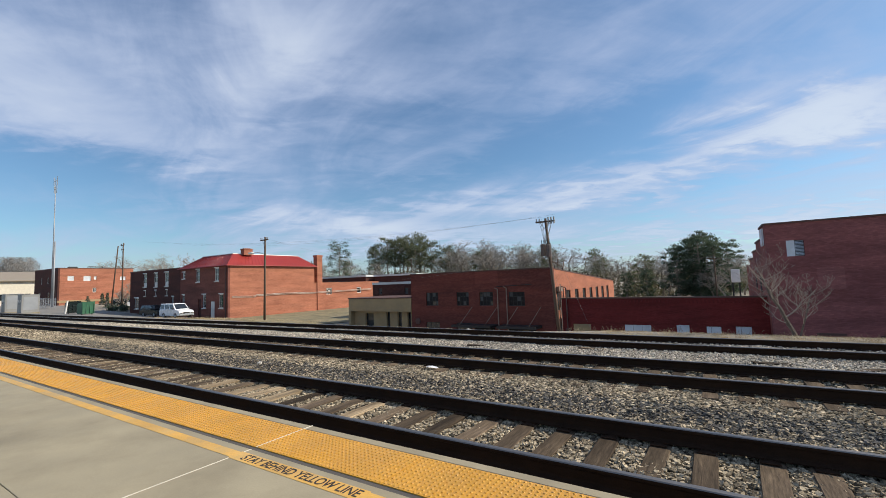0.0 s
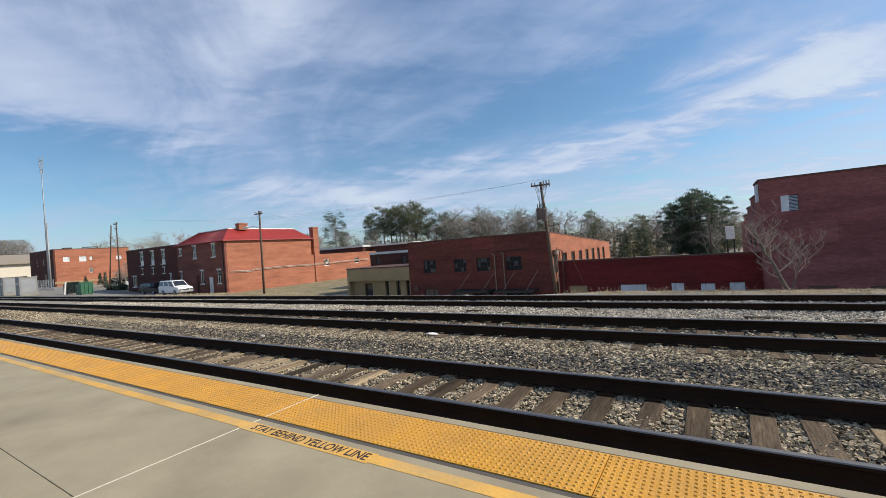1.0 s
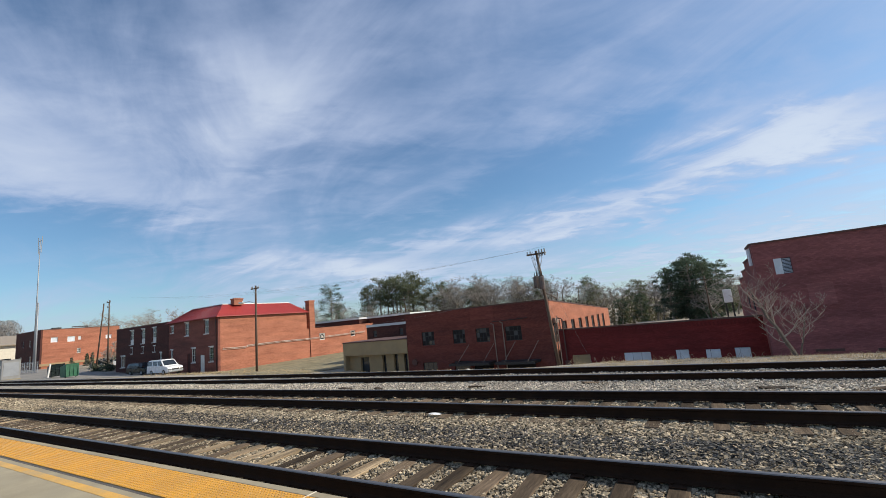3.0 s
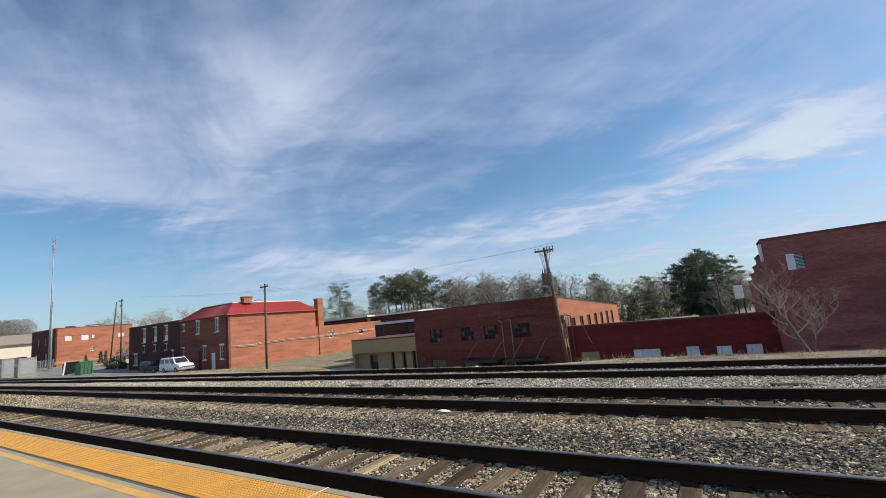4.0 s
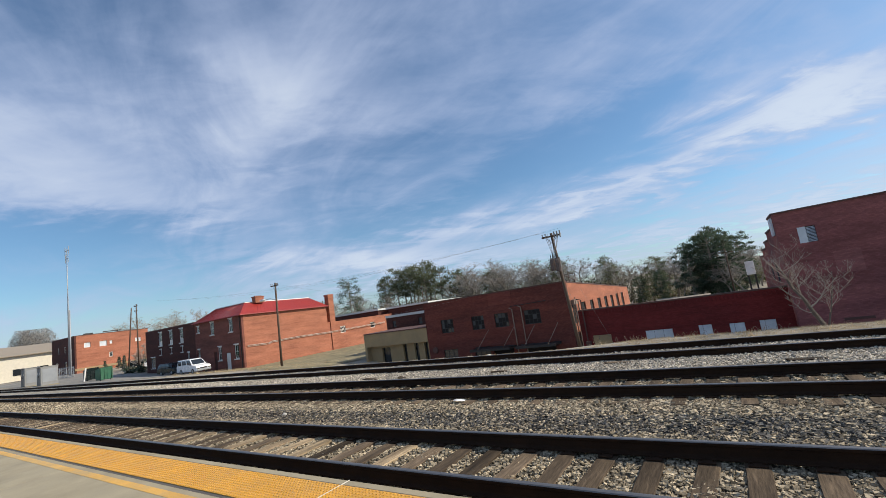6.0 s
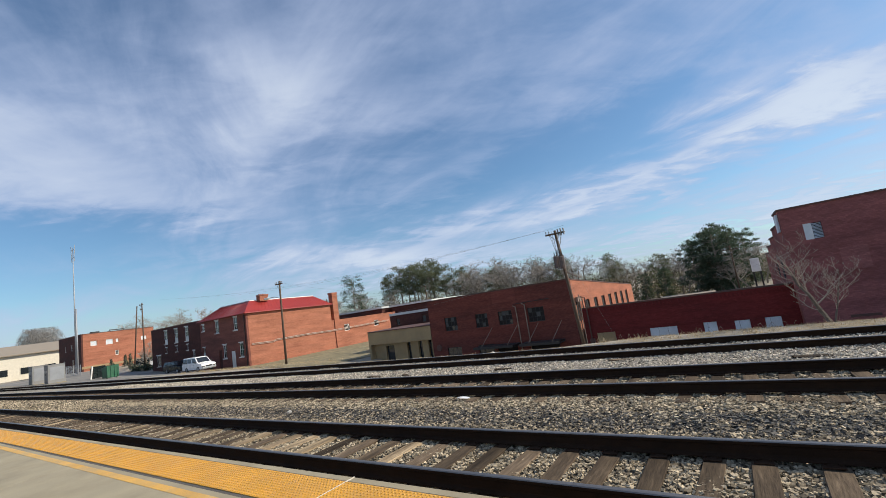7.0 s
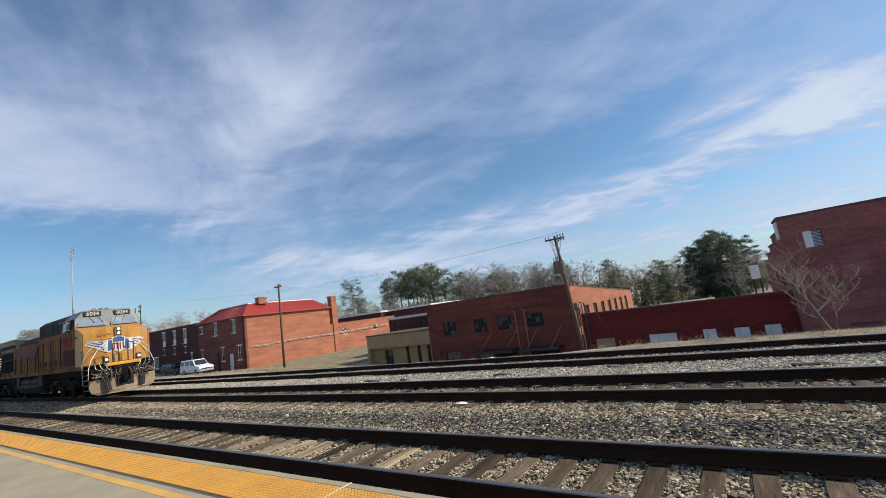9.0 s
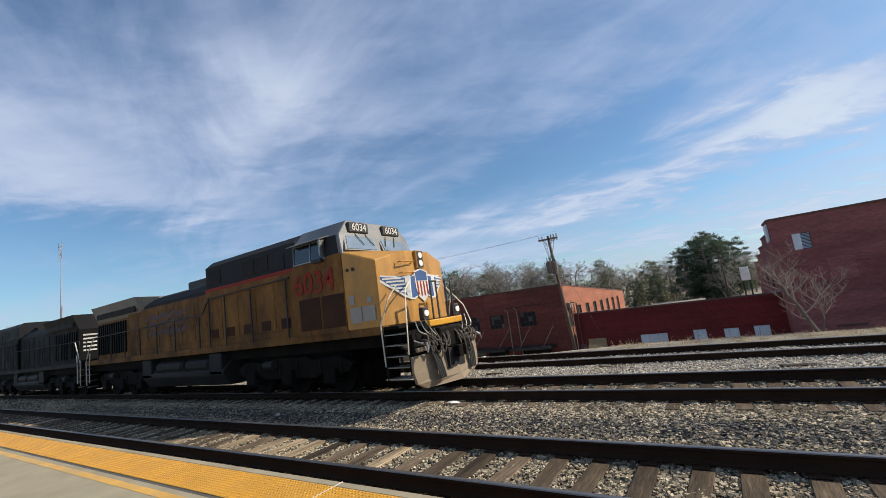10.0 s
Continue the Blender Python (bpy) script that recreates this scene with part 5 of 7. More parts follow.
        P("window_frame", lambda bm: [tube(bm, [(-3.05, s * 1.56, 3.74), (-1.7, s * 1.56, 3.74)], 0.025, 4), tube(bm, [(-3.05, s * 1.52, 4.27), (-1.7, s * 1.52, 4.27)], 0.025, 4),
                                      tube(bm, [(-2.33, s * 1.56, 3.74), (-2.33, s * 1.52, 4.27)], 0.02, 4), tube(bm, [(-3.05, s * 1.56, 3.74), (-3.05, s * 1.52, 4.27)], 0.02, 4)], "steel")
        B("mirror", "steel", -1.76, -1.70, min(s * 1.55, s * 1.72), max(s * 1.55, s * 1.72), 3.80, 4.25)
        B("armrest", "black", -2.2, -1.8, min(s * 1.55, s * 1.64), max(s * 1.55, s * 1.64), 3.66, 3.76)
        # doors and plates on the cab side
        for a, b in ((-2.95, -2.1), (-2.0, -1.15)):
            B("battery_door", pal["panel"], a, b, min(s * 1.535, s * 1.556), max(s * 1.535, s * 1.556), 1.85, 2.72, lab="grimy brown equipment door")
        for a, b, z0, z1 in ((-0.98, -0.58, 1.88, 2.28), (-0.54, -0.12, 1.90, 2.28), (-0.98, -0.80, 2.36, 2.60), (-0.35, -0.2, 2.36, 2.5)):
            B("placard", "sticker", a, b, min(s * 1.505, s * 1.53), max(s * 1.505, s * 1.53), z0, z1, lab="pale notice plate")
        for x in (-0.95, -0.75):
            T("plug", "black", [(x, s * 1.50, 3.28), (x, s * 1.54, 3.28)], 0.05)
        if number:
            lettering(lo, number, 0.86, pose(-2.28, s * 1.562, 3.12) @ pose(0, 0, 0, 90, 0, 0 if s < 0 else 180), pal["digits"], "faded number on the cab side")
    B("roof_unit", top, -2.9, -1.8, -0.6, 0.6, 4.72, 4.84, lab="low roof air conditioner", bevel=0.03)
    for k in range(3):
        T("horn", "steel", [(-2.7 - 0.02 * k, -0.3 + 0.3 * k, 4.90), (-2.2, -0.3 + 0.3 * k, 4.90)], [0.03, 0.07])
    T("antenna", "black", [(-2.0, 0.0, 4.7), (-2.0, 0.0, 4.95)], 0.02)
    # nose front: headlight housing, door, grab irons
    hh = B("headlight_housing", body, 0.2, 0.33, -0.17, 0.17, 3.14, 3.64, lab="headlight housing", bevel=0.02)
    B("bezel", "black", 0.325, 0.336, -0.13, 0.13, 3.17, 3.61, parent=hh, lab="dark headlight bezel")
    for z in (3.28, 3.50):
        T("headlight", "lamp_dim" if pal["lit"] else "steel", [(0.30, 0.0, z), (0.355, 0.0, z)], 0.085, lab="round headlight", seg=10)
    for z in (3.32, 3.02):
        T("grab_iron", "grab" if not pal["lit"] else body, [(0.2, -0.85, z), (0.30, -0.8, z), (0.36, -0.35, z), (0.28, -0.3, z)], 0.018)
    B("nose_door", body, 0.28, 0.318, 0.1, 0.5, 1.75, 2.2, bevel=0.01)
    if nose_art:
        # winged badge in plain colours over the nose
        def face(sy, z, off):
            return ((0.305 if abs(sy) < 0.55 else 0.305 - 0.305 * (abs(sy) - 0.55) / 0.95) + off - 0.06 * max(z - 1.7, 0) / 1.96 * (1 if abs(sy) < 0.55 else 0.6), sy, z)

        def plate(poly, o0, o1):
            return lambda bm: hull_between(bm, [[face(a, b, o0) for a, b in poly], [face(a, b, o1) for a, b in poly]])
        for s in (-1, 1):
            def strip(rows, o0, o1):
                return lambda bm: hull_between(bm, [[face(s * u, zb, o0), face(s * u, zt, o0), face(s * u, zt, o1), face(s * u, zb, o1)] for u, zb, zt in rows])
            edge = [(0.25, 2.36, 2.99), (0.42, 2.30, 2.97), (0.55, 2.31, 2.96), (0.75, 2.40, 2.95), (1.0, 2.58, 2.96), (1.25, 2.72, 2.98), (1.44, 2.84, 3.0)]
            field = [(u - 0.05 * (u - 0.25), zb + 0.05, zt - 0.05) for u, zb, zt in edge]
            wg = P("emblem_wing", strip(edge, -0.02, 0.014), "loco_white", nz, "white-edged wing emblem")
            P("wing_field", strip(field, 0.0, 0.019), "loco_blue", wg, "blue wing field")
            for a0, a1, z in ((0.80, 1.34, 2.89), (0.72, 1.24, 2.81), (0.66, 1.12, 2.72), (0.60, 0.98, 2.63), (0.57, 0.86, 2.54)):
                P("wing_bar", strip([(a0, z - 0.02, z + 0.02), (a1, z - 0.02, z + 0.02)], 0.0, 0.024), "loco_white", wg)
        shield = [(-0.30, 3.06), (-0.12, 3.10), (0.0, 3.16), (0.12, 3.10), (0.30, 3.06), (0.29, 2.6), (0.2, 2.36), (0.0, 2.22), (-0.2, 2.36), (-0.29, 2.6)]
        sh = P("emblem_shield", plate(shield, 0.0, 0.03), "loco_white", nz, "shield emblem with red and white stripes")
        P("shield_field", plate([(-0.26, 3.03), (0.0, 3.10), (0.26, 3.03), (0.26, 2.80), (-0.26, 2.80)], 0.02, 0.035), "loco_blue", sh, "blue shield top")
        for k in range(4):
            y = -0.21 + 0.14 * k
            P("shield_stripe", plate([(y - 0.032, 2.36 + abs(y) * 0.3), (y + 0.032, 2.36 + abs(y) * 0.3), (y + 0.032, 2.78), (y - 0.032, 2.78)], 0.02, 0.035), "loco_red", sh)
    # front platform, pilot and plow
    B("front_platform", "under", 0.05, 1.15, -0.95, 0.95, 1.50, 1.62)
    B("anticlimber", pal["climber"], 1.02, 1.22, -0.78, 0.78, 1.56, 1.72, lab="bright edge of the front platform", bevel=0.02)
    B("pilot_beam", "under", 0.95, 1.08, -1.42, 1.42, 0.95, 1.45)
    B("coupler_pocket", "under", 1.05, 1.34, -0.5, 0.5, 0.98, 1.5, bevel=0.04)
    def plow(bm):
        def row(z, fx, w):
            return [(1.05 + fx * 0.2, -w, z), (1.32 + fx, 0.0, z), (1.05 + fx * 0.2, w, z), (0.98, w, z), (1.22 + fx * 0.8, 0.0, z), (0.98, -w, z)]
        hull_between(bm, [row(0.15, 0.34, 1.12), row(0.30, 0.24, 1.42), row(0.55, 0.12, 1.5), row(0.94, 0.05, 1.5)])
    pl = P("plow", plow, "plow", lab="dusty tan steel snow plow")
    B("plow_opening", "dark", 1.30, 1.46, -0.36, 0.36, 0.48, 0.96, parent=pl)
    for s in (-1, 1):
        for k in range(4):
            y = s * (0.72 + 0.07 * k)
            T("air_hose", "rubber", [(1.15, y, 1.1), (1.36, y, 0.9), (1.46, y - s * 0.05, 0.55), (1.48, y - s * 0.1, 0.32)], 0.032)
        T("uncoupling_lever", "steel", [(1.15, s * 0.2, 1.15), (1.3, s * 0.5, 1.2), (1.28, s * 1.3, 1.22), (1.1, s * 1.4, 1.3)], 0.025)
        T("cable", "black", [(1.2, s * 0.2, 1.5), (1.45, s * 0.28, 1.2), (1.4, s * 0.55, 1.1), (1.2, s * 0.85, 1.45)], 0.03)
        for k in range(3):
            y = s * (0.15 + 0.22 * k)
            T("air_hose", "hose_dusty", [(1.16, y, 1.5), (1.42 + 0.04 * k, y + s * 0.05, 1.30 - 0.1 * k), (1.46, y + s * 0.14, 1.02 - 0.12 * k), (1.34, y + s * 0.25, 1.18)], 0.022, lab="dusty rubber hose")
            T("cable", "steel", [(1.1, s * (0.5 + 0.25 * k), 1.4), (1.3, s * (0.56 + 0.25 * k), 1.28 + 0.06 * k), (1.2, s * (0.75 + 0.24 * k), 1.5), (1.08, s * (0.85 + 0.2 * k), 1.75)], 0.016)
        for k in range(5):
            y = s * (0.95 + 0.09 * k)
            T("air_hose", "rubber" if k % 2 else "hose_dusty", [(1.12, y, 1.38 - 0.05 * k), (1.36, y + 0.05, 1.30 - 0.03 * k), (1.44, y - s * 0.15 * (1 + k % 2), 1.12 - 0.07 * (k * 3 % 4)), (1.30, y - s * 0.3 * (1 + k % 2), 1.14 + 0.07 * (k * 2 % 5)), (1.14, y - s * 0.36 * (1 + k % 2), 1.42)], 0.022, lab="looped dusty hose")
        B("lever_bracket", "plow", 1.10, 1.24, min(s * 0.95, s * 1.4), max(s * 0.95, s * 1.4), 1.02, 1.12, lab="dusty steel bracket", bevel=0.02)
        T("glad_hand", "steel", [(1.40, s * 1.2, 1.2), (1.52, s * 1.26, 1.12), (1.54, s * 1.3, 1.0)], [0.03, 0.05, 0.03])
        # ditch light in its box
        dl = B("ditch_light_box", "black", 0.85, 1.06, min(s * 0.62, s * 0.86), max(s * 0.62, s * 0.86), 1.74, 2.06, lab="ditch light box", bevel=0.02)
        T("ditch_light", "lamp_glow" if pal["lit"] else "steel", [(1.04, s * 0.74, 1.91), (1.11, s * 0.74, 1.91)], 0.075, dl, "lit round ditch light", seg=10)
        # step well with treads
        B("step_side", pal["step"], 0.0, 0.06, min(s * 1.05, s * 1.48), max(s * 1.05, s * 1.48), 0.42, 1.70)
        B("step_side", pal["step"], 0.90, 0.96, min(s * 1.05, s * 1.48), max(s * 1.05, s * 1.48), 0.50, 1.55)
        for k in range(5):
            B("step_tread", "steel", 0.06, 0.90, min(s * (1.12 + 0.0 * k), s * 1.5), max(s * 1.12, s * 1.5), 0.44 + 0.26 * k, 0.465 + 0.26 * k, lab="worn steel step")
        T("handrail", "grab", [(0.03, s * 1.52, 0.75), (0.03, s * 1.55, 1.75), (0.25, s * 1.45, 2.35), (0.28, s * 1.1, 2.70)], 0.018, lab="pale bent corner handrail")
        T("handrail", "grab", [(0.93, s * 1.50, 1.0), (0.98, s * 1.5, 1.5), (0.85, s * 1.35, 2.0), (0.45, s * 0.95, 2.55), (0.33, s * 0.6, 2.8)], 0.018, lab="pale bent corner handrail")
        for y in (0.22, 0.48):
            T("gate_post", "black", [(1.12, s * y, 1.68), (1.12, s * y, 2.72)], 0.03, lab="black gate post")
        T("gate_rail", "black", [(1.12, s * 0.22, 2.7), (1.12, s * 0.48, 2.7)], 0.025)
    def coupler(bm):
        box(bm, 1.2, 1.55, -0.09, 0.09, 0.76, 0.98)
        prism(bm, [(1.52, -0.15), (1.76, -0.17), (1.80, -0.02), (1.68, 0.0), (1.67, 0.08), (1.78, 0.14), (1.70, 0.20), (1.52, 0.16)], "z", 0.72, 1.0)
    P("coupler", coupler, "under", lab="rusty knuckle coupler", bevel=0.01)
    # equipment cab and long hood
    def roofed(bm, x0, x1, w, z0, zs, zt, wt):
        prism(bm, [(-w, z0), (w, z0), (w, zs), (wt, zt), (-wt, zt), (-w, zs)], "x", x0, x1)
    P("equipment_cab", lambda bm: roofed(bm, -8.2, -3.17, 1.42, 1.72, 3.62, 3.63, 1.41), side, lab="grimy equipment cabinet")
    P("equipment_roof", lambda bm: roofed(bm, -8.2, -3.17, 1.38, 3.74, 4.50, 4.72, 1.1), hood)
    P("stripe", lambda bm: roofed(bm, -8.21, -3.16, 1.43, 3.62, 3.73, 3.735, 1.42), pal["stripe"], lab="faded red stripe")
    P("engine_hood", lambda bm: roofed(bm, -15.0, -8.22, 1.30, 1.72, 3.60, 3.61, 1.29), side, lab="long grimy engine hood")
    P("engine_roof", lambda bm: prism(bm, [(-1.27, 3.6), (1.27, 3.6), (1.26, 3.74), (1.05, 3.98), (0.7, 4.1), (-0.7, 4.1), (-1.05, 3.98), (-1.26, 3.74)], "x", -15.0, -8.22), hood, lab="sooty rounded hood roof")
    P("radiator_hood", lambda bm: roofed(bm, -18.4, -15.02, 1.30, 1.72, 3.45, 3.46, 1.28), pal["rear"], lab="dark radiator compartment")
    P("radiator_flare", lambda bm: hull_between(bm, [[(-12.7, -1.1, 3.72), (-12.7, 1.1, 3.72), (-12.7, 1.0, 4.06), (-12.7, -1.0, 4.06)],
                                                     [(-13.7, -1.25, 3.42), (-13.7, 1.25, 3.42), (-13.7, 1.55, 4.2), (-13.7, -1.55, 4.2)],
                                                     [(-18.5, -1.25, 3.42), (-18.5, 1.25, 3.42), (-18.5, 1.55, 4.2), (-18.5, -1.55, 4.2)]]), pal["wing"], lab="flared radiator overhang")
    B("exhaust_stack", "black", -11.4, -9.6, -0.45, 0.45, 4.05, 4.45, lab="exhaust stack", bevel=0.03)
    B("dynamic_brake", hood, -9.2, -8.3, -0.7, 0.7, 4.05, 4.3, bevel=0.03)
    T("bell", "steel", [(-8.9, -0.55, 4.28), (-8.9, -0.55, 4.5), (-8.6, -0.55, 4.5)], 0.07)
    for s in (-1, 1):
        def y2(a, b):
            return min(s * a, s * b), max(s * a, s * b)
        for a, b in ((-8.0, -7.25), (-5.9, -5.25), (-5.15, -4.5)):
            B("air_intake", "dark", a, b, *y2(1.37, 1.40), 3.86, 4.36, lab="dark screened air intake")
        B("inspection_hatch", hood, -4.3, -3.7, *y2(1.375, 1.40), 3.80, 4.22)
        for k in range(7):
            x = -14.9 + 0.95 * k
            B("hood_door", side, x, x + 0.88, *y2(1.295, 1.318), 1.95, 3.42, bevel=0.008)
            T("door_latch", "black", [(x + 0.8, s * 1.32, 2.4), (x + 0.8, s * 1.32, 2.6)], 0.02, seg=4)
        if pal["lit"]:
            # faded zigzag bands sprayed over the hood doors
            for q in range(3):
                pts = [(-13.2 + 0.48 * k, 2.45 + 0.32 * q + (0.18 if k % 2 else 0.0)) for k in range(8)]
                P("sprayed_band", lambda bm: hull_between(bm, [[(x, s * 1.316, z - 0.09), (x, s * 1.316, z + 0.09), (x, s * 1.322, z + 0.09), (x, s * 1.322, z - 0.09)] for x, z in pts]), "scrawl", lab="faded sprayed zigzag band")
        for k in range(5):
            x = -8.1 + 0.98 * k
            B("cabinet_door", side, x, x + 0.9, *y2(1.415, 1.44), 1.95, 3.35, bevel=0.008)
            B("vent_screen", pal["panel"], x + 0.2, x + 0.65, *y2(1.438, 1.45), 2.0, 2.3)
        for k in range(13):
            x = -18.3 + 0.25 * k
            B("louvre", "loco_black", x, x + 0.10, *y2(1.29, 1.36), 1.95, 3.35)
        B("radiator_screen", "dark", -18.2, -14.0, *y2(1.40, 1.43), 3.6, 3.85)
        # walkway rail, higher beside the equipment cab
        zs = [(-19.3, 2.78), (-8.35, 2.88), (-7.9, 3.38), (-3.4, 3.46)]
        T("handrail", "black" if pal["lit"] else "tank", [(x, s * 1.5, z) for x, z in zs], 0.022, lab="thin dark walkway handrail")
        for x in (-19.3, -17.9, -16.4, -14.9, -13.4, -11.9, -10.4, -8.6):
            T("stanchion", "black", [(x, s * 1.5, 1.70), (x, s * 1.5, 2.80)], 0.025)
        for x in (-7.9, -6.9, -5.4, -3.6):
            T("stanchion", "black", [(x, s * 1.5, 1.70), (x, s * 1.5, 3.42)], 0.025)
        # rear corner grabs
        T("handrail", pal["rear_grab"], [(-18.5, s * 1.45, 2.8), (-19.0, s * 1.5, 2.3), (-19.4, s * 1.5, 1.7), (-19.4, s * 1.5, 0.6)], 0.026, lab="pale rear corner handrail")
        T("handrail", pal["rear_grab"], [(-18.9, s * 1.5, 2.1), (-19.0, s * 1.5, 1.6), (-19.0, s * 1.5, 0.7)], 0.026)
        for k in range(4):
            B("step_tread", "steel", -19.4, -19.0, *y2(1.15, 1.48), 0.5 + 0.28 * k, 0.53 + 0.28 * k)
        # fuel tank, air tanks
        T("air_reservoir", "tank", [(-12.3, s * 1.22, 1.12), (-12.2, s * 1.22, 1.12), (-10.3, s * 1.22, 1.12), (-10.2, s * 1.22, 1.12)], [0.14, 0.23, 0.23, 0.14], lab="grey air reservoir", seg=12)
        T("air_reservoir", "tank", [(-10.0, s * 1.22, 1.12), (-9.9, s * 1.22, 1.12), (-8.4, s * 1.22, 1.12), (-8.3, s * 1.22, 1.12)], [0.14, 0.23, 0.23, 0.14], lab="grey air reservoir", seg=12)
        B("filter_box", "tank", -8.2, -7.4, *y2(1.0, 1.45), 0.75, 1.5, bevel=0.04)
        B("filter_box", "tank", -13.4, -12.6, *y2(1.0, 1.45), 0.75, 1.5, bevel=0.04)
        # truck side frames
        for c in (-4.1, -15.9):
            def side_frame(bm):
                prism(bm, [(c - 2.7, 0.85), (c - 2.2, 1.08), (c - 1.1, 1.0), (c - 0.8, 1.12), (c + 0.8, 1.12), (c + 1.1, 1.0), (c + 2.2, 1.08), (c + 2.7, 0.85),
                           (c + 2.5, 0.62), (c + 1.5, 0.66), (c + 1.2, 0.5), (c - 1.2, 0.5), (c - 1.5, 0.66), (c - 2.5, 0.62)], "y", *y2(1.05, 1.22))
            tf = P("truck_frame", side_frame, "under", lab="greasy cast truck frame", bevel=0.02)
            for dx in (-1.85, 0.0, 1.85):
                B("journal_box", "under", c + dx - 0.24, c + dx + 0.24, *y2(1.1, 1.34), 0.34, 0.78, parent=tf, bevel=0.03)
                for q in (-0.42, 0.42):
                    T("spring", "under", [(c + dx + q, s * 1.15, 0.6), (c + dx + q, s * 1.15, 0.98)], 0.1, tf, seg=8)
            T("brake_cylinder", "tank", [(c - 1.0, s * 1.32, 0.95), (c - 0.55, s * 1.32, 0.95)], 0.13, tf, seg=10)
            T("sand_pipe", "under", [(c + 2.5, s * 1.1, 1.2), (c + 2.6, s * 0.9, 0.2)], 0.025, tf)
    for c in (-4.1, -15.9):
        B("bolster", "under", c - 2.3, c + 2.3, -0.98, 0.98, 0.72, 1.22, lab="dark truck bolster", bevel=0.03)
        for dx in (-1.2, 0.65, 2.3):
            B("traction_motor", "under", c + dx - 0.42, c + dx + 0.42, -0.62, 0.62, 0.2, 0.8, lab="greasy traction motor", bevel=0.06)
    P("fuel_tank", lambda bm: prism(bm, [(-1.45, 0.75), (-1.2, 0.38), (1.2, 0.38), (1.45, 0.75), (1.45, 0.9), (1.0, 1.3), (-1.0, 1.3), (-1.45, 0.9)], "x", -13.4, -7.3), "tank", lab="dusty grey fuel tank", bevel=0.03)
    B("rear_pilot", "under", -19.75, -19.6, -1.4, 1.4, 0.5, 1.6)
    P("coupler", lambda bm: box(bm, -20.6, -19.7, -0.13, 0.13, 0.7, 1.02), "under", bevel=0.02)
    # hood end
    B("hood_end", pal["rear"], -18.48, -18.4, -1.28, 1.28, 1.72, 3.46)
    if pal["end_stripes"]:
        for k in range(5):
            B("end_stripe", "loco_white", -18.505, -18.485, -1.1, 1.1, 2.28 + 0.2 * k, 2.36 + 0.2 * k, lab="white stripe across the hood end")
        eb = B("number_board", "black", -18.53, -18.485, -1.05, -0.15, 3.42, 3.85)
        lettering(lo, "1225", 0.42, pose(-18.545, -0.55, 3.62) @ pose(0, 0, 0, 90, 0, -90), "loco_white", "white number on the hood end")
    # wheelsets
    sets = []
    for c in (-4.1, -15.9):
        for dx in (-1.85, 0.0, 1.85):
            bm = bmesh.new()
            tube(bm, [(0, -0.75, 0), (0, 0.75, 0)], 0.09, 8)
            for s in (-1, 1):
                tube(bm, [(0, s * 0.70, 0), (0, s * 0.835, 0)], 0.53, 20)
                tube(bm, [(0, s * 0.68, 0), (0, s * 0.705, 0)], 0.555, 20)
                for a in range(5):
                    ang = a * 2 * math.pi / 5
                    tube(bm, [(0.3 * math.cos(ang), s * 0.83, 0.3 * math.sin(ang)), (0.3 * math.cos(ang), s * 0.85, 0.3 * math.sin(ang))], 0.06, 6)
            w = part("wheelset", bm, "under", lo, "steel wheels on an axle")
            w.location = (c + dx, 0, 0.53)
            sets.append((w, c + dx))
    # the pilot stands close before the nose
    for ob in lo.children_recursive:
        if ob.type == "MESH" and ob.matrix_basis.is_identity:
            for v in ob.data.vertices:
                if v.co.x > 0.4:
                    v.co.x = 0.4 + (v.co.x - 0.4) * 0.68
    return lo, sets


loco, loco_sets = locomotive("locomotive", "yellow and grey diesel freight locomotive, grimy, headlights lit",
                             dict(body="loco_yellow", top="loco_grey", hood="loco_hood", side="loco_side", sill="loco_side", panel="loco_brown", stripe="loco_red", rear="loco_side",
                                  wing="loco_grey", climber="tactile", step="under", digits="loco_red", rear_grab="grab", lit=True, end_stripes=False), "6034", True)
helper, helper_sets = locomotive("locomotive", "black diesel locomotive coupled behind, running long hood first",
                                 dict(body="loco_black", top="loco_black", hood="loco_black_top", side="loco_black", sill="loco_black_top", panel="loco_black_top", stripe="loco_black", rear="loco_black",
                                      wing="loco_black_top", climber="loco_black", step="loco_black", digits="loco_white", rear_grab="grab", lit=False, end_stripes=True), "", False)
# ---- vehicles ----


def wheel(parent, x, y, z, r, w):
    bm = bmesh.new()
    tube(bm, [(x, y - w / 2, z), (x, y - w / 2 + 0.03, z), (x, y + w / 2 - 0.03, z), (x, y + w / 2, z)], [r - 0.03, r, r, r - 0.03], 16)
    wl = part("wheel", bm, "rubber", parent, "black tyre")
    bm = bmesh.new()
    tube(bm, [(x, y - w / 2 - 0.01, z), (x, y + w / 2 + 0.01, z)], r * 0.6, 12)
    part("rim", bm, "galv", wl, "steel rim")


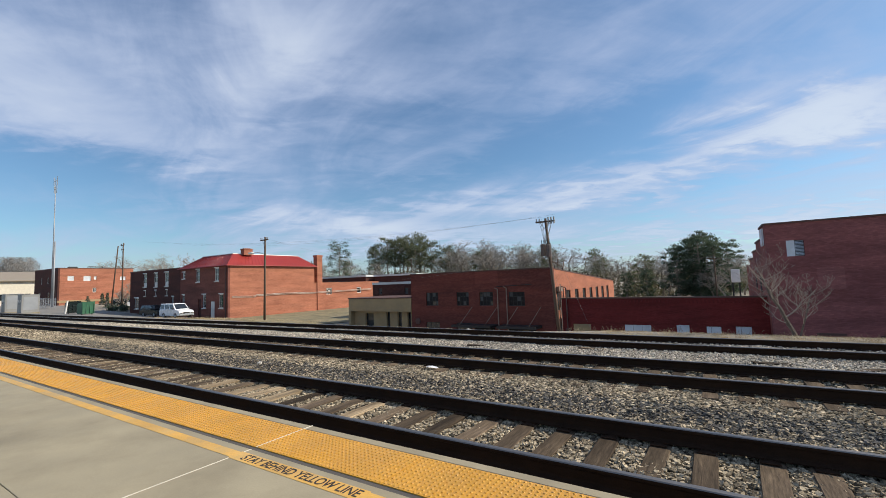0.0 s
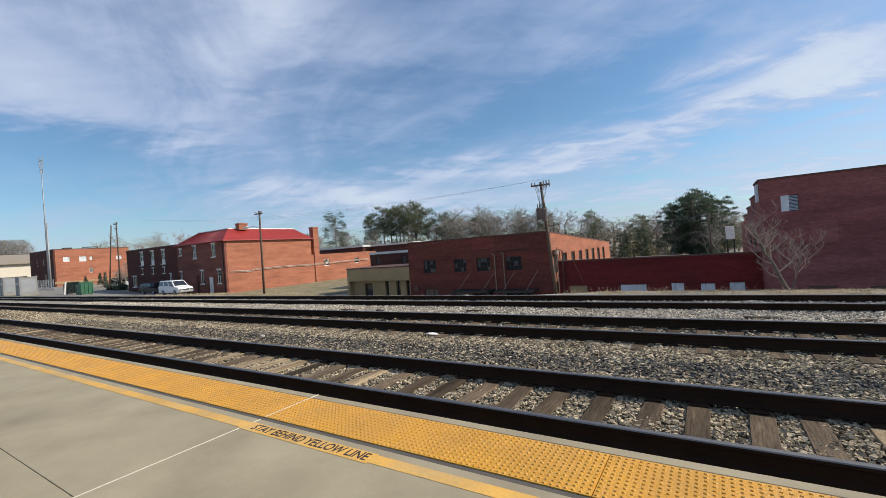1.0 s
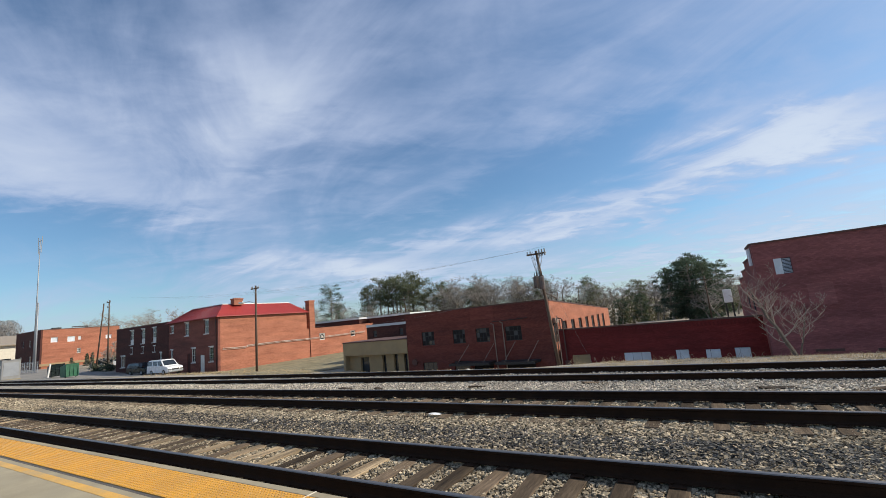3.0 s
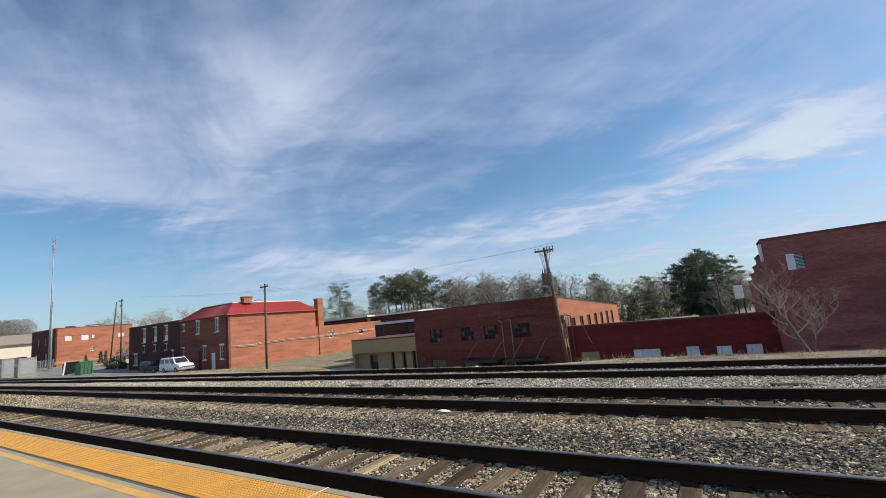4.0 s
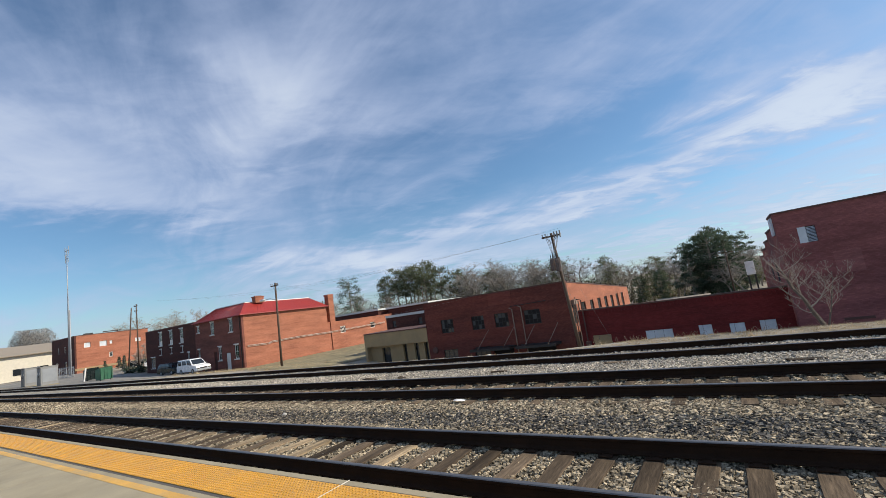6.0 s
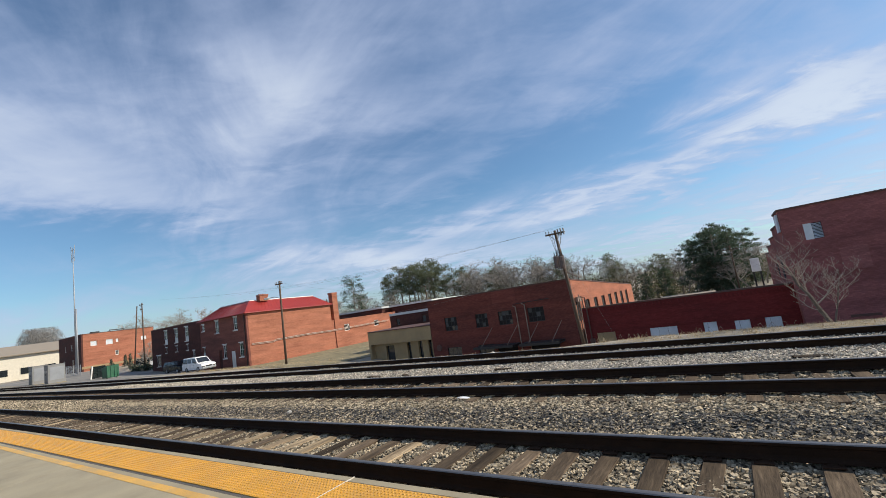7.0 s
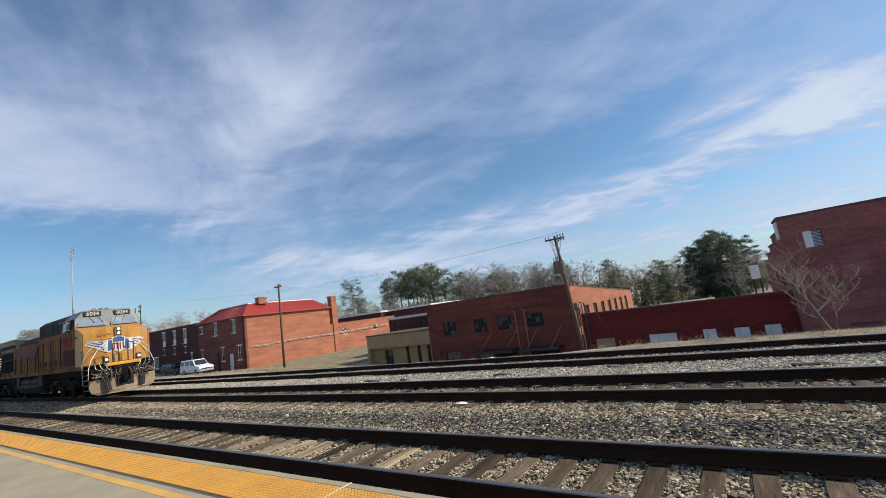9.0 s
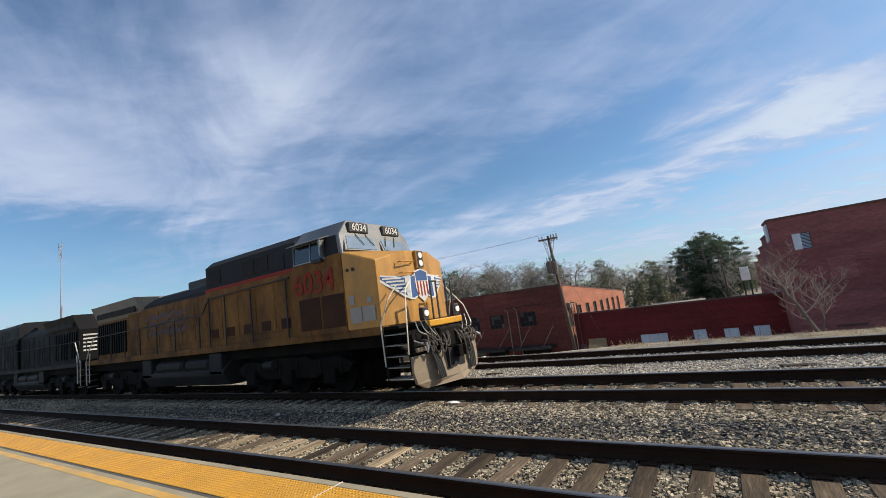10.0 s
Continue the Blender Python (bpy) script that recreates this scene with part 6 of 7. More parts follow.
def car(name, label, m, mat, length, width, height, hood_len, hood_z, rear_slope, category, sill=0.32, trim="black"):
    """A van or estate, its nose at +x: body, glasshouse with pillars, lights, bumpers, wheels."""
    c = thing(name, label, category, m)
    L, W, H = length / 2, width / 2, height
    belt = hood_z + 0.05
    prof = [(-L, sill), (-L, belt - 0.1), (-L + 0.04, belt), (L - hood_len, belt), (L - 0.15, hood_z - 0.12), (L, hood_z - 0.3), (L, sill)]
    bm = bmesh.new()
    prism(bm, prof, "y", -W, W)
    part("body", bm, mat, c, bevel=0.04)
    roof_front = L - hood_len - 0.75
    lo = [(-L + 0.03, -W + 0.02, belt), (L - hood_len + 0.05, -W + 0.02, belt), (L - hood_len + 0.05, W - 0.02, belt), (-L + 0.03, W - 0.02, belt)]
    hi = [(-L + 0.03 + rear_slope, -W + 0.16, H), (roof_front, -W + 0.16, H), (roof_front, W - 0.16, H), (-L + 0.03 + rear_slope, W - 0.16, H)]
    bm = bmesh.new()
    hull_between(bm, [lo, hi])
    part("roof", bm, mat, c, bevel=0.05)

    def lerp(a, b, k):
        return tuple(p + (q - p) * k for p, q in zip(a, b))
    # side panes, set just proud of the glasshouse
    for s in (0, 1):
        a0, a1, b0, b1 = (lo[0], lo[1], hi[0], hi[1]) if s == 0 else (lo[3], lo[2], hi[3], hi[2])
        out = -0.012 if s == 0 else 0.012
        n = 4 if length > 4.9 else 3
        for i in range(n):
            k0, k1 = (i + 0.08) / n, (i + 0.92) / n
            q = [lerp(lerp(a0, a1, k0), lerp(b0, b1, k0), 0.12), lerp(lerp(a0, a1, k1), lerp(b0, b1, k1), 0.12), lerp(lerp(a0, a1, k1), lerp(b0, b1, k1), 0.82), lerp(lerp(a0, a1, k0), lerp(b0, b1, k0), 0.82)]
            bm = bmesh.new()
            hull_between(bm, [[(x, y + out, z) for x, y, z in q], [(x, y - out, z) for x, y, z in q]])
            part("side_window", bm, "glass", c)
    for (a0, a1, b0, b1), out in (((lo[1], lo[2], hi[1], hi[2]), 0.015), ((lo[0], lo[3], hi[0], hi[3]), -0.015)):
        q = [lerp(lerp(a0, a1, 0.07), lerp(b0, b1, 0.07), 0.08), lerp(lerp(a0, a1, 0.93), lerp(b0, b1, 0.93), 0.08), lerp(lerp(a0, a1, 0.93), lerp(b0, b1, 0.93), 0.88), lerp(lerp(a0, a1, 0.07), lerp(b0, b1, 0.07), 0.88)]
        bm = bmesh.new()
        hull_between(bm, [[(x + out, y, z) for x, y, z in q], [(x - out, y, z) for x, y, z in q]])
        part("windscreen" if out > 0 else "rear_window", bm, "glass", c)
    for x0, x1 in ((L - 0.02, L + 0.12), (-L - 0.12, -L + 0.02)):
        bm = bmesh.new()
        box(bm, x0, x1, -W + 0.03, W - 0.03, 0.38, 0.58)
        part("bumper", bm, trim, c, bevel=0.03)
    bm = bmesh.new()
    box(bm, L - 0.03, L + 0.02, -0.45, 0.45, hood_z - 0.52, hood_z - 0.32)
    part("grille", bm, "black", c)
    for s in (-1, 1):
        bm = bmesh.new()
        box(bm, L - 0.04, L + 0.025, min(s * 0.5, s * (W - 0.06)), max(s * 0.5, s * (W - 0.06)), hood_z - 0.52, hood_z - 0.34)
        part("headlight", bm, "chrome", c)
        bm = bmesh.new()
        box(bm, -L - 0.02, -L + 0.04, min(s * (W - 0.2), s * (W - 0.03)), max(s * (W - 0.2), s * (W - 0.03)), 0.75, belt - 0.05)
        part("tail_light", bm, "loco_red", c)
        bm = bmesh.new()
        box(bm, L - hood_len - 0.35, L - hood_len - 0.2, min(s * W, s * (W + 0.2)), max(s * W, s * (W + 0.2)), belt + 0.02, belt + 0.22)
        part("mirror", bm, "black", c, bevel=0.02)
        for x in (L - 0.95, -L + 1.1):
            wheel(c, x, s * (W - 0.1), 0.36, 0.36, 0.24)
    bm = bmesh.new()
    box(bm, L - hood_len - 0.9, L - hood_len - 0.75, -W - 0.012, -W + 0.01, belt - 0.22, belt - 0.18)
    part("door_handle", bm, "black", c)
    return c


def on_lot(x, y, turn=0):
    return pose(x, y, ground_height(x, y) + 0.03, 0, 0, turn)


car("passenger_van", "white passenger van parked in front of the brick building", on_lot(-58.4, 25.3, 3), "car_white", 4.9, 1.95, 1.95, 1.1, 1.12, 0.08, "van", trim="galv")
car("suv", "dark green sport utility vehicle parked on the asphalt", on_lot(-68.6, 27.0, 6), "car_dark", 4.8, 1.85, 1.75, 1.25, 1.02, 0.35, "car")
car("pickup_truck", "distant white pickup parked beside the warehouse", on_lot(-97.0, 37.0, 60), "car_white", 5.2, 1.9, 1.7, 1.4, 1.0, 0.4, "car")
car("parked_car", "dark parked car beyond the yard", on_lot(-104.5, 36.5, 40), "car_dark", 4.5, 1.8, 1.5, 1.2, 0.95, 0.5, "car")

# ---- yard things ----


def dumpster(m, label, mat):
    d = thing("dumpster", label, "dumpster", m)
    bm = bmesh.new()
    prism(bm, [(-0.7, 0.14), (0.75, 0.14), (0.85, 1.85), (-0.8, 1.55)], "y", -0.78, 0.78)
    part("bin", bm, mat, d, bevel=0.02)
    for y in (-0.39, 0.39):
        bm = bmesh.new()
        prism(bm, [(-0.85, 1.56), (0.88, 1.87), (0.88, 1.92), (-0.85, 1.61)], "y", y - 0.385, y + 0.385)
        part("lid", bm, mat, d, "hinged lid")
    for k in range(4):
        bm = bmesh.new()
        box(bm, 0.80, 0.87, -0.72 + 0.45 * k, -0.65 + 0.45 * k, 0.2, 1.7)
        part("rib", bm, mat, d)
    for y in (-0.6, 0.6):
        bm = bmesh.new()
        tube(bm, [(0.4, y - 0.05, 0.09), (0.4, y + 0.05, 0.09)], 0.09, 8)
        part("caster", bm, "rubber", d)


dumpster(on_lot(-74.2, 20.25, 4), "green steel dumpster with a sloping lid", "green")
# the second bin's near-black green carries its shade in the colour
dumpster(on_lot(-80.5, 20.6, 0), "dark green dumpster with shade put into its colour", "car_dark")
bm = bmesh.new()
tube(bm, [(-79.3, 19.35, ground_height(-79.3, 19.4) - 0.1), (-79.3, 19.6, ground_height(-79.3, 19.4) + 2.0)], 0.11, 8)
single("marker_post", bm, "white", "white leaning marker post beside the dumpsters", "post")


def cabinet(x, y, w, d, h, label):
    c = thing("signal_cabinet", label, "cabinet", pose(x, y, ground_height(x, y) - 0.05), group="trackside cabinets")
    bm = bmesh.new()
    box(bm, -w / 2 - 0.1, w / 2 + 0.1, -d / 2 - 0.1, d / 2 + 0.1, 0, 0.15)
    part("base", bm, "concrete", c)
    bm = bmesh.new()
    box(bm, -w / 2, w / 2, -d / 2, d / 2, 0.15, h)
    part("body", bm, "grey_box", c, bevel=0.02)
    bm = bmesh.new()
    box(bm, -w / 2 - 0.06, w / 2 + 0.06, -d / 2 - 0.08, d / 2 + 0.06, h, h + 0.08)
    part("roof", bm, "grey_box", c, bevel=0.015)
    for s in (-1, 1):
        bm = bmesh.new()
        box(bm, s * w / 4 - w / 4 + 0.04, s * w / 4 + w / 4 - 0.04, -d / 2 - 0.03, -d / 2, 0.25, h - 0.1)
        dr = part("door", bm, "grey_box", c, bevel=0.008)
        bm = bmesh.new()
        box(bm, -s * 0.1 - 0.02, -s * 0.1 + 0.02, -d / 2 - 0.06, -d / 2 - 0.03, h * 0.5, h * 0.5 + 0.18)
        part("handle", bm, "black", dr)
        bm = bmesh.new()
        box(bm, s * w / 4 - 0.18, s * w / 4 + 0.18, -d / 2 - 0.04, -d / 2 - 0.03, h * 0.62, h * 0.75)
        part("notice", bm, "white", dr)
    bm = bmesh.new()
    box(bm, w / 2, w / 2 + 0.03, -d / 2 + 0.2, d / 2 - 0.2, 0.6, h - 0.3)
    part("side_panel", bm, "galv", c)


cabinet(-88.6, 15.4, 1.9, 1.75, 2.85, "large grey metal signal cabinet beside the tracks")
cabinet(-83.0, 16.1, 1.8, 2.0, 2.8, "grey metal signal cabinet on a concrete base")


def utility_pole(x, y, z0, z1, lean, label, arms=(), lamp=False, gear=False):
    u = thing("utility_pole", label, "utility pole", pose(x, y, z0))
    h = z1 - z0
    bm = bmesh.new()
    tube(bm, [(0, 0, 0), (lean[0] * 0.5, lean[1] * 0.5, h / 2), (*lean, h)], [0.14, 0.12, 0.095], 10)
    part("pole", bm, "wood_pole", u, smooth=True)
    for z, w in arms:
        k = z / h
        bm = bmesh.new()
        cx, cy = lean[0] * k, lean[1] * k
        box(bm, cx - w / 2, cx + w / 2, cy - 0.16, cy - 0.06, z - 0.06, z + 0.06)
        a = part("crossarm", bm, "wood_pole", u)
        for s in (-0.46, -0.3, 0.3, 0.46):
            bm = bmesh.new()
            tube(bm, [(cx + s * w, cy - 0.11, z + 0.06), (cx + s * w, cy - 0.11, z + 0.26)], [0.03, 0.05], 6)
            part("insulator", bm, "grey_box", a)
        bm = bmesh.new()
        tube(bm, [(cx - w * 0.3, cy - 0.1, z), (cx, cy - 0.1, z - 0.6)], 0.02, 4)
        tube(bm, [(cx + w * 0.3, cy - 0.1, z), (cx, cy - 0.1, z - 0.6)], 0.02, 4)
        part("brace", bm, "galv", a)
    if lamp:
        bm = bmesh.new()
        tube(bm, [(0, 0, h - 2.0), (-0.6, -0.3, h - 1.75), (-1.2, -0.6, h - 1.8)], 0.035, 6)
        la = part("lamp_arm", bm, "galv", u)
        bm = bmesh.new()
        tube(bm, [(-1.15, -0.57, h - 1.8), (-1.35, -0.67, h - 1.8), (-1.75, -0.87, h - 1.84)], [0.06, 0.15, 0.1], 8)
        part("lamp_head", bm, "white", la, "white street lamp head")
    if gear:
        for dx, dy, z in ((-0.38, -0.2, h - 2.4), (0.1, -0.42, h - 2.5), (-0.15, 0.38, h - 2.3)):
            k = z / h
            bm = bmesh.new()
            tube(bm, [(lean[0] * k + dx, dy, z - 0.45), (lean[0] * k + dx, dy, z + 0.4), (lean[0] * k + dx, dy, z + 0.48)], [0.2, 0.2, 0.1], 10)
            tr = part("transformer", bm, "grey_rust", u, "grey transformer can")
            for q in (-0.08, 0.08):
                bm = bmesh.new()
                tube(bm, [(lean[0] * k + dx + q, dy, z + 0.46), (lean[0] * k + dx + q, dy, z + 0.75)], 0.03, 5)
                part("bushing", bm, "black", tr)
        bm = bmesh.new()
        for k in range(7):
            a = k * 0.9
            tube(bm, [(lean[0] + 0.5 * math.cos(a), 0.5 * math.sin(a), h - 0.1), (lean[0] + 0.35 * math.cos(a), 0.3 * math.sin(a), h - 0.8), (lean[0] * 0.8 - 0.2, -0.2, h - 2.0)], 0.015, 4)
        part("jumper_wires", bm, "cable", u)
        for k in range(3):
            bm = bmesh.new()
            box(bm, lean[0] + 0.25 + 0.22 * k, lean[0] + 0.33 + 0.22 * k, -0.25, -0.15, h - 0.45, h + 0.05)
            part("cutout", bm, "grey_box", u)
        bm = bmesh.new()
        tube(bm, [(lean[0] * 0.6, -0.15, h - 3.2), (0.5, -0.2, h - 3.8), (0.5, -0.2, h - 3.3)], 0.05, 6)
        tube(bm, [(0.16, -0.14, h - 5), (0.16, -0.14, 0.5)], 0.035, 6)
        part("conduit", bm, "coping_pale", u)
    return u


MAT["grey_rust"] = material("transformer_grey", (0.09, 0.075, 0.07), 0.5, vary=0.2, dirt=(0.2, 0.1, 0.06), dirt_amount=0.5, dirt_scale=3)
utility_pole(-39.8, 26.0, -2.4, 7.75, (0.15, 0), "slim wooden utility pole with a street lamp", ((9.8, 1.4),), lamp=True)
utility_pole(-5.75, 27.0, -4.6, 6.35, (-0.75, 0), "leaning wooden utility pole with transformers and crossarm", ((10.7, 1.5),), gear=True)
utility_pole(-91.0, 31.0, -1.2, 11.4, (0, 0), "tall bare wooden utility pole with short arms", ((12.2, 1.6), (11.3, 1.2)))
utility_pole(-95.8, 31.0, -1.0, 11.0, (2.5, 0), "leaning wooden stub pole beside the utility pole")
for px, py, pz in ((-98, 82, 9.5), (-62, 84, 8.5), (-25, 88, 6.0), (4.0, 84, 5.0)):
    utility_pole(px, py, ground_height(px, py) - 0.3, pz, (0, 0), "distant utility pole before the woods", ((pz - ground_height(px, py) - 0.4, 2.4),))


def wires():
    ends = [((-6.5, 27, 6.5), (-60, 24, 8.6), 1.0), ((-5.7, 27, 6.6), (-60, 25.5, 8.5), 1.1), ((-7.3, 27, 6.5), (-62, 22.5, 8.8), 1.0), ((-6.6, 27, 3.6), (-39.8, 34, 2.6), 0.9),
            ((-39.7, 26, 7.6), (-22, 38, 3.0), 0.6), ((-6.0, 27, 3.3), (8.0, 60, 4.0), 0.6), ((-98, 82, 9.0), (-62, 84, 8.0), 0.8), ((-62, 84, 8.0), (-25, 88, 5.6), 0.8), ((-25, 88, 5.6), (4, 84, 4.6), 0.8),
            ((-5.5, 27, 3.0), (-4.2, 30.4, -3.0), 0.0), ((-6.0, 26.9, 2.5), (-7.05, 31, 1.0), 0.1)]
    for a, b, sag in ends:
        a, b = Vector(a), Vector(b)
        bm = bmesh.new()
        tube(bm, [a.lerp(b, k / 14) - Vector((0, 0, 4 * sag * (k / 14) * (1 - k / 14))) for k in range(15)], 0.005 if a.y < 60 else 0.018, 4, cap=False)
        single("overhead_wire", bm, "cable", "thin black overhead wire between poles", "wire", group="overhead wires")


wires()


def mast():
    m = thing("radio_mast", "tall slim galvanised radio mast beside the yard", "mast", pose(-114.0, 27.0, -0.7))
    bm = bmesh.new()
    tube(bm, [(-0.5, 0, 0), (-0.5, 0, 14), (-0.5, 0, 27.6)], [0.18, 0.12, 0.06], 10)
    part("pole", bm, "galv", m, smooth=True)
    bm = bmesh.new()
    tube(bm, [(0.3, 0, 0), (0.3, 0, 14)], [0.2, 0.14], 10)
    part("second_pole", bm, "galv", m, "shorter grey pole", smooth=True)
    for z, w in ((27.2, 2.2), (25.4, 1.6)):
        bm = bmesh.new()
        tube(bm, [(-0.5 - w / 2, 0, z), (-0.5 + w / 2, 0, z)], 0.05, 5)
        for s in (-1, 1):
            tube(bm, [(-0.5 + s * w / 2, 0, z - 0.9), (-0.5 + s * w / 2, 0, z + 0.9)], 0.06, 5)
        part("antenna", bm, "grey_box", m)
    # chain fence round its foot
    f = thing("chain_fence", "grey chain-link fence round the mast", "fence", pose(-112.0, 24.0, -0.6))
    for k in range(9):
        bm = bmesh.new()
        tube(bm, [(k * 1.4, 0, 0), (k * 1.4, 0, 2.0)], 0.05, 6)
        part("post", bm, "galv", f)
    for z in (0.1, 1.95):
        bm = bmesh.new()
        tube(bm, [(0, 0, z), (11.2, 0, z)], 0.03, 5)
        part("rail", bm, "galv", f)
    bm = bmesh.new()
    for k in range(56):
        tube(bm, [(k * 0.2, 0, 0.1), (min(k * 0.2 + 1.0, 11.2), 0, 1.95)], 0.006, 3, cap=False)
        tube(bm, [(k * 0.2, 0, 1.95), (min(k * 0.2 + 1.0, 11.2), 0, 0.1)], 0.006, 3, cap=False)
    part("mesh", bm, "galv", f)


mast()

# ---- trees ----


def limbs(rng, height, spread, levels, up=0.22, trunk_r=0.25, lower=0.3):
    """Branch segments (points, radii, level) of a bare tree with a domed crown."""
    out = []

    def grow(p, d, length, r, level):
        n = 5 if level == 0 else (4 if level == 1 else (3 if level == 2 else 2))
        pts, rad = [p.copy()], [r]
        for k in range(n):
            d = (d + Vector((rng.gauss(0, 0.18), rng.gauss(0, 0.18), rng.gauss(0.03, 0.1)))).normalized()
            p = p + d * (length / n)
            pts.append(p.copy()), rad.append(r * (1 - (k + 1) / n * 0.6))
        out.append((pts, rad, level))
        if level >= levels:
            return
        kids = {0: 9, 1: 5, 2: 5, 3: 4}.get(level, 3)
        for i in range(kids):
            k = (lower if level == 0 else 0.22) + (1 - (lower if level == 0 else 0.22)) * (i + rng.random()) / kids
            j = min(int(k * n), n - 1)
            q = pts[j].lerp(pts[j + 1], min(k * n - j, 1))
            a = rng.uniform(0, 2 * math.pi)
            side = Vector((math.cos(a), math.sin(a), 0))
            nd = (d * 0.55 + side * spread * rng.uniform(0.7, 1.3) + Vector((0, 0, up))).normalized()
            grow(q, nd, length * rng.uniform(0.4, 0.6) * (1.0 if level else (1.15 - 0.55 * k)), max(rad[j] * rng.uniform(0.45, 0.62), 0.006), level + 1)
    grow(Vector((0, 0, -0.1)), Vector((rng.gauss(0, 0.05), rng.gauss(0, 0.05), 1)), height * 0.66, trunk_r, 0)
    return out


def bare_tree(name, label, m, seed, height, spread=0.8, levels=4, trunk_r=0.25, mats=("bark", "twig"), thick=1.0, lower=0.25):
    rng = random.Random(seed)
    t = thing(name, label, "tree", m)
    bw, bt = bmesh.new(), bmesh.new()
    for pts, rad, level in limbs(rng, height, spread, levels, trunk_r=trunk_r, lower=lower):
        if level < 2:
            tube(bw, pts, [max(r, 0.02 * thick) for r in rad], 7 if level == 0 else 5, cap=False)
        else:
            tube(bt, pts, [max(r, 0.008 * thick) for r in rad], 3, cap=False)
    part("trunk", bw, mats[0], t)
    part("crown", bt, mats[1], t, "bare twigs")
    return t


def leafy_tree(name, label, m, seed, height, width, start, mat, clumps, leaf, shape, sprays=46):
    """An evergreen: trunk, limbs, and a crown of small leaf sprays in uneven clumps with gaps."""
    rng = random.Random(seed)
    t = thing(name, label, "tree", m)
    bm = bmesh.new()
    tube(bm, [(0, 0, -0.1), (rng.uniform(-0.2, 0.2), 0, height * 0.5), (rng.uniform(-0.3, 0.3), 0, height * 0.97)], [0.32, 0.22, 0.04], 7)
    verts, faces = [], []
    for i in range(clumps):
        k = start + (1 - start) * (i + rng.random()) / clumps
        u = (k - start) / (1 - start)
        w = width / 2 * (shape(u)) * rng.uniform(0.35, 1.15)
        a = rng.uniform(0, 2 * math.pi)
        c = Vector((w * math.cos(a), w * math.sin(a), height * k + rng.uniform(-0.4, 0.4)))
        tube(bm, [(0, 0, height * k * 0.93), c], [0.07, 0.02], 4, cap=False)
        s = width * 0.13 * rng.uniform(0.6, 1.35)
        for q in range(sprays):
            d = Vector((rng.gauss(0, 1), rng.gauss(0, 1), rng.gauss(0, 0.5)))
            p = c + d * s * 0.62
            e1 = Vector((rng.gauss(0, 1), rng.gauss(0, 1), rng.gauss(0, 1))).normalized() * leaf * rng.uniform(0.5, 1.2)
            e2 = Vector((rng.gauss(0, 1), rng.gauss(0, 1), rng.gauss(0, 1))).normalized() * leaf * rng.uniform(0.3, 0.8)
            n = len(verts)
            verts += [p - e1, p + e2, p + e1]
            faces.append((n, n + 1, n + 2))
    part("trunk", bm, "bark", t)
    ob = new("crown", raw_mesh("crown", [tuple(v) for v in verts], faces, mat))
    ob.parent = t
    tagged(ob, "dark green needle sprays")
    return t


def scaled(ob, x, y, turn, k):
    """A copy turned and set down elsewhere; its size is baked in the parts' shared scale."""
    c = copy_thing(ob, pose(x, y, ground_height(x, y) - 0.2, 0, 0, turn))
    c.scale = (k, k, k)
    return c


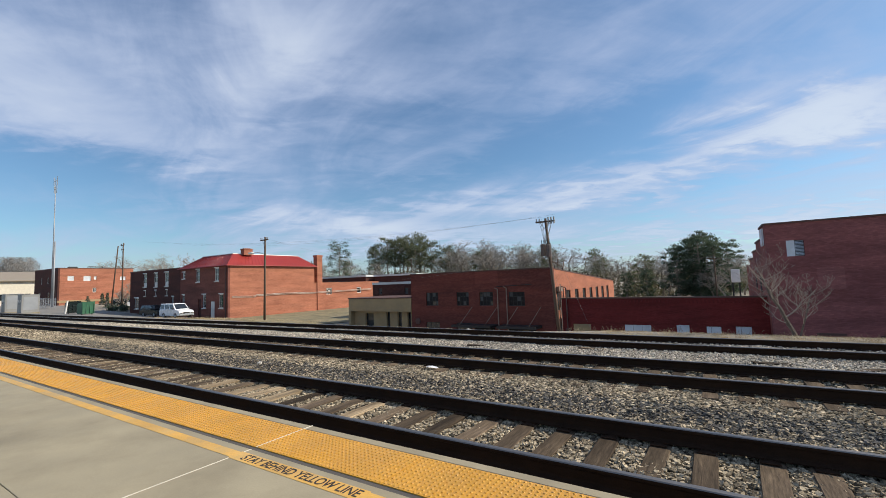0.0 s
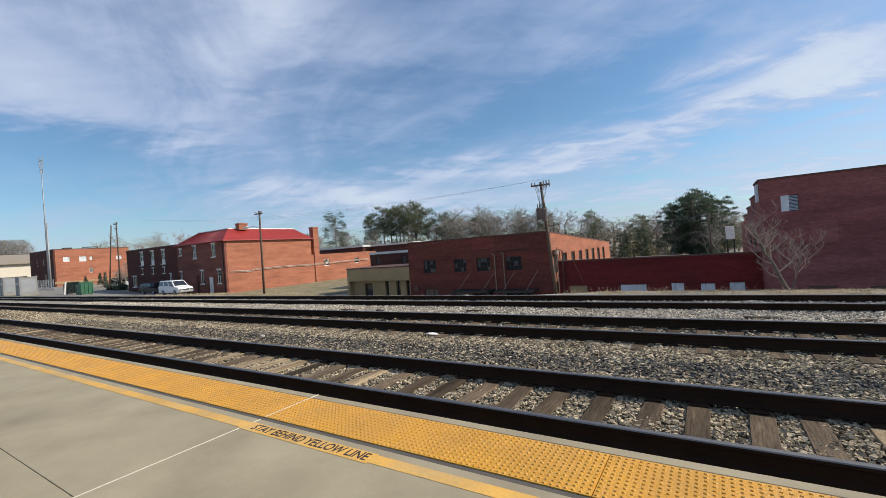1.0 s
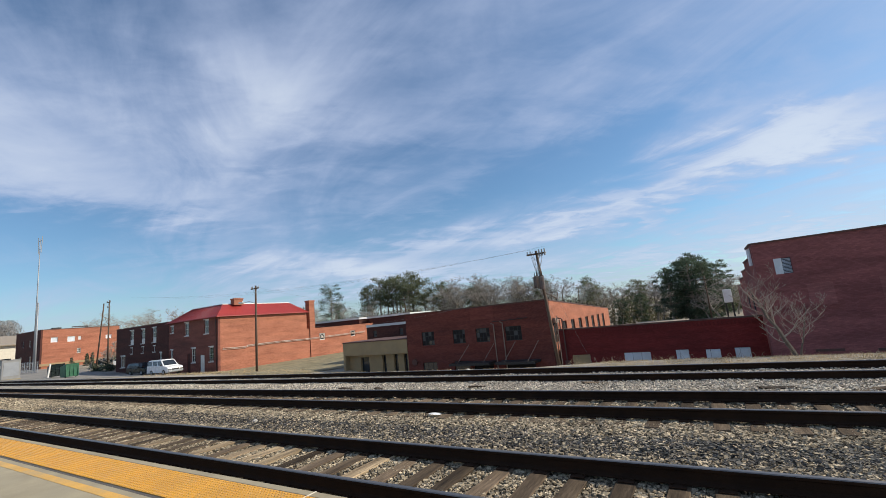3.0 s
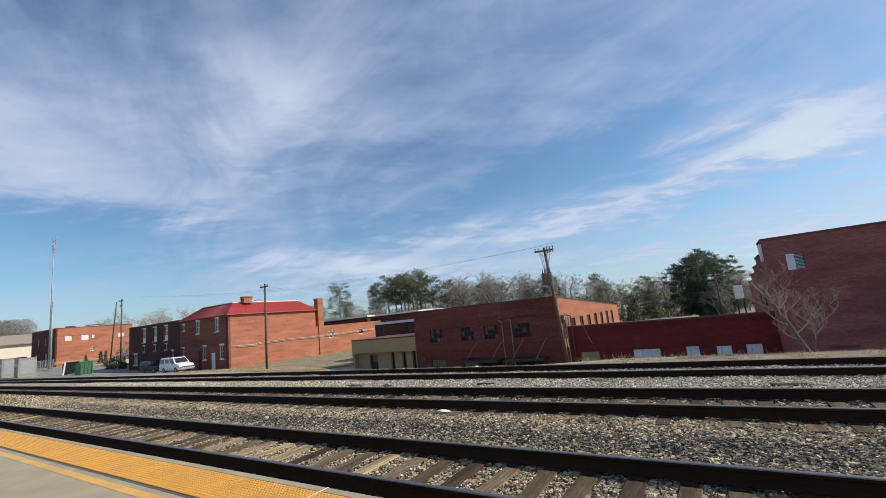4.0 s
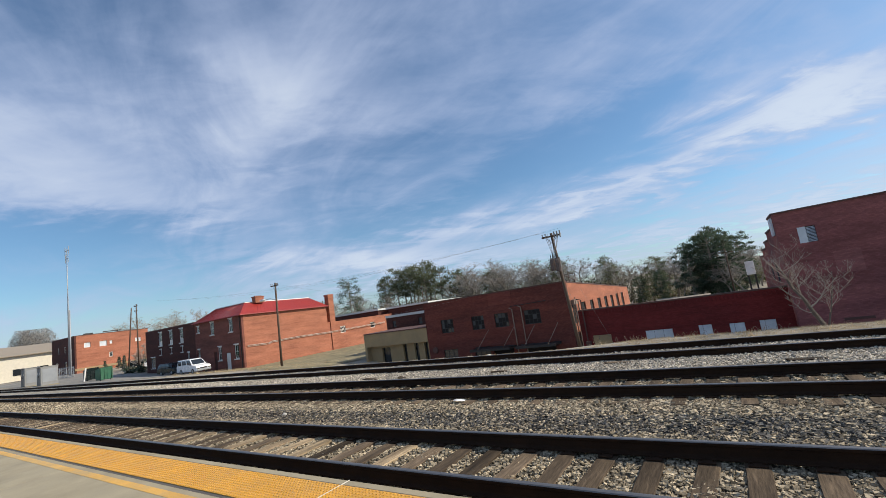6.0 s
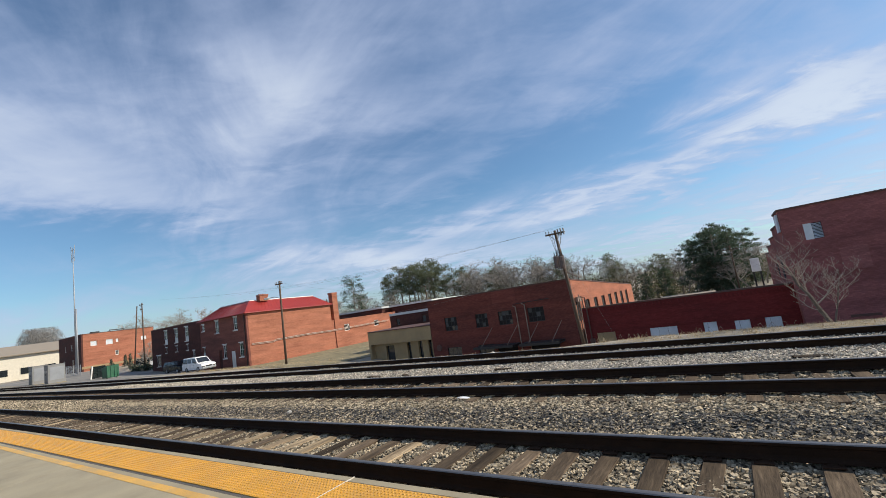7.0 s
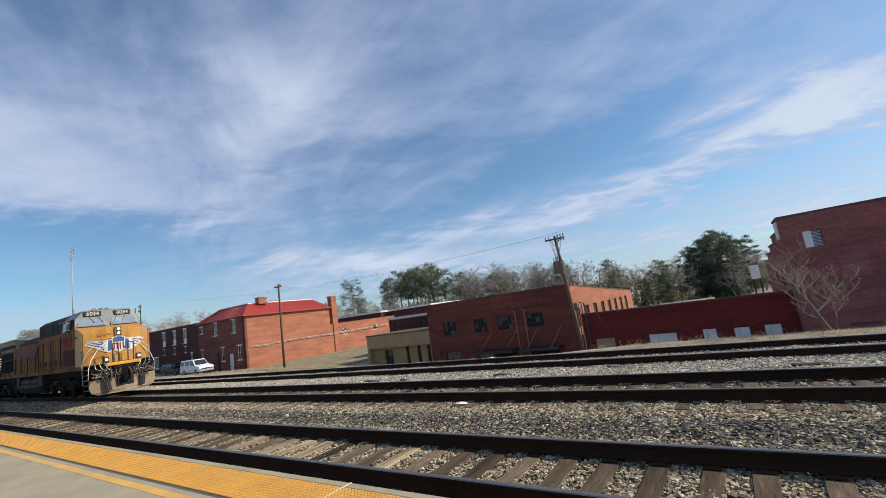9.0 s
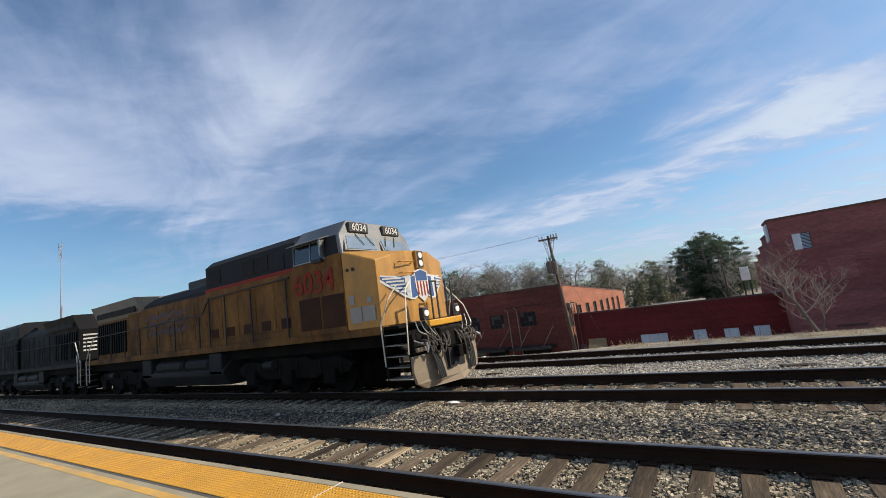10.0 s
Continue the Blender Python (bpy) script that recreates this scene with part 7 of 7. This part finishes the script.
def woods():
    rng = random.Random(21)
    bares = [bare_tree("bare_tree", "leafless grey winter tree in the wood edge", pose(-58 + 3 * i, 112, ground_height(-58, 112) - 0.2), 30 + i, 17, 1.05 + 0.1 * i, 4, 0.34, thick=2.0, lower=0.42) for i in range(4)]
    dense = [bare_tree("bare_tree", "fine-twigged leafless tree in the woods", pose(-44 + 3 * i, 108, ground_height(-44, 108) - 0.2), 60 + i, 16, 1.25, 4, 0.24, thick=1.9, lower=0.3) for i in range(3)]
    for b in bares + dense:
        b["group"] = "winter wood"
    for i in range(60):
        x = -86 + i * 1.62 + rng.uniform(-1.5, 1.5)
        y = rng.uniform(100, 132)
        want = 19.5 if x < -45 else 17.8 - (x + 45) * 0.12
        scaled(rng.choice(bares + dense), x, y, rng.uniform(0, 360), want / 17.0 * rng.uniform(0.84, 1.05))
    for i in range(16):
        scaled(rng.choice(bares + dense), -152 + i * 3.2, rng.uniform(118, 130), rng.uniform(0, 360), rng.uniform(0.95, 1.1) if i < 9 else rng.uniform(0.6, 0.75))
    for i in range(7):
        scaled(bares[i % 4], -226 + i * 9.5, 80 + rng.uniform(-4, 4), rng.uniform(0, 360), rng.uniform(1.15, 1.35))
    # pines with high, open, layered crowns
    pines = [leafy_tree("pine_tree", "tall dark green pine with an open crown", pose(-92 + 7 * i, 110, ground_height(-92, 110) - 0.2), 5 + i, 18.8, 9.4, 0.5, "pine", 40, 0.34, lambda u: 0.6 + 1.3 * u * (1 - u) if u < 0.8 else 1.15 - u * 0.8, 80) for i in range(3)]
    for x, y, k in ((-98.5, 113, 0.80), (-95.5, 108, 0.88), (-89.5, 111, 0.95), (-86.5, 114, 1.0), (-84, 107, 0.94), (-80.5, 113, 0.98), (-77, 106, 0.86), (-73.5, 110, 0.88), (-68, 112, 0.8), (-57, 112, 0.66), (-33, 106, 0.66), (-22, 110, 0.66), (-9.5, 104, 0.55)):
        scaled(rng.choice(pines), x, y, rng.uniform(0, 360), k)
    # full, dark evergreens
    oaks = [leafy_tree("evergreen_tree", "full dark evergreen tree, dense and rounded", pose(-113.5 + 115 * i, 108 - 18 * i, ground_height(-113 + 115 * i, 108 - 18 * i) - 0.2), 80 + i, 18.3 - 5.4 * i, 9.0 - 3.2 * i, 0.12, "evergreen", 78, 0.26, lambda u: 0.6 + 1.3 * u * (1 - u) + 0.2 * (1 - u), 95) for i in range(2)]
    for x, y, k in ((-2.2, 90, 0.88), (0.2, 93, 1.0), (3.9, 91, 0.9), (2.4, 96, 1.06), (6.2, 95, 0.82), (-8.5, 96, 0.55), (-13, 99, 0.5)):
        scaled(oaks[1], x, y, rng.uniform(0, 360), k)
    for src, x, y, turn, k in ((dense[1], 8.2, 90, 40, 0.62), (dense[2], 10.2, 88, 90, 0.6), (dense[0], 5.6, 86, 70, 0.62), (dense[1], 3.6, 88, 200, 0.6), (dense[2], -4.6, 92, 30, 0.6)):
        scaled(src, x, y, turn, k)
    # brush, ivy and saplings that fill the wood's foot
    for name, label, mat, count, tall, seed in (("brush", "tangled brown winter brush at the foot of the wood", "shrub", 42000, 9.0, 0.0), ("ivy", "olive-green ivy and young evergreens in the undergrowth", "ivy", 18000, 7.5, 9.0)):
        verts, faces = [], []
        while len(faces) < count:
            x, y = rng.uniform(-128, 22), rng.uniform(97, 128)
            patch = noise.noise((x * 0.14, y * 0.1, seed))
            if seed and patch < 0.05:
                continue
            z = ground_height(x, y) + rng.random() ** 1.15 * tall * (0.72 + 0.45 * patch) * (1.0 if x > -100 else 0.6) * (1.0 - 0.25 * smooth_step(-30, 10, x))
            p = Vector((x, y, z))
            e1 = Vector((rng.gauss(0, 0.5), rng.gauss(0, 0.5), rng.gauss(0, 0.8))).normalized() * rng.uniform(0.2, 0.6)
            e2 = Vector((rng.gauss(0, 1), rng.gauss(0, 1), rng.gauss(0, 1))).normalized() * rng.uniform(0.08, 0.28)
            n = len(verts)
            verts += [tuple(p - e1), tuple(p + e2), tuple(p + e1)]
            faces.append((n, n + 1, n + 2))
        tagged(new(name, raw_mesh(name, verts, faces, mat)), label, "undergrowth", kind="stuff")


MAT["ivy"] = leaf_material("ivy_leaf", (0.11, 0.125, 0.055), 0.4, vary=0.4, scale=0.3, grain=3, island=0.5)
# far wood: distance haze is mixed into this paler, greyer leaf colour
MAT["hill"] = leaf_material("hazy_winter_wood", (0.27, 0.25, 0.225), 0.3, vary=0.3, scale=0.02, grain=0.4, island=0.3)
MAT["evergreen"] = leaf_material("evergreen_leaf", (0.085, 0.115, 0.075), 0.45, vary=0.4, scale=0.3, grain=3, island=0.5)
woods()


def far_hill():
    """Wooded rise far to the west."""
    rng = random.Random(8)
    verts, faces = [], []
    for i in range(34000):
        x = rng.uniform(-800, -590)
        y = rng.uniform(140, 170)
        top = 50 * math.exp(-((x + 735) / 70) ** 2) + 4
        z = -2 + rng.random() ** 0.6 * top
        p = Vector((x, y, z))
        e1 = Vector((rng.gauss(0, 0.6), rng.gauss(0, 0.6), rng.gauss(0, 1))).normalized() * rng.uniform(0.8, 2.0)
        e2 = Vector((rng.gauss(0, 1), rng.gauss(0, 1), rng.gauss(0, 1))).normalized() * rng.uniform(0.3, 0.8)
        n = len(verts)
        verts += [tuple(p - e1), tuple(p + e2), tuple(p + e1)]
        faces.append((n, n + 1, n + 2))
    tagged(new("far_woods", raw_mesh("far_woods", verts, faces, "hill")), "distant brown wooded rise under the sky", "woods", kind="stuff")


far_hill()


def sapling(label, m, seed, stems):
    """A young bare tree: stems (lean east, lean north, length, radius) from one foot, with crooked side shoots that curve upwards."""
    rng = random.Random(seed)
    t = thing("sapling", label, "tree", m)
    wood, twigs = bmesh.new(), bmesh.new()

    def grow(p, d, length, r, level, lift):
        n = 7 if level == 0 else 5
        pts, rad = [p.copy()], [r]
        for k in range(n):
            d = (d + Vector((rng.gauss(0, 0.19), rng.gauss(0, 0.19), rng.gauss(lift, 0.1)))).normalized()
            p = p + d * (length / n)
            pts.append(p.copy()), rad.append(max(r * (1 - (k + 1) / n * 0.75), 0.0042))
        tube(wood if level == 0 else twigs, pts, rad, 6 if level == 0 else 4, cap=False)
        if level == 3:
            return
        kids = (8, 6, 3)[level]
        turn = rng.uniform(0, 6.28)
        for i in range(kids):
            k = (0.3 if level == 0 else 0.2) + (0.68 if level == 0 else 0.78) * (i + rng.random() * 0.8) / kids
            j = min(int(k * n), n - 1)
            q = pts[j].lerp(pts[j + 1], k * n - j)
            turn += 2.4 + rng.gauss(0, 0.4)
            side = Vector((math.cos(turn), 0.7 * math.sin(turn), rng.uniform(-0.05, 0.5)))
            grow(q, (side + d * 0.3).normalized(), length * rng.uniform(0.34, 0.62) * (1.2 - 0.6 * k), rad[j] * rng.uniform(0.42, 0.6), level + 1, 0.19)
    for ax, ay, length, r in stems:
        grow(Vector((0, 0, -0.1)), Vector((ax, ay, 1)).normalized(), length, r, 0, 0.03)
    part("trunk", wood, "bark_dark", t, "dark slender stems")
    part("crown", twigs, "twig_near", t, "crooked bare shoots")
    return t


MAT["bark_dark"] = material("dark_bark", (0.13, 0.10, 0.08), 0.9, vary=0.3, scale=8, bump=0.4)
sapling("bare pale-twigged sapling on the bank before the brick mill", pose(6.3, 14.1, -0.55), 11, [(-0.13, 0.0, 3.0, 0.075), (-0.6, 0.1, 2.4, 0.05), (0.05, -0.15, 2.0, 0.035)])
for i, (x, y, h) in enumerate(((-95.5, 33.2, 6.2), (-99.5, 34.5, 4.5), (-101, 41, 5.5))):
    bare_tree("bare_tree", "small brown-twigged tree beside the warehouse", pose(x, y, ground_height(x, y) - 0.1), 140 + i, h, 0.9, 4, 0.1, ("bark", "twig"), thick=1.6)
for i, (x, y, h) in enumerate(((-112, 35, 2.6), (-110, 38, 2.2), (-106, 30.5, 2.0), (-103.5, 33, 2.8), (-101, 36, 1.9), (-99, 39, 2.6))):
    leafy_tree("shrub", "small conical green shrub by the warehouse", pose(x, y, ground_height(x, y) - 0.1), 200 + i, h, 1.3, 0.05, "evergreen", 60, 0.1, lambda u: 1.05 - u)
for i, (x, y) in enumerate(((-89.5, 30.6), (-92.5, 30.0))):
    leafy_tree("bush", "low rounded dark green clipped bush", pose(x, y, ground_height(x, y) - 0.1), 220 + i, 0.95, 2.2, 0.05, "evergreen", 70, 0.12, lambda u: 0.4 + 2.2 * u * (1 - u))

# ---- bank: dry grass, wire coils, scraps ----


def dry_grass():
    rng = random.Random(4)
    verts, faces = [], []

    def tuft(x, y, n, h):
        z = ground_height(x, y) if y > 11.0 else bed_level(x, y)
        for q in range(n):
            a, l = rng.uniform(0, 2 * math.pi), h * rng.uniform(0.4, 1.2)
            dx, dy = math.cos(a), math.sin(a)
            bx, by = x + rng.gauss(0, 0.07), y + rng.gauss(0, 0.07)
            lean = rng.uniform(0.5, 2.2)
            k = len(verts)
            verts.extend([(bx - dy * 0.006, by + dx * 0.006, z - 0.02), (bx + dy * 0.006, by - dx * 0.006, z - 0.02), (bx + dx * l * lean, by + dy * l * lean, z + l)])
            faces.append((k, k + 1, k + 2))
    for i in range(3800):
        x = 14 - 34 * rng.random() ** 1.5
        tuft(x, rng.uniform(11.2, 13.3) if x > 0 else rng.uniform(10.9, 11.8), 14, 0.045 if x > -2 else 0.035)
    for x in (-19.0, -14.6, -14.2, -0.5, 0.9, 2.4, 4.2, 5.9, 7.6, 9.6):
        for q in range(5):
            tuft(x + rng.gauss(0, 0.2), 12.3 + rng.gauss(0, 0.3), 12, 0.22)
    for i in range(700):
        tuft(rng.uniform(-54, -26), rng.uniform(20, 30), 12, 0.25)
    tagged(new("dry_grass", raw_mesh("dry_grass", verts, faces, "straw")), "dry straw-coloured winter grass along the bank", "grass", kind="stuff")
    # green-brown verge at the side of the brick house
    bm = bmesh.new()
    gx2, gy2 = list(np.arange(-53.9, -30.0, 2.0)), list(np.arange(22, 60, 3.0))
    v2 = [[bm.verts.new((x, y, ground_height(x, y) + 0.04)) for y in gy2] for x in gx2]
    for i in range(len(gx2) - 1):
        for j in range(len(gy2) - 1):
            bm.faces.new((v2[i][j], v2[i + 1][j], v2[i + 1][j + 1], v2[i][j + 1]))
    single("verge", bm, "verge", "rough verge of olive grass beside the brick house", "grass", kind="structure")


MAT["verge"] = material("olive_verge", (0.19, 0.165, 0.09), 0.95, vary=0.3, scale=0.8, grain=12, bump=0.6, dirt=(0.28, 0.23, 0.14), dirt_amount=0.7, dirt_scale=0.4)
dry_grass()


def wire_coil():
    for x0, x1, y in ((-0.3, 0.8, 13.9), (2.5, 3.5, 13.8), (4.3, 5.4, 13.8)):
        bm = bmesh.new()
        n = int((x1 - x0) * 46)
        tube(bm, [(x0 + (x1 - x0) * k / n, y + 0.15 * math.cos(k * 0.42), -0.36 + 0.15 * math.sin(k * 0.42)) for k in range(n)], 0.005, 4, cap=False)
        single("wire_coil", bm, "coping_pale", "loose coil of rusty fence wire on the bank", "wire", group="wire coils")


wire_coil()


def leaning_post():
    bm = bmesh.new()
    tube(bm, [(9.12, 13.5, -0.6), (8.68, 13.5, 0.5)], 0.045, 10)
    p = thing("leaning_post", "white leaning marker post with a dark cap", "post")
    part("post", bm, "white", p)
    bm = bmesh.new()
    tube(bm, [(8.684, 13.5, 0.49), (8.65, 13.5, 0.60)], [0.05, 0.035], 10)
    part("cap", bm, "black", p)


leaning_post()


def litter():
    rng = random.Random(6)
    bm = bmesh.new()
    vs = [bm.verts.new((-1.55 + 0.19 * math.cos(a) * rng.uniform(0.7, 1.1), 4.02 + 0.09 * math.sin(a), -0.17 + rng.uniform(-0.01, 0.03))) for a in (k * math.pi / 5 for k in range(10))]
    bm.faces.new(vs)
    bmesh.ops.solidify(bm, geom=list(bm.faces), thickness=0.012)
    single("litter", bm, "litter", "crumpled white paper scrap on the ballast", "litter")
    for x, y, s, mat, lab in ((-6.2, 2.72, 0.07, "stone_white", "pale stone lying on the ballast"), (-4.9, 10.6, 0.1, "stone_white", "pale rock beside the far rail"), (-4.4, 10.8, 0.13, "stone_white", "pale rock beside the far rail"), (-9.5, 10.5, 0.08, "stone_white", "pale rock beside the far rail")):
        bm = bmesh.new()
        bmesh.ops.create_icosphere(bm, subdivisions=1, radius=s)
        for v in bm.verts:
            v.co = Vector((v.co.x * rng.uniform(0.8, 1.3) + x, v.co.y * rng.uniform(0.7, 1.1) + y, v.co.z * 0.6 - 0.17))
        single("rock", bm, mat, lab, "rock")
    for i in range(9):
        x, y = rng.uniform(-9, 9), rng.uniform(6.4, 8.0)
        bm = bmesh.new()
        box(bm, -0.35, 0.35, -0.07, 0.07, -0.06, 0.04)
        for v in bm.verts:
            v.co += Vector((rng.uniform(-0.06, 0.06), rng.uniform(-0.03, 0.03), rng.uniform(-0.02, 0.02)))
        ob = single("tie_scrap", bm, "tie", "broken scrap of dark old tie in the gravel", "scrap", group="tie scraps")
        ob.matrix_basis = pose(x, y, -0.19, 0, rng.uniform(-4, 4), rng.uniform(-40, 40))
    bm = bmesh.new()
    box(bm, 7.0, 7.25, 7.6, 7.66, -0.22, -0.14)
    single("litter", bm, "green_plastic", "flattened green plastic bottle in gravel", "litter", bevel=0.02)


MAT["stone_white"] = material("pale_rock", (0.55, 0.52, 0.46), 0.85, vary=0.2, scale=8, grain=40)
MAT["green_plastic"] = material("green_plastic", (0.08, 0.45, 0.2), 0.3, vary=0.05, bump=0)
litter()


# ---- what moves: the train rolls in along the middle track ----
RUN = [(0.0, -219.0), (5.0, -110.5), (7.0, -67.2), (7.5, -56.7), (8.0, -46.2), (8.5, -35.6), (9.0, -24.7), (9.5, -13.4), (10.0, -3.15)]
TRACK_Y = T2 + GAUGE / 2


def run_at(t):
    for (a, p), (b, q) in zip(RUN, RUN[1:]):
        if t <= b:
            return p + (q - p) * (t - a) / (b - a)
    return RUN[-1][1]


def motions():
    walk(loco, [(t, pose(x, TRACK_Y, 0)) for t, x in RUN])
    walk(helper, [(t, pose(x - 39.6, TRACK_Y, 0, 0, 0, 180)) for t, x in RUN])
    times = [0.0] + [7.0 + k / 30 for k in range(91)]
    for sets, sign in ((loco_sets, 1), (helper_sets, -1)):
        for w, x in sets:
            walk(w, [(t, pose(x, 0, 0.53, 0, sign * math.degrees((run_at(max(t, 7.0)) - run_at(7.0)) / 0.53), 0)) for t in times])


motions()
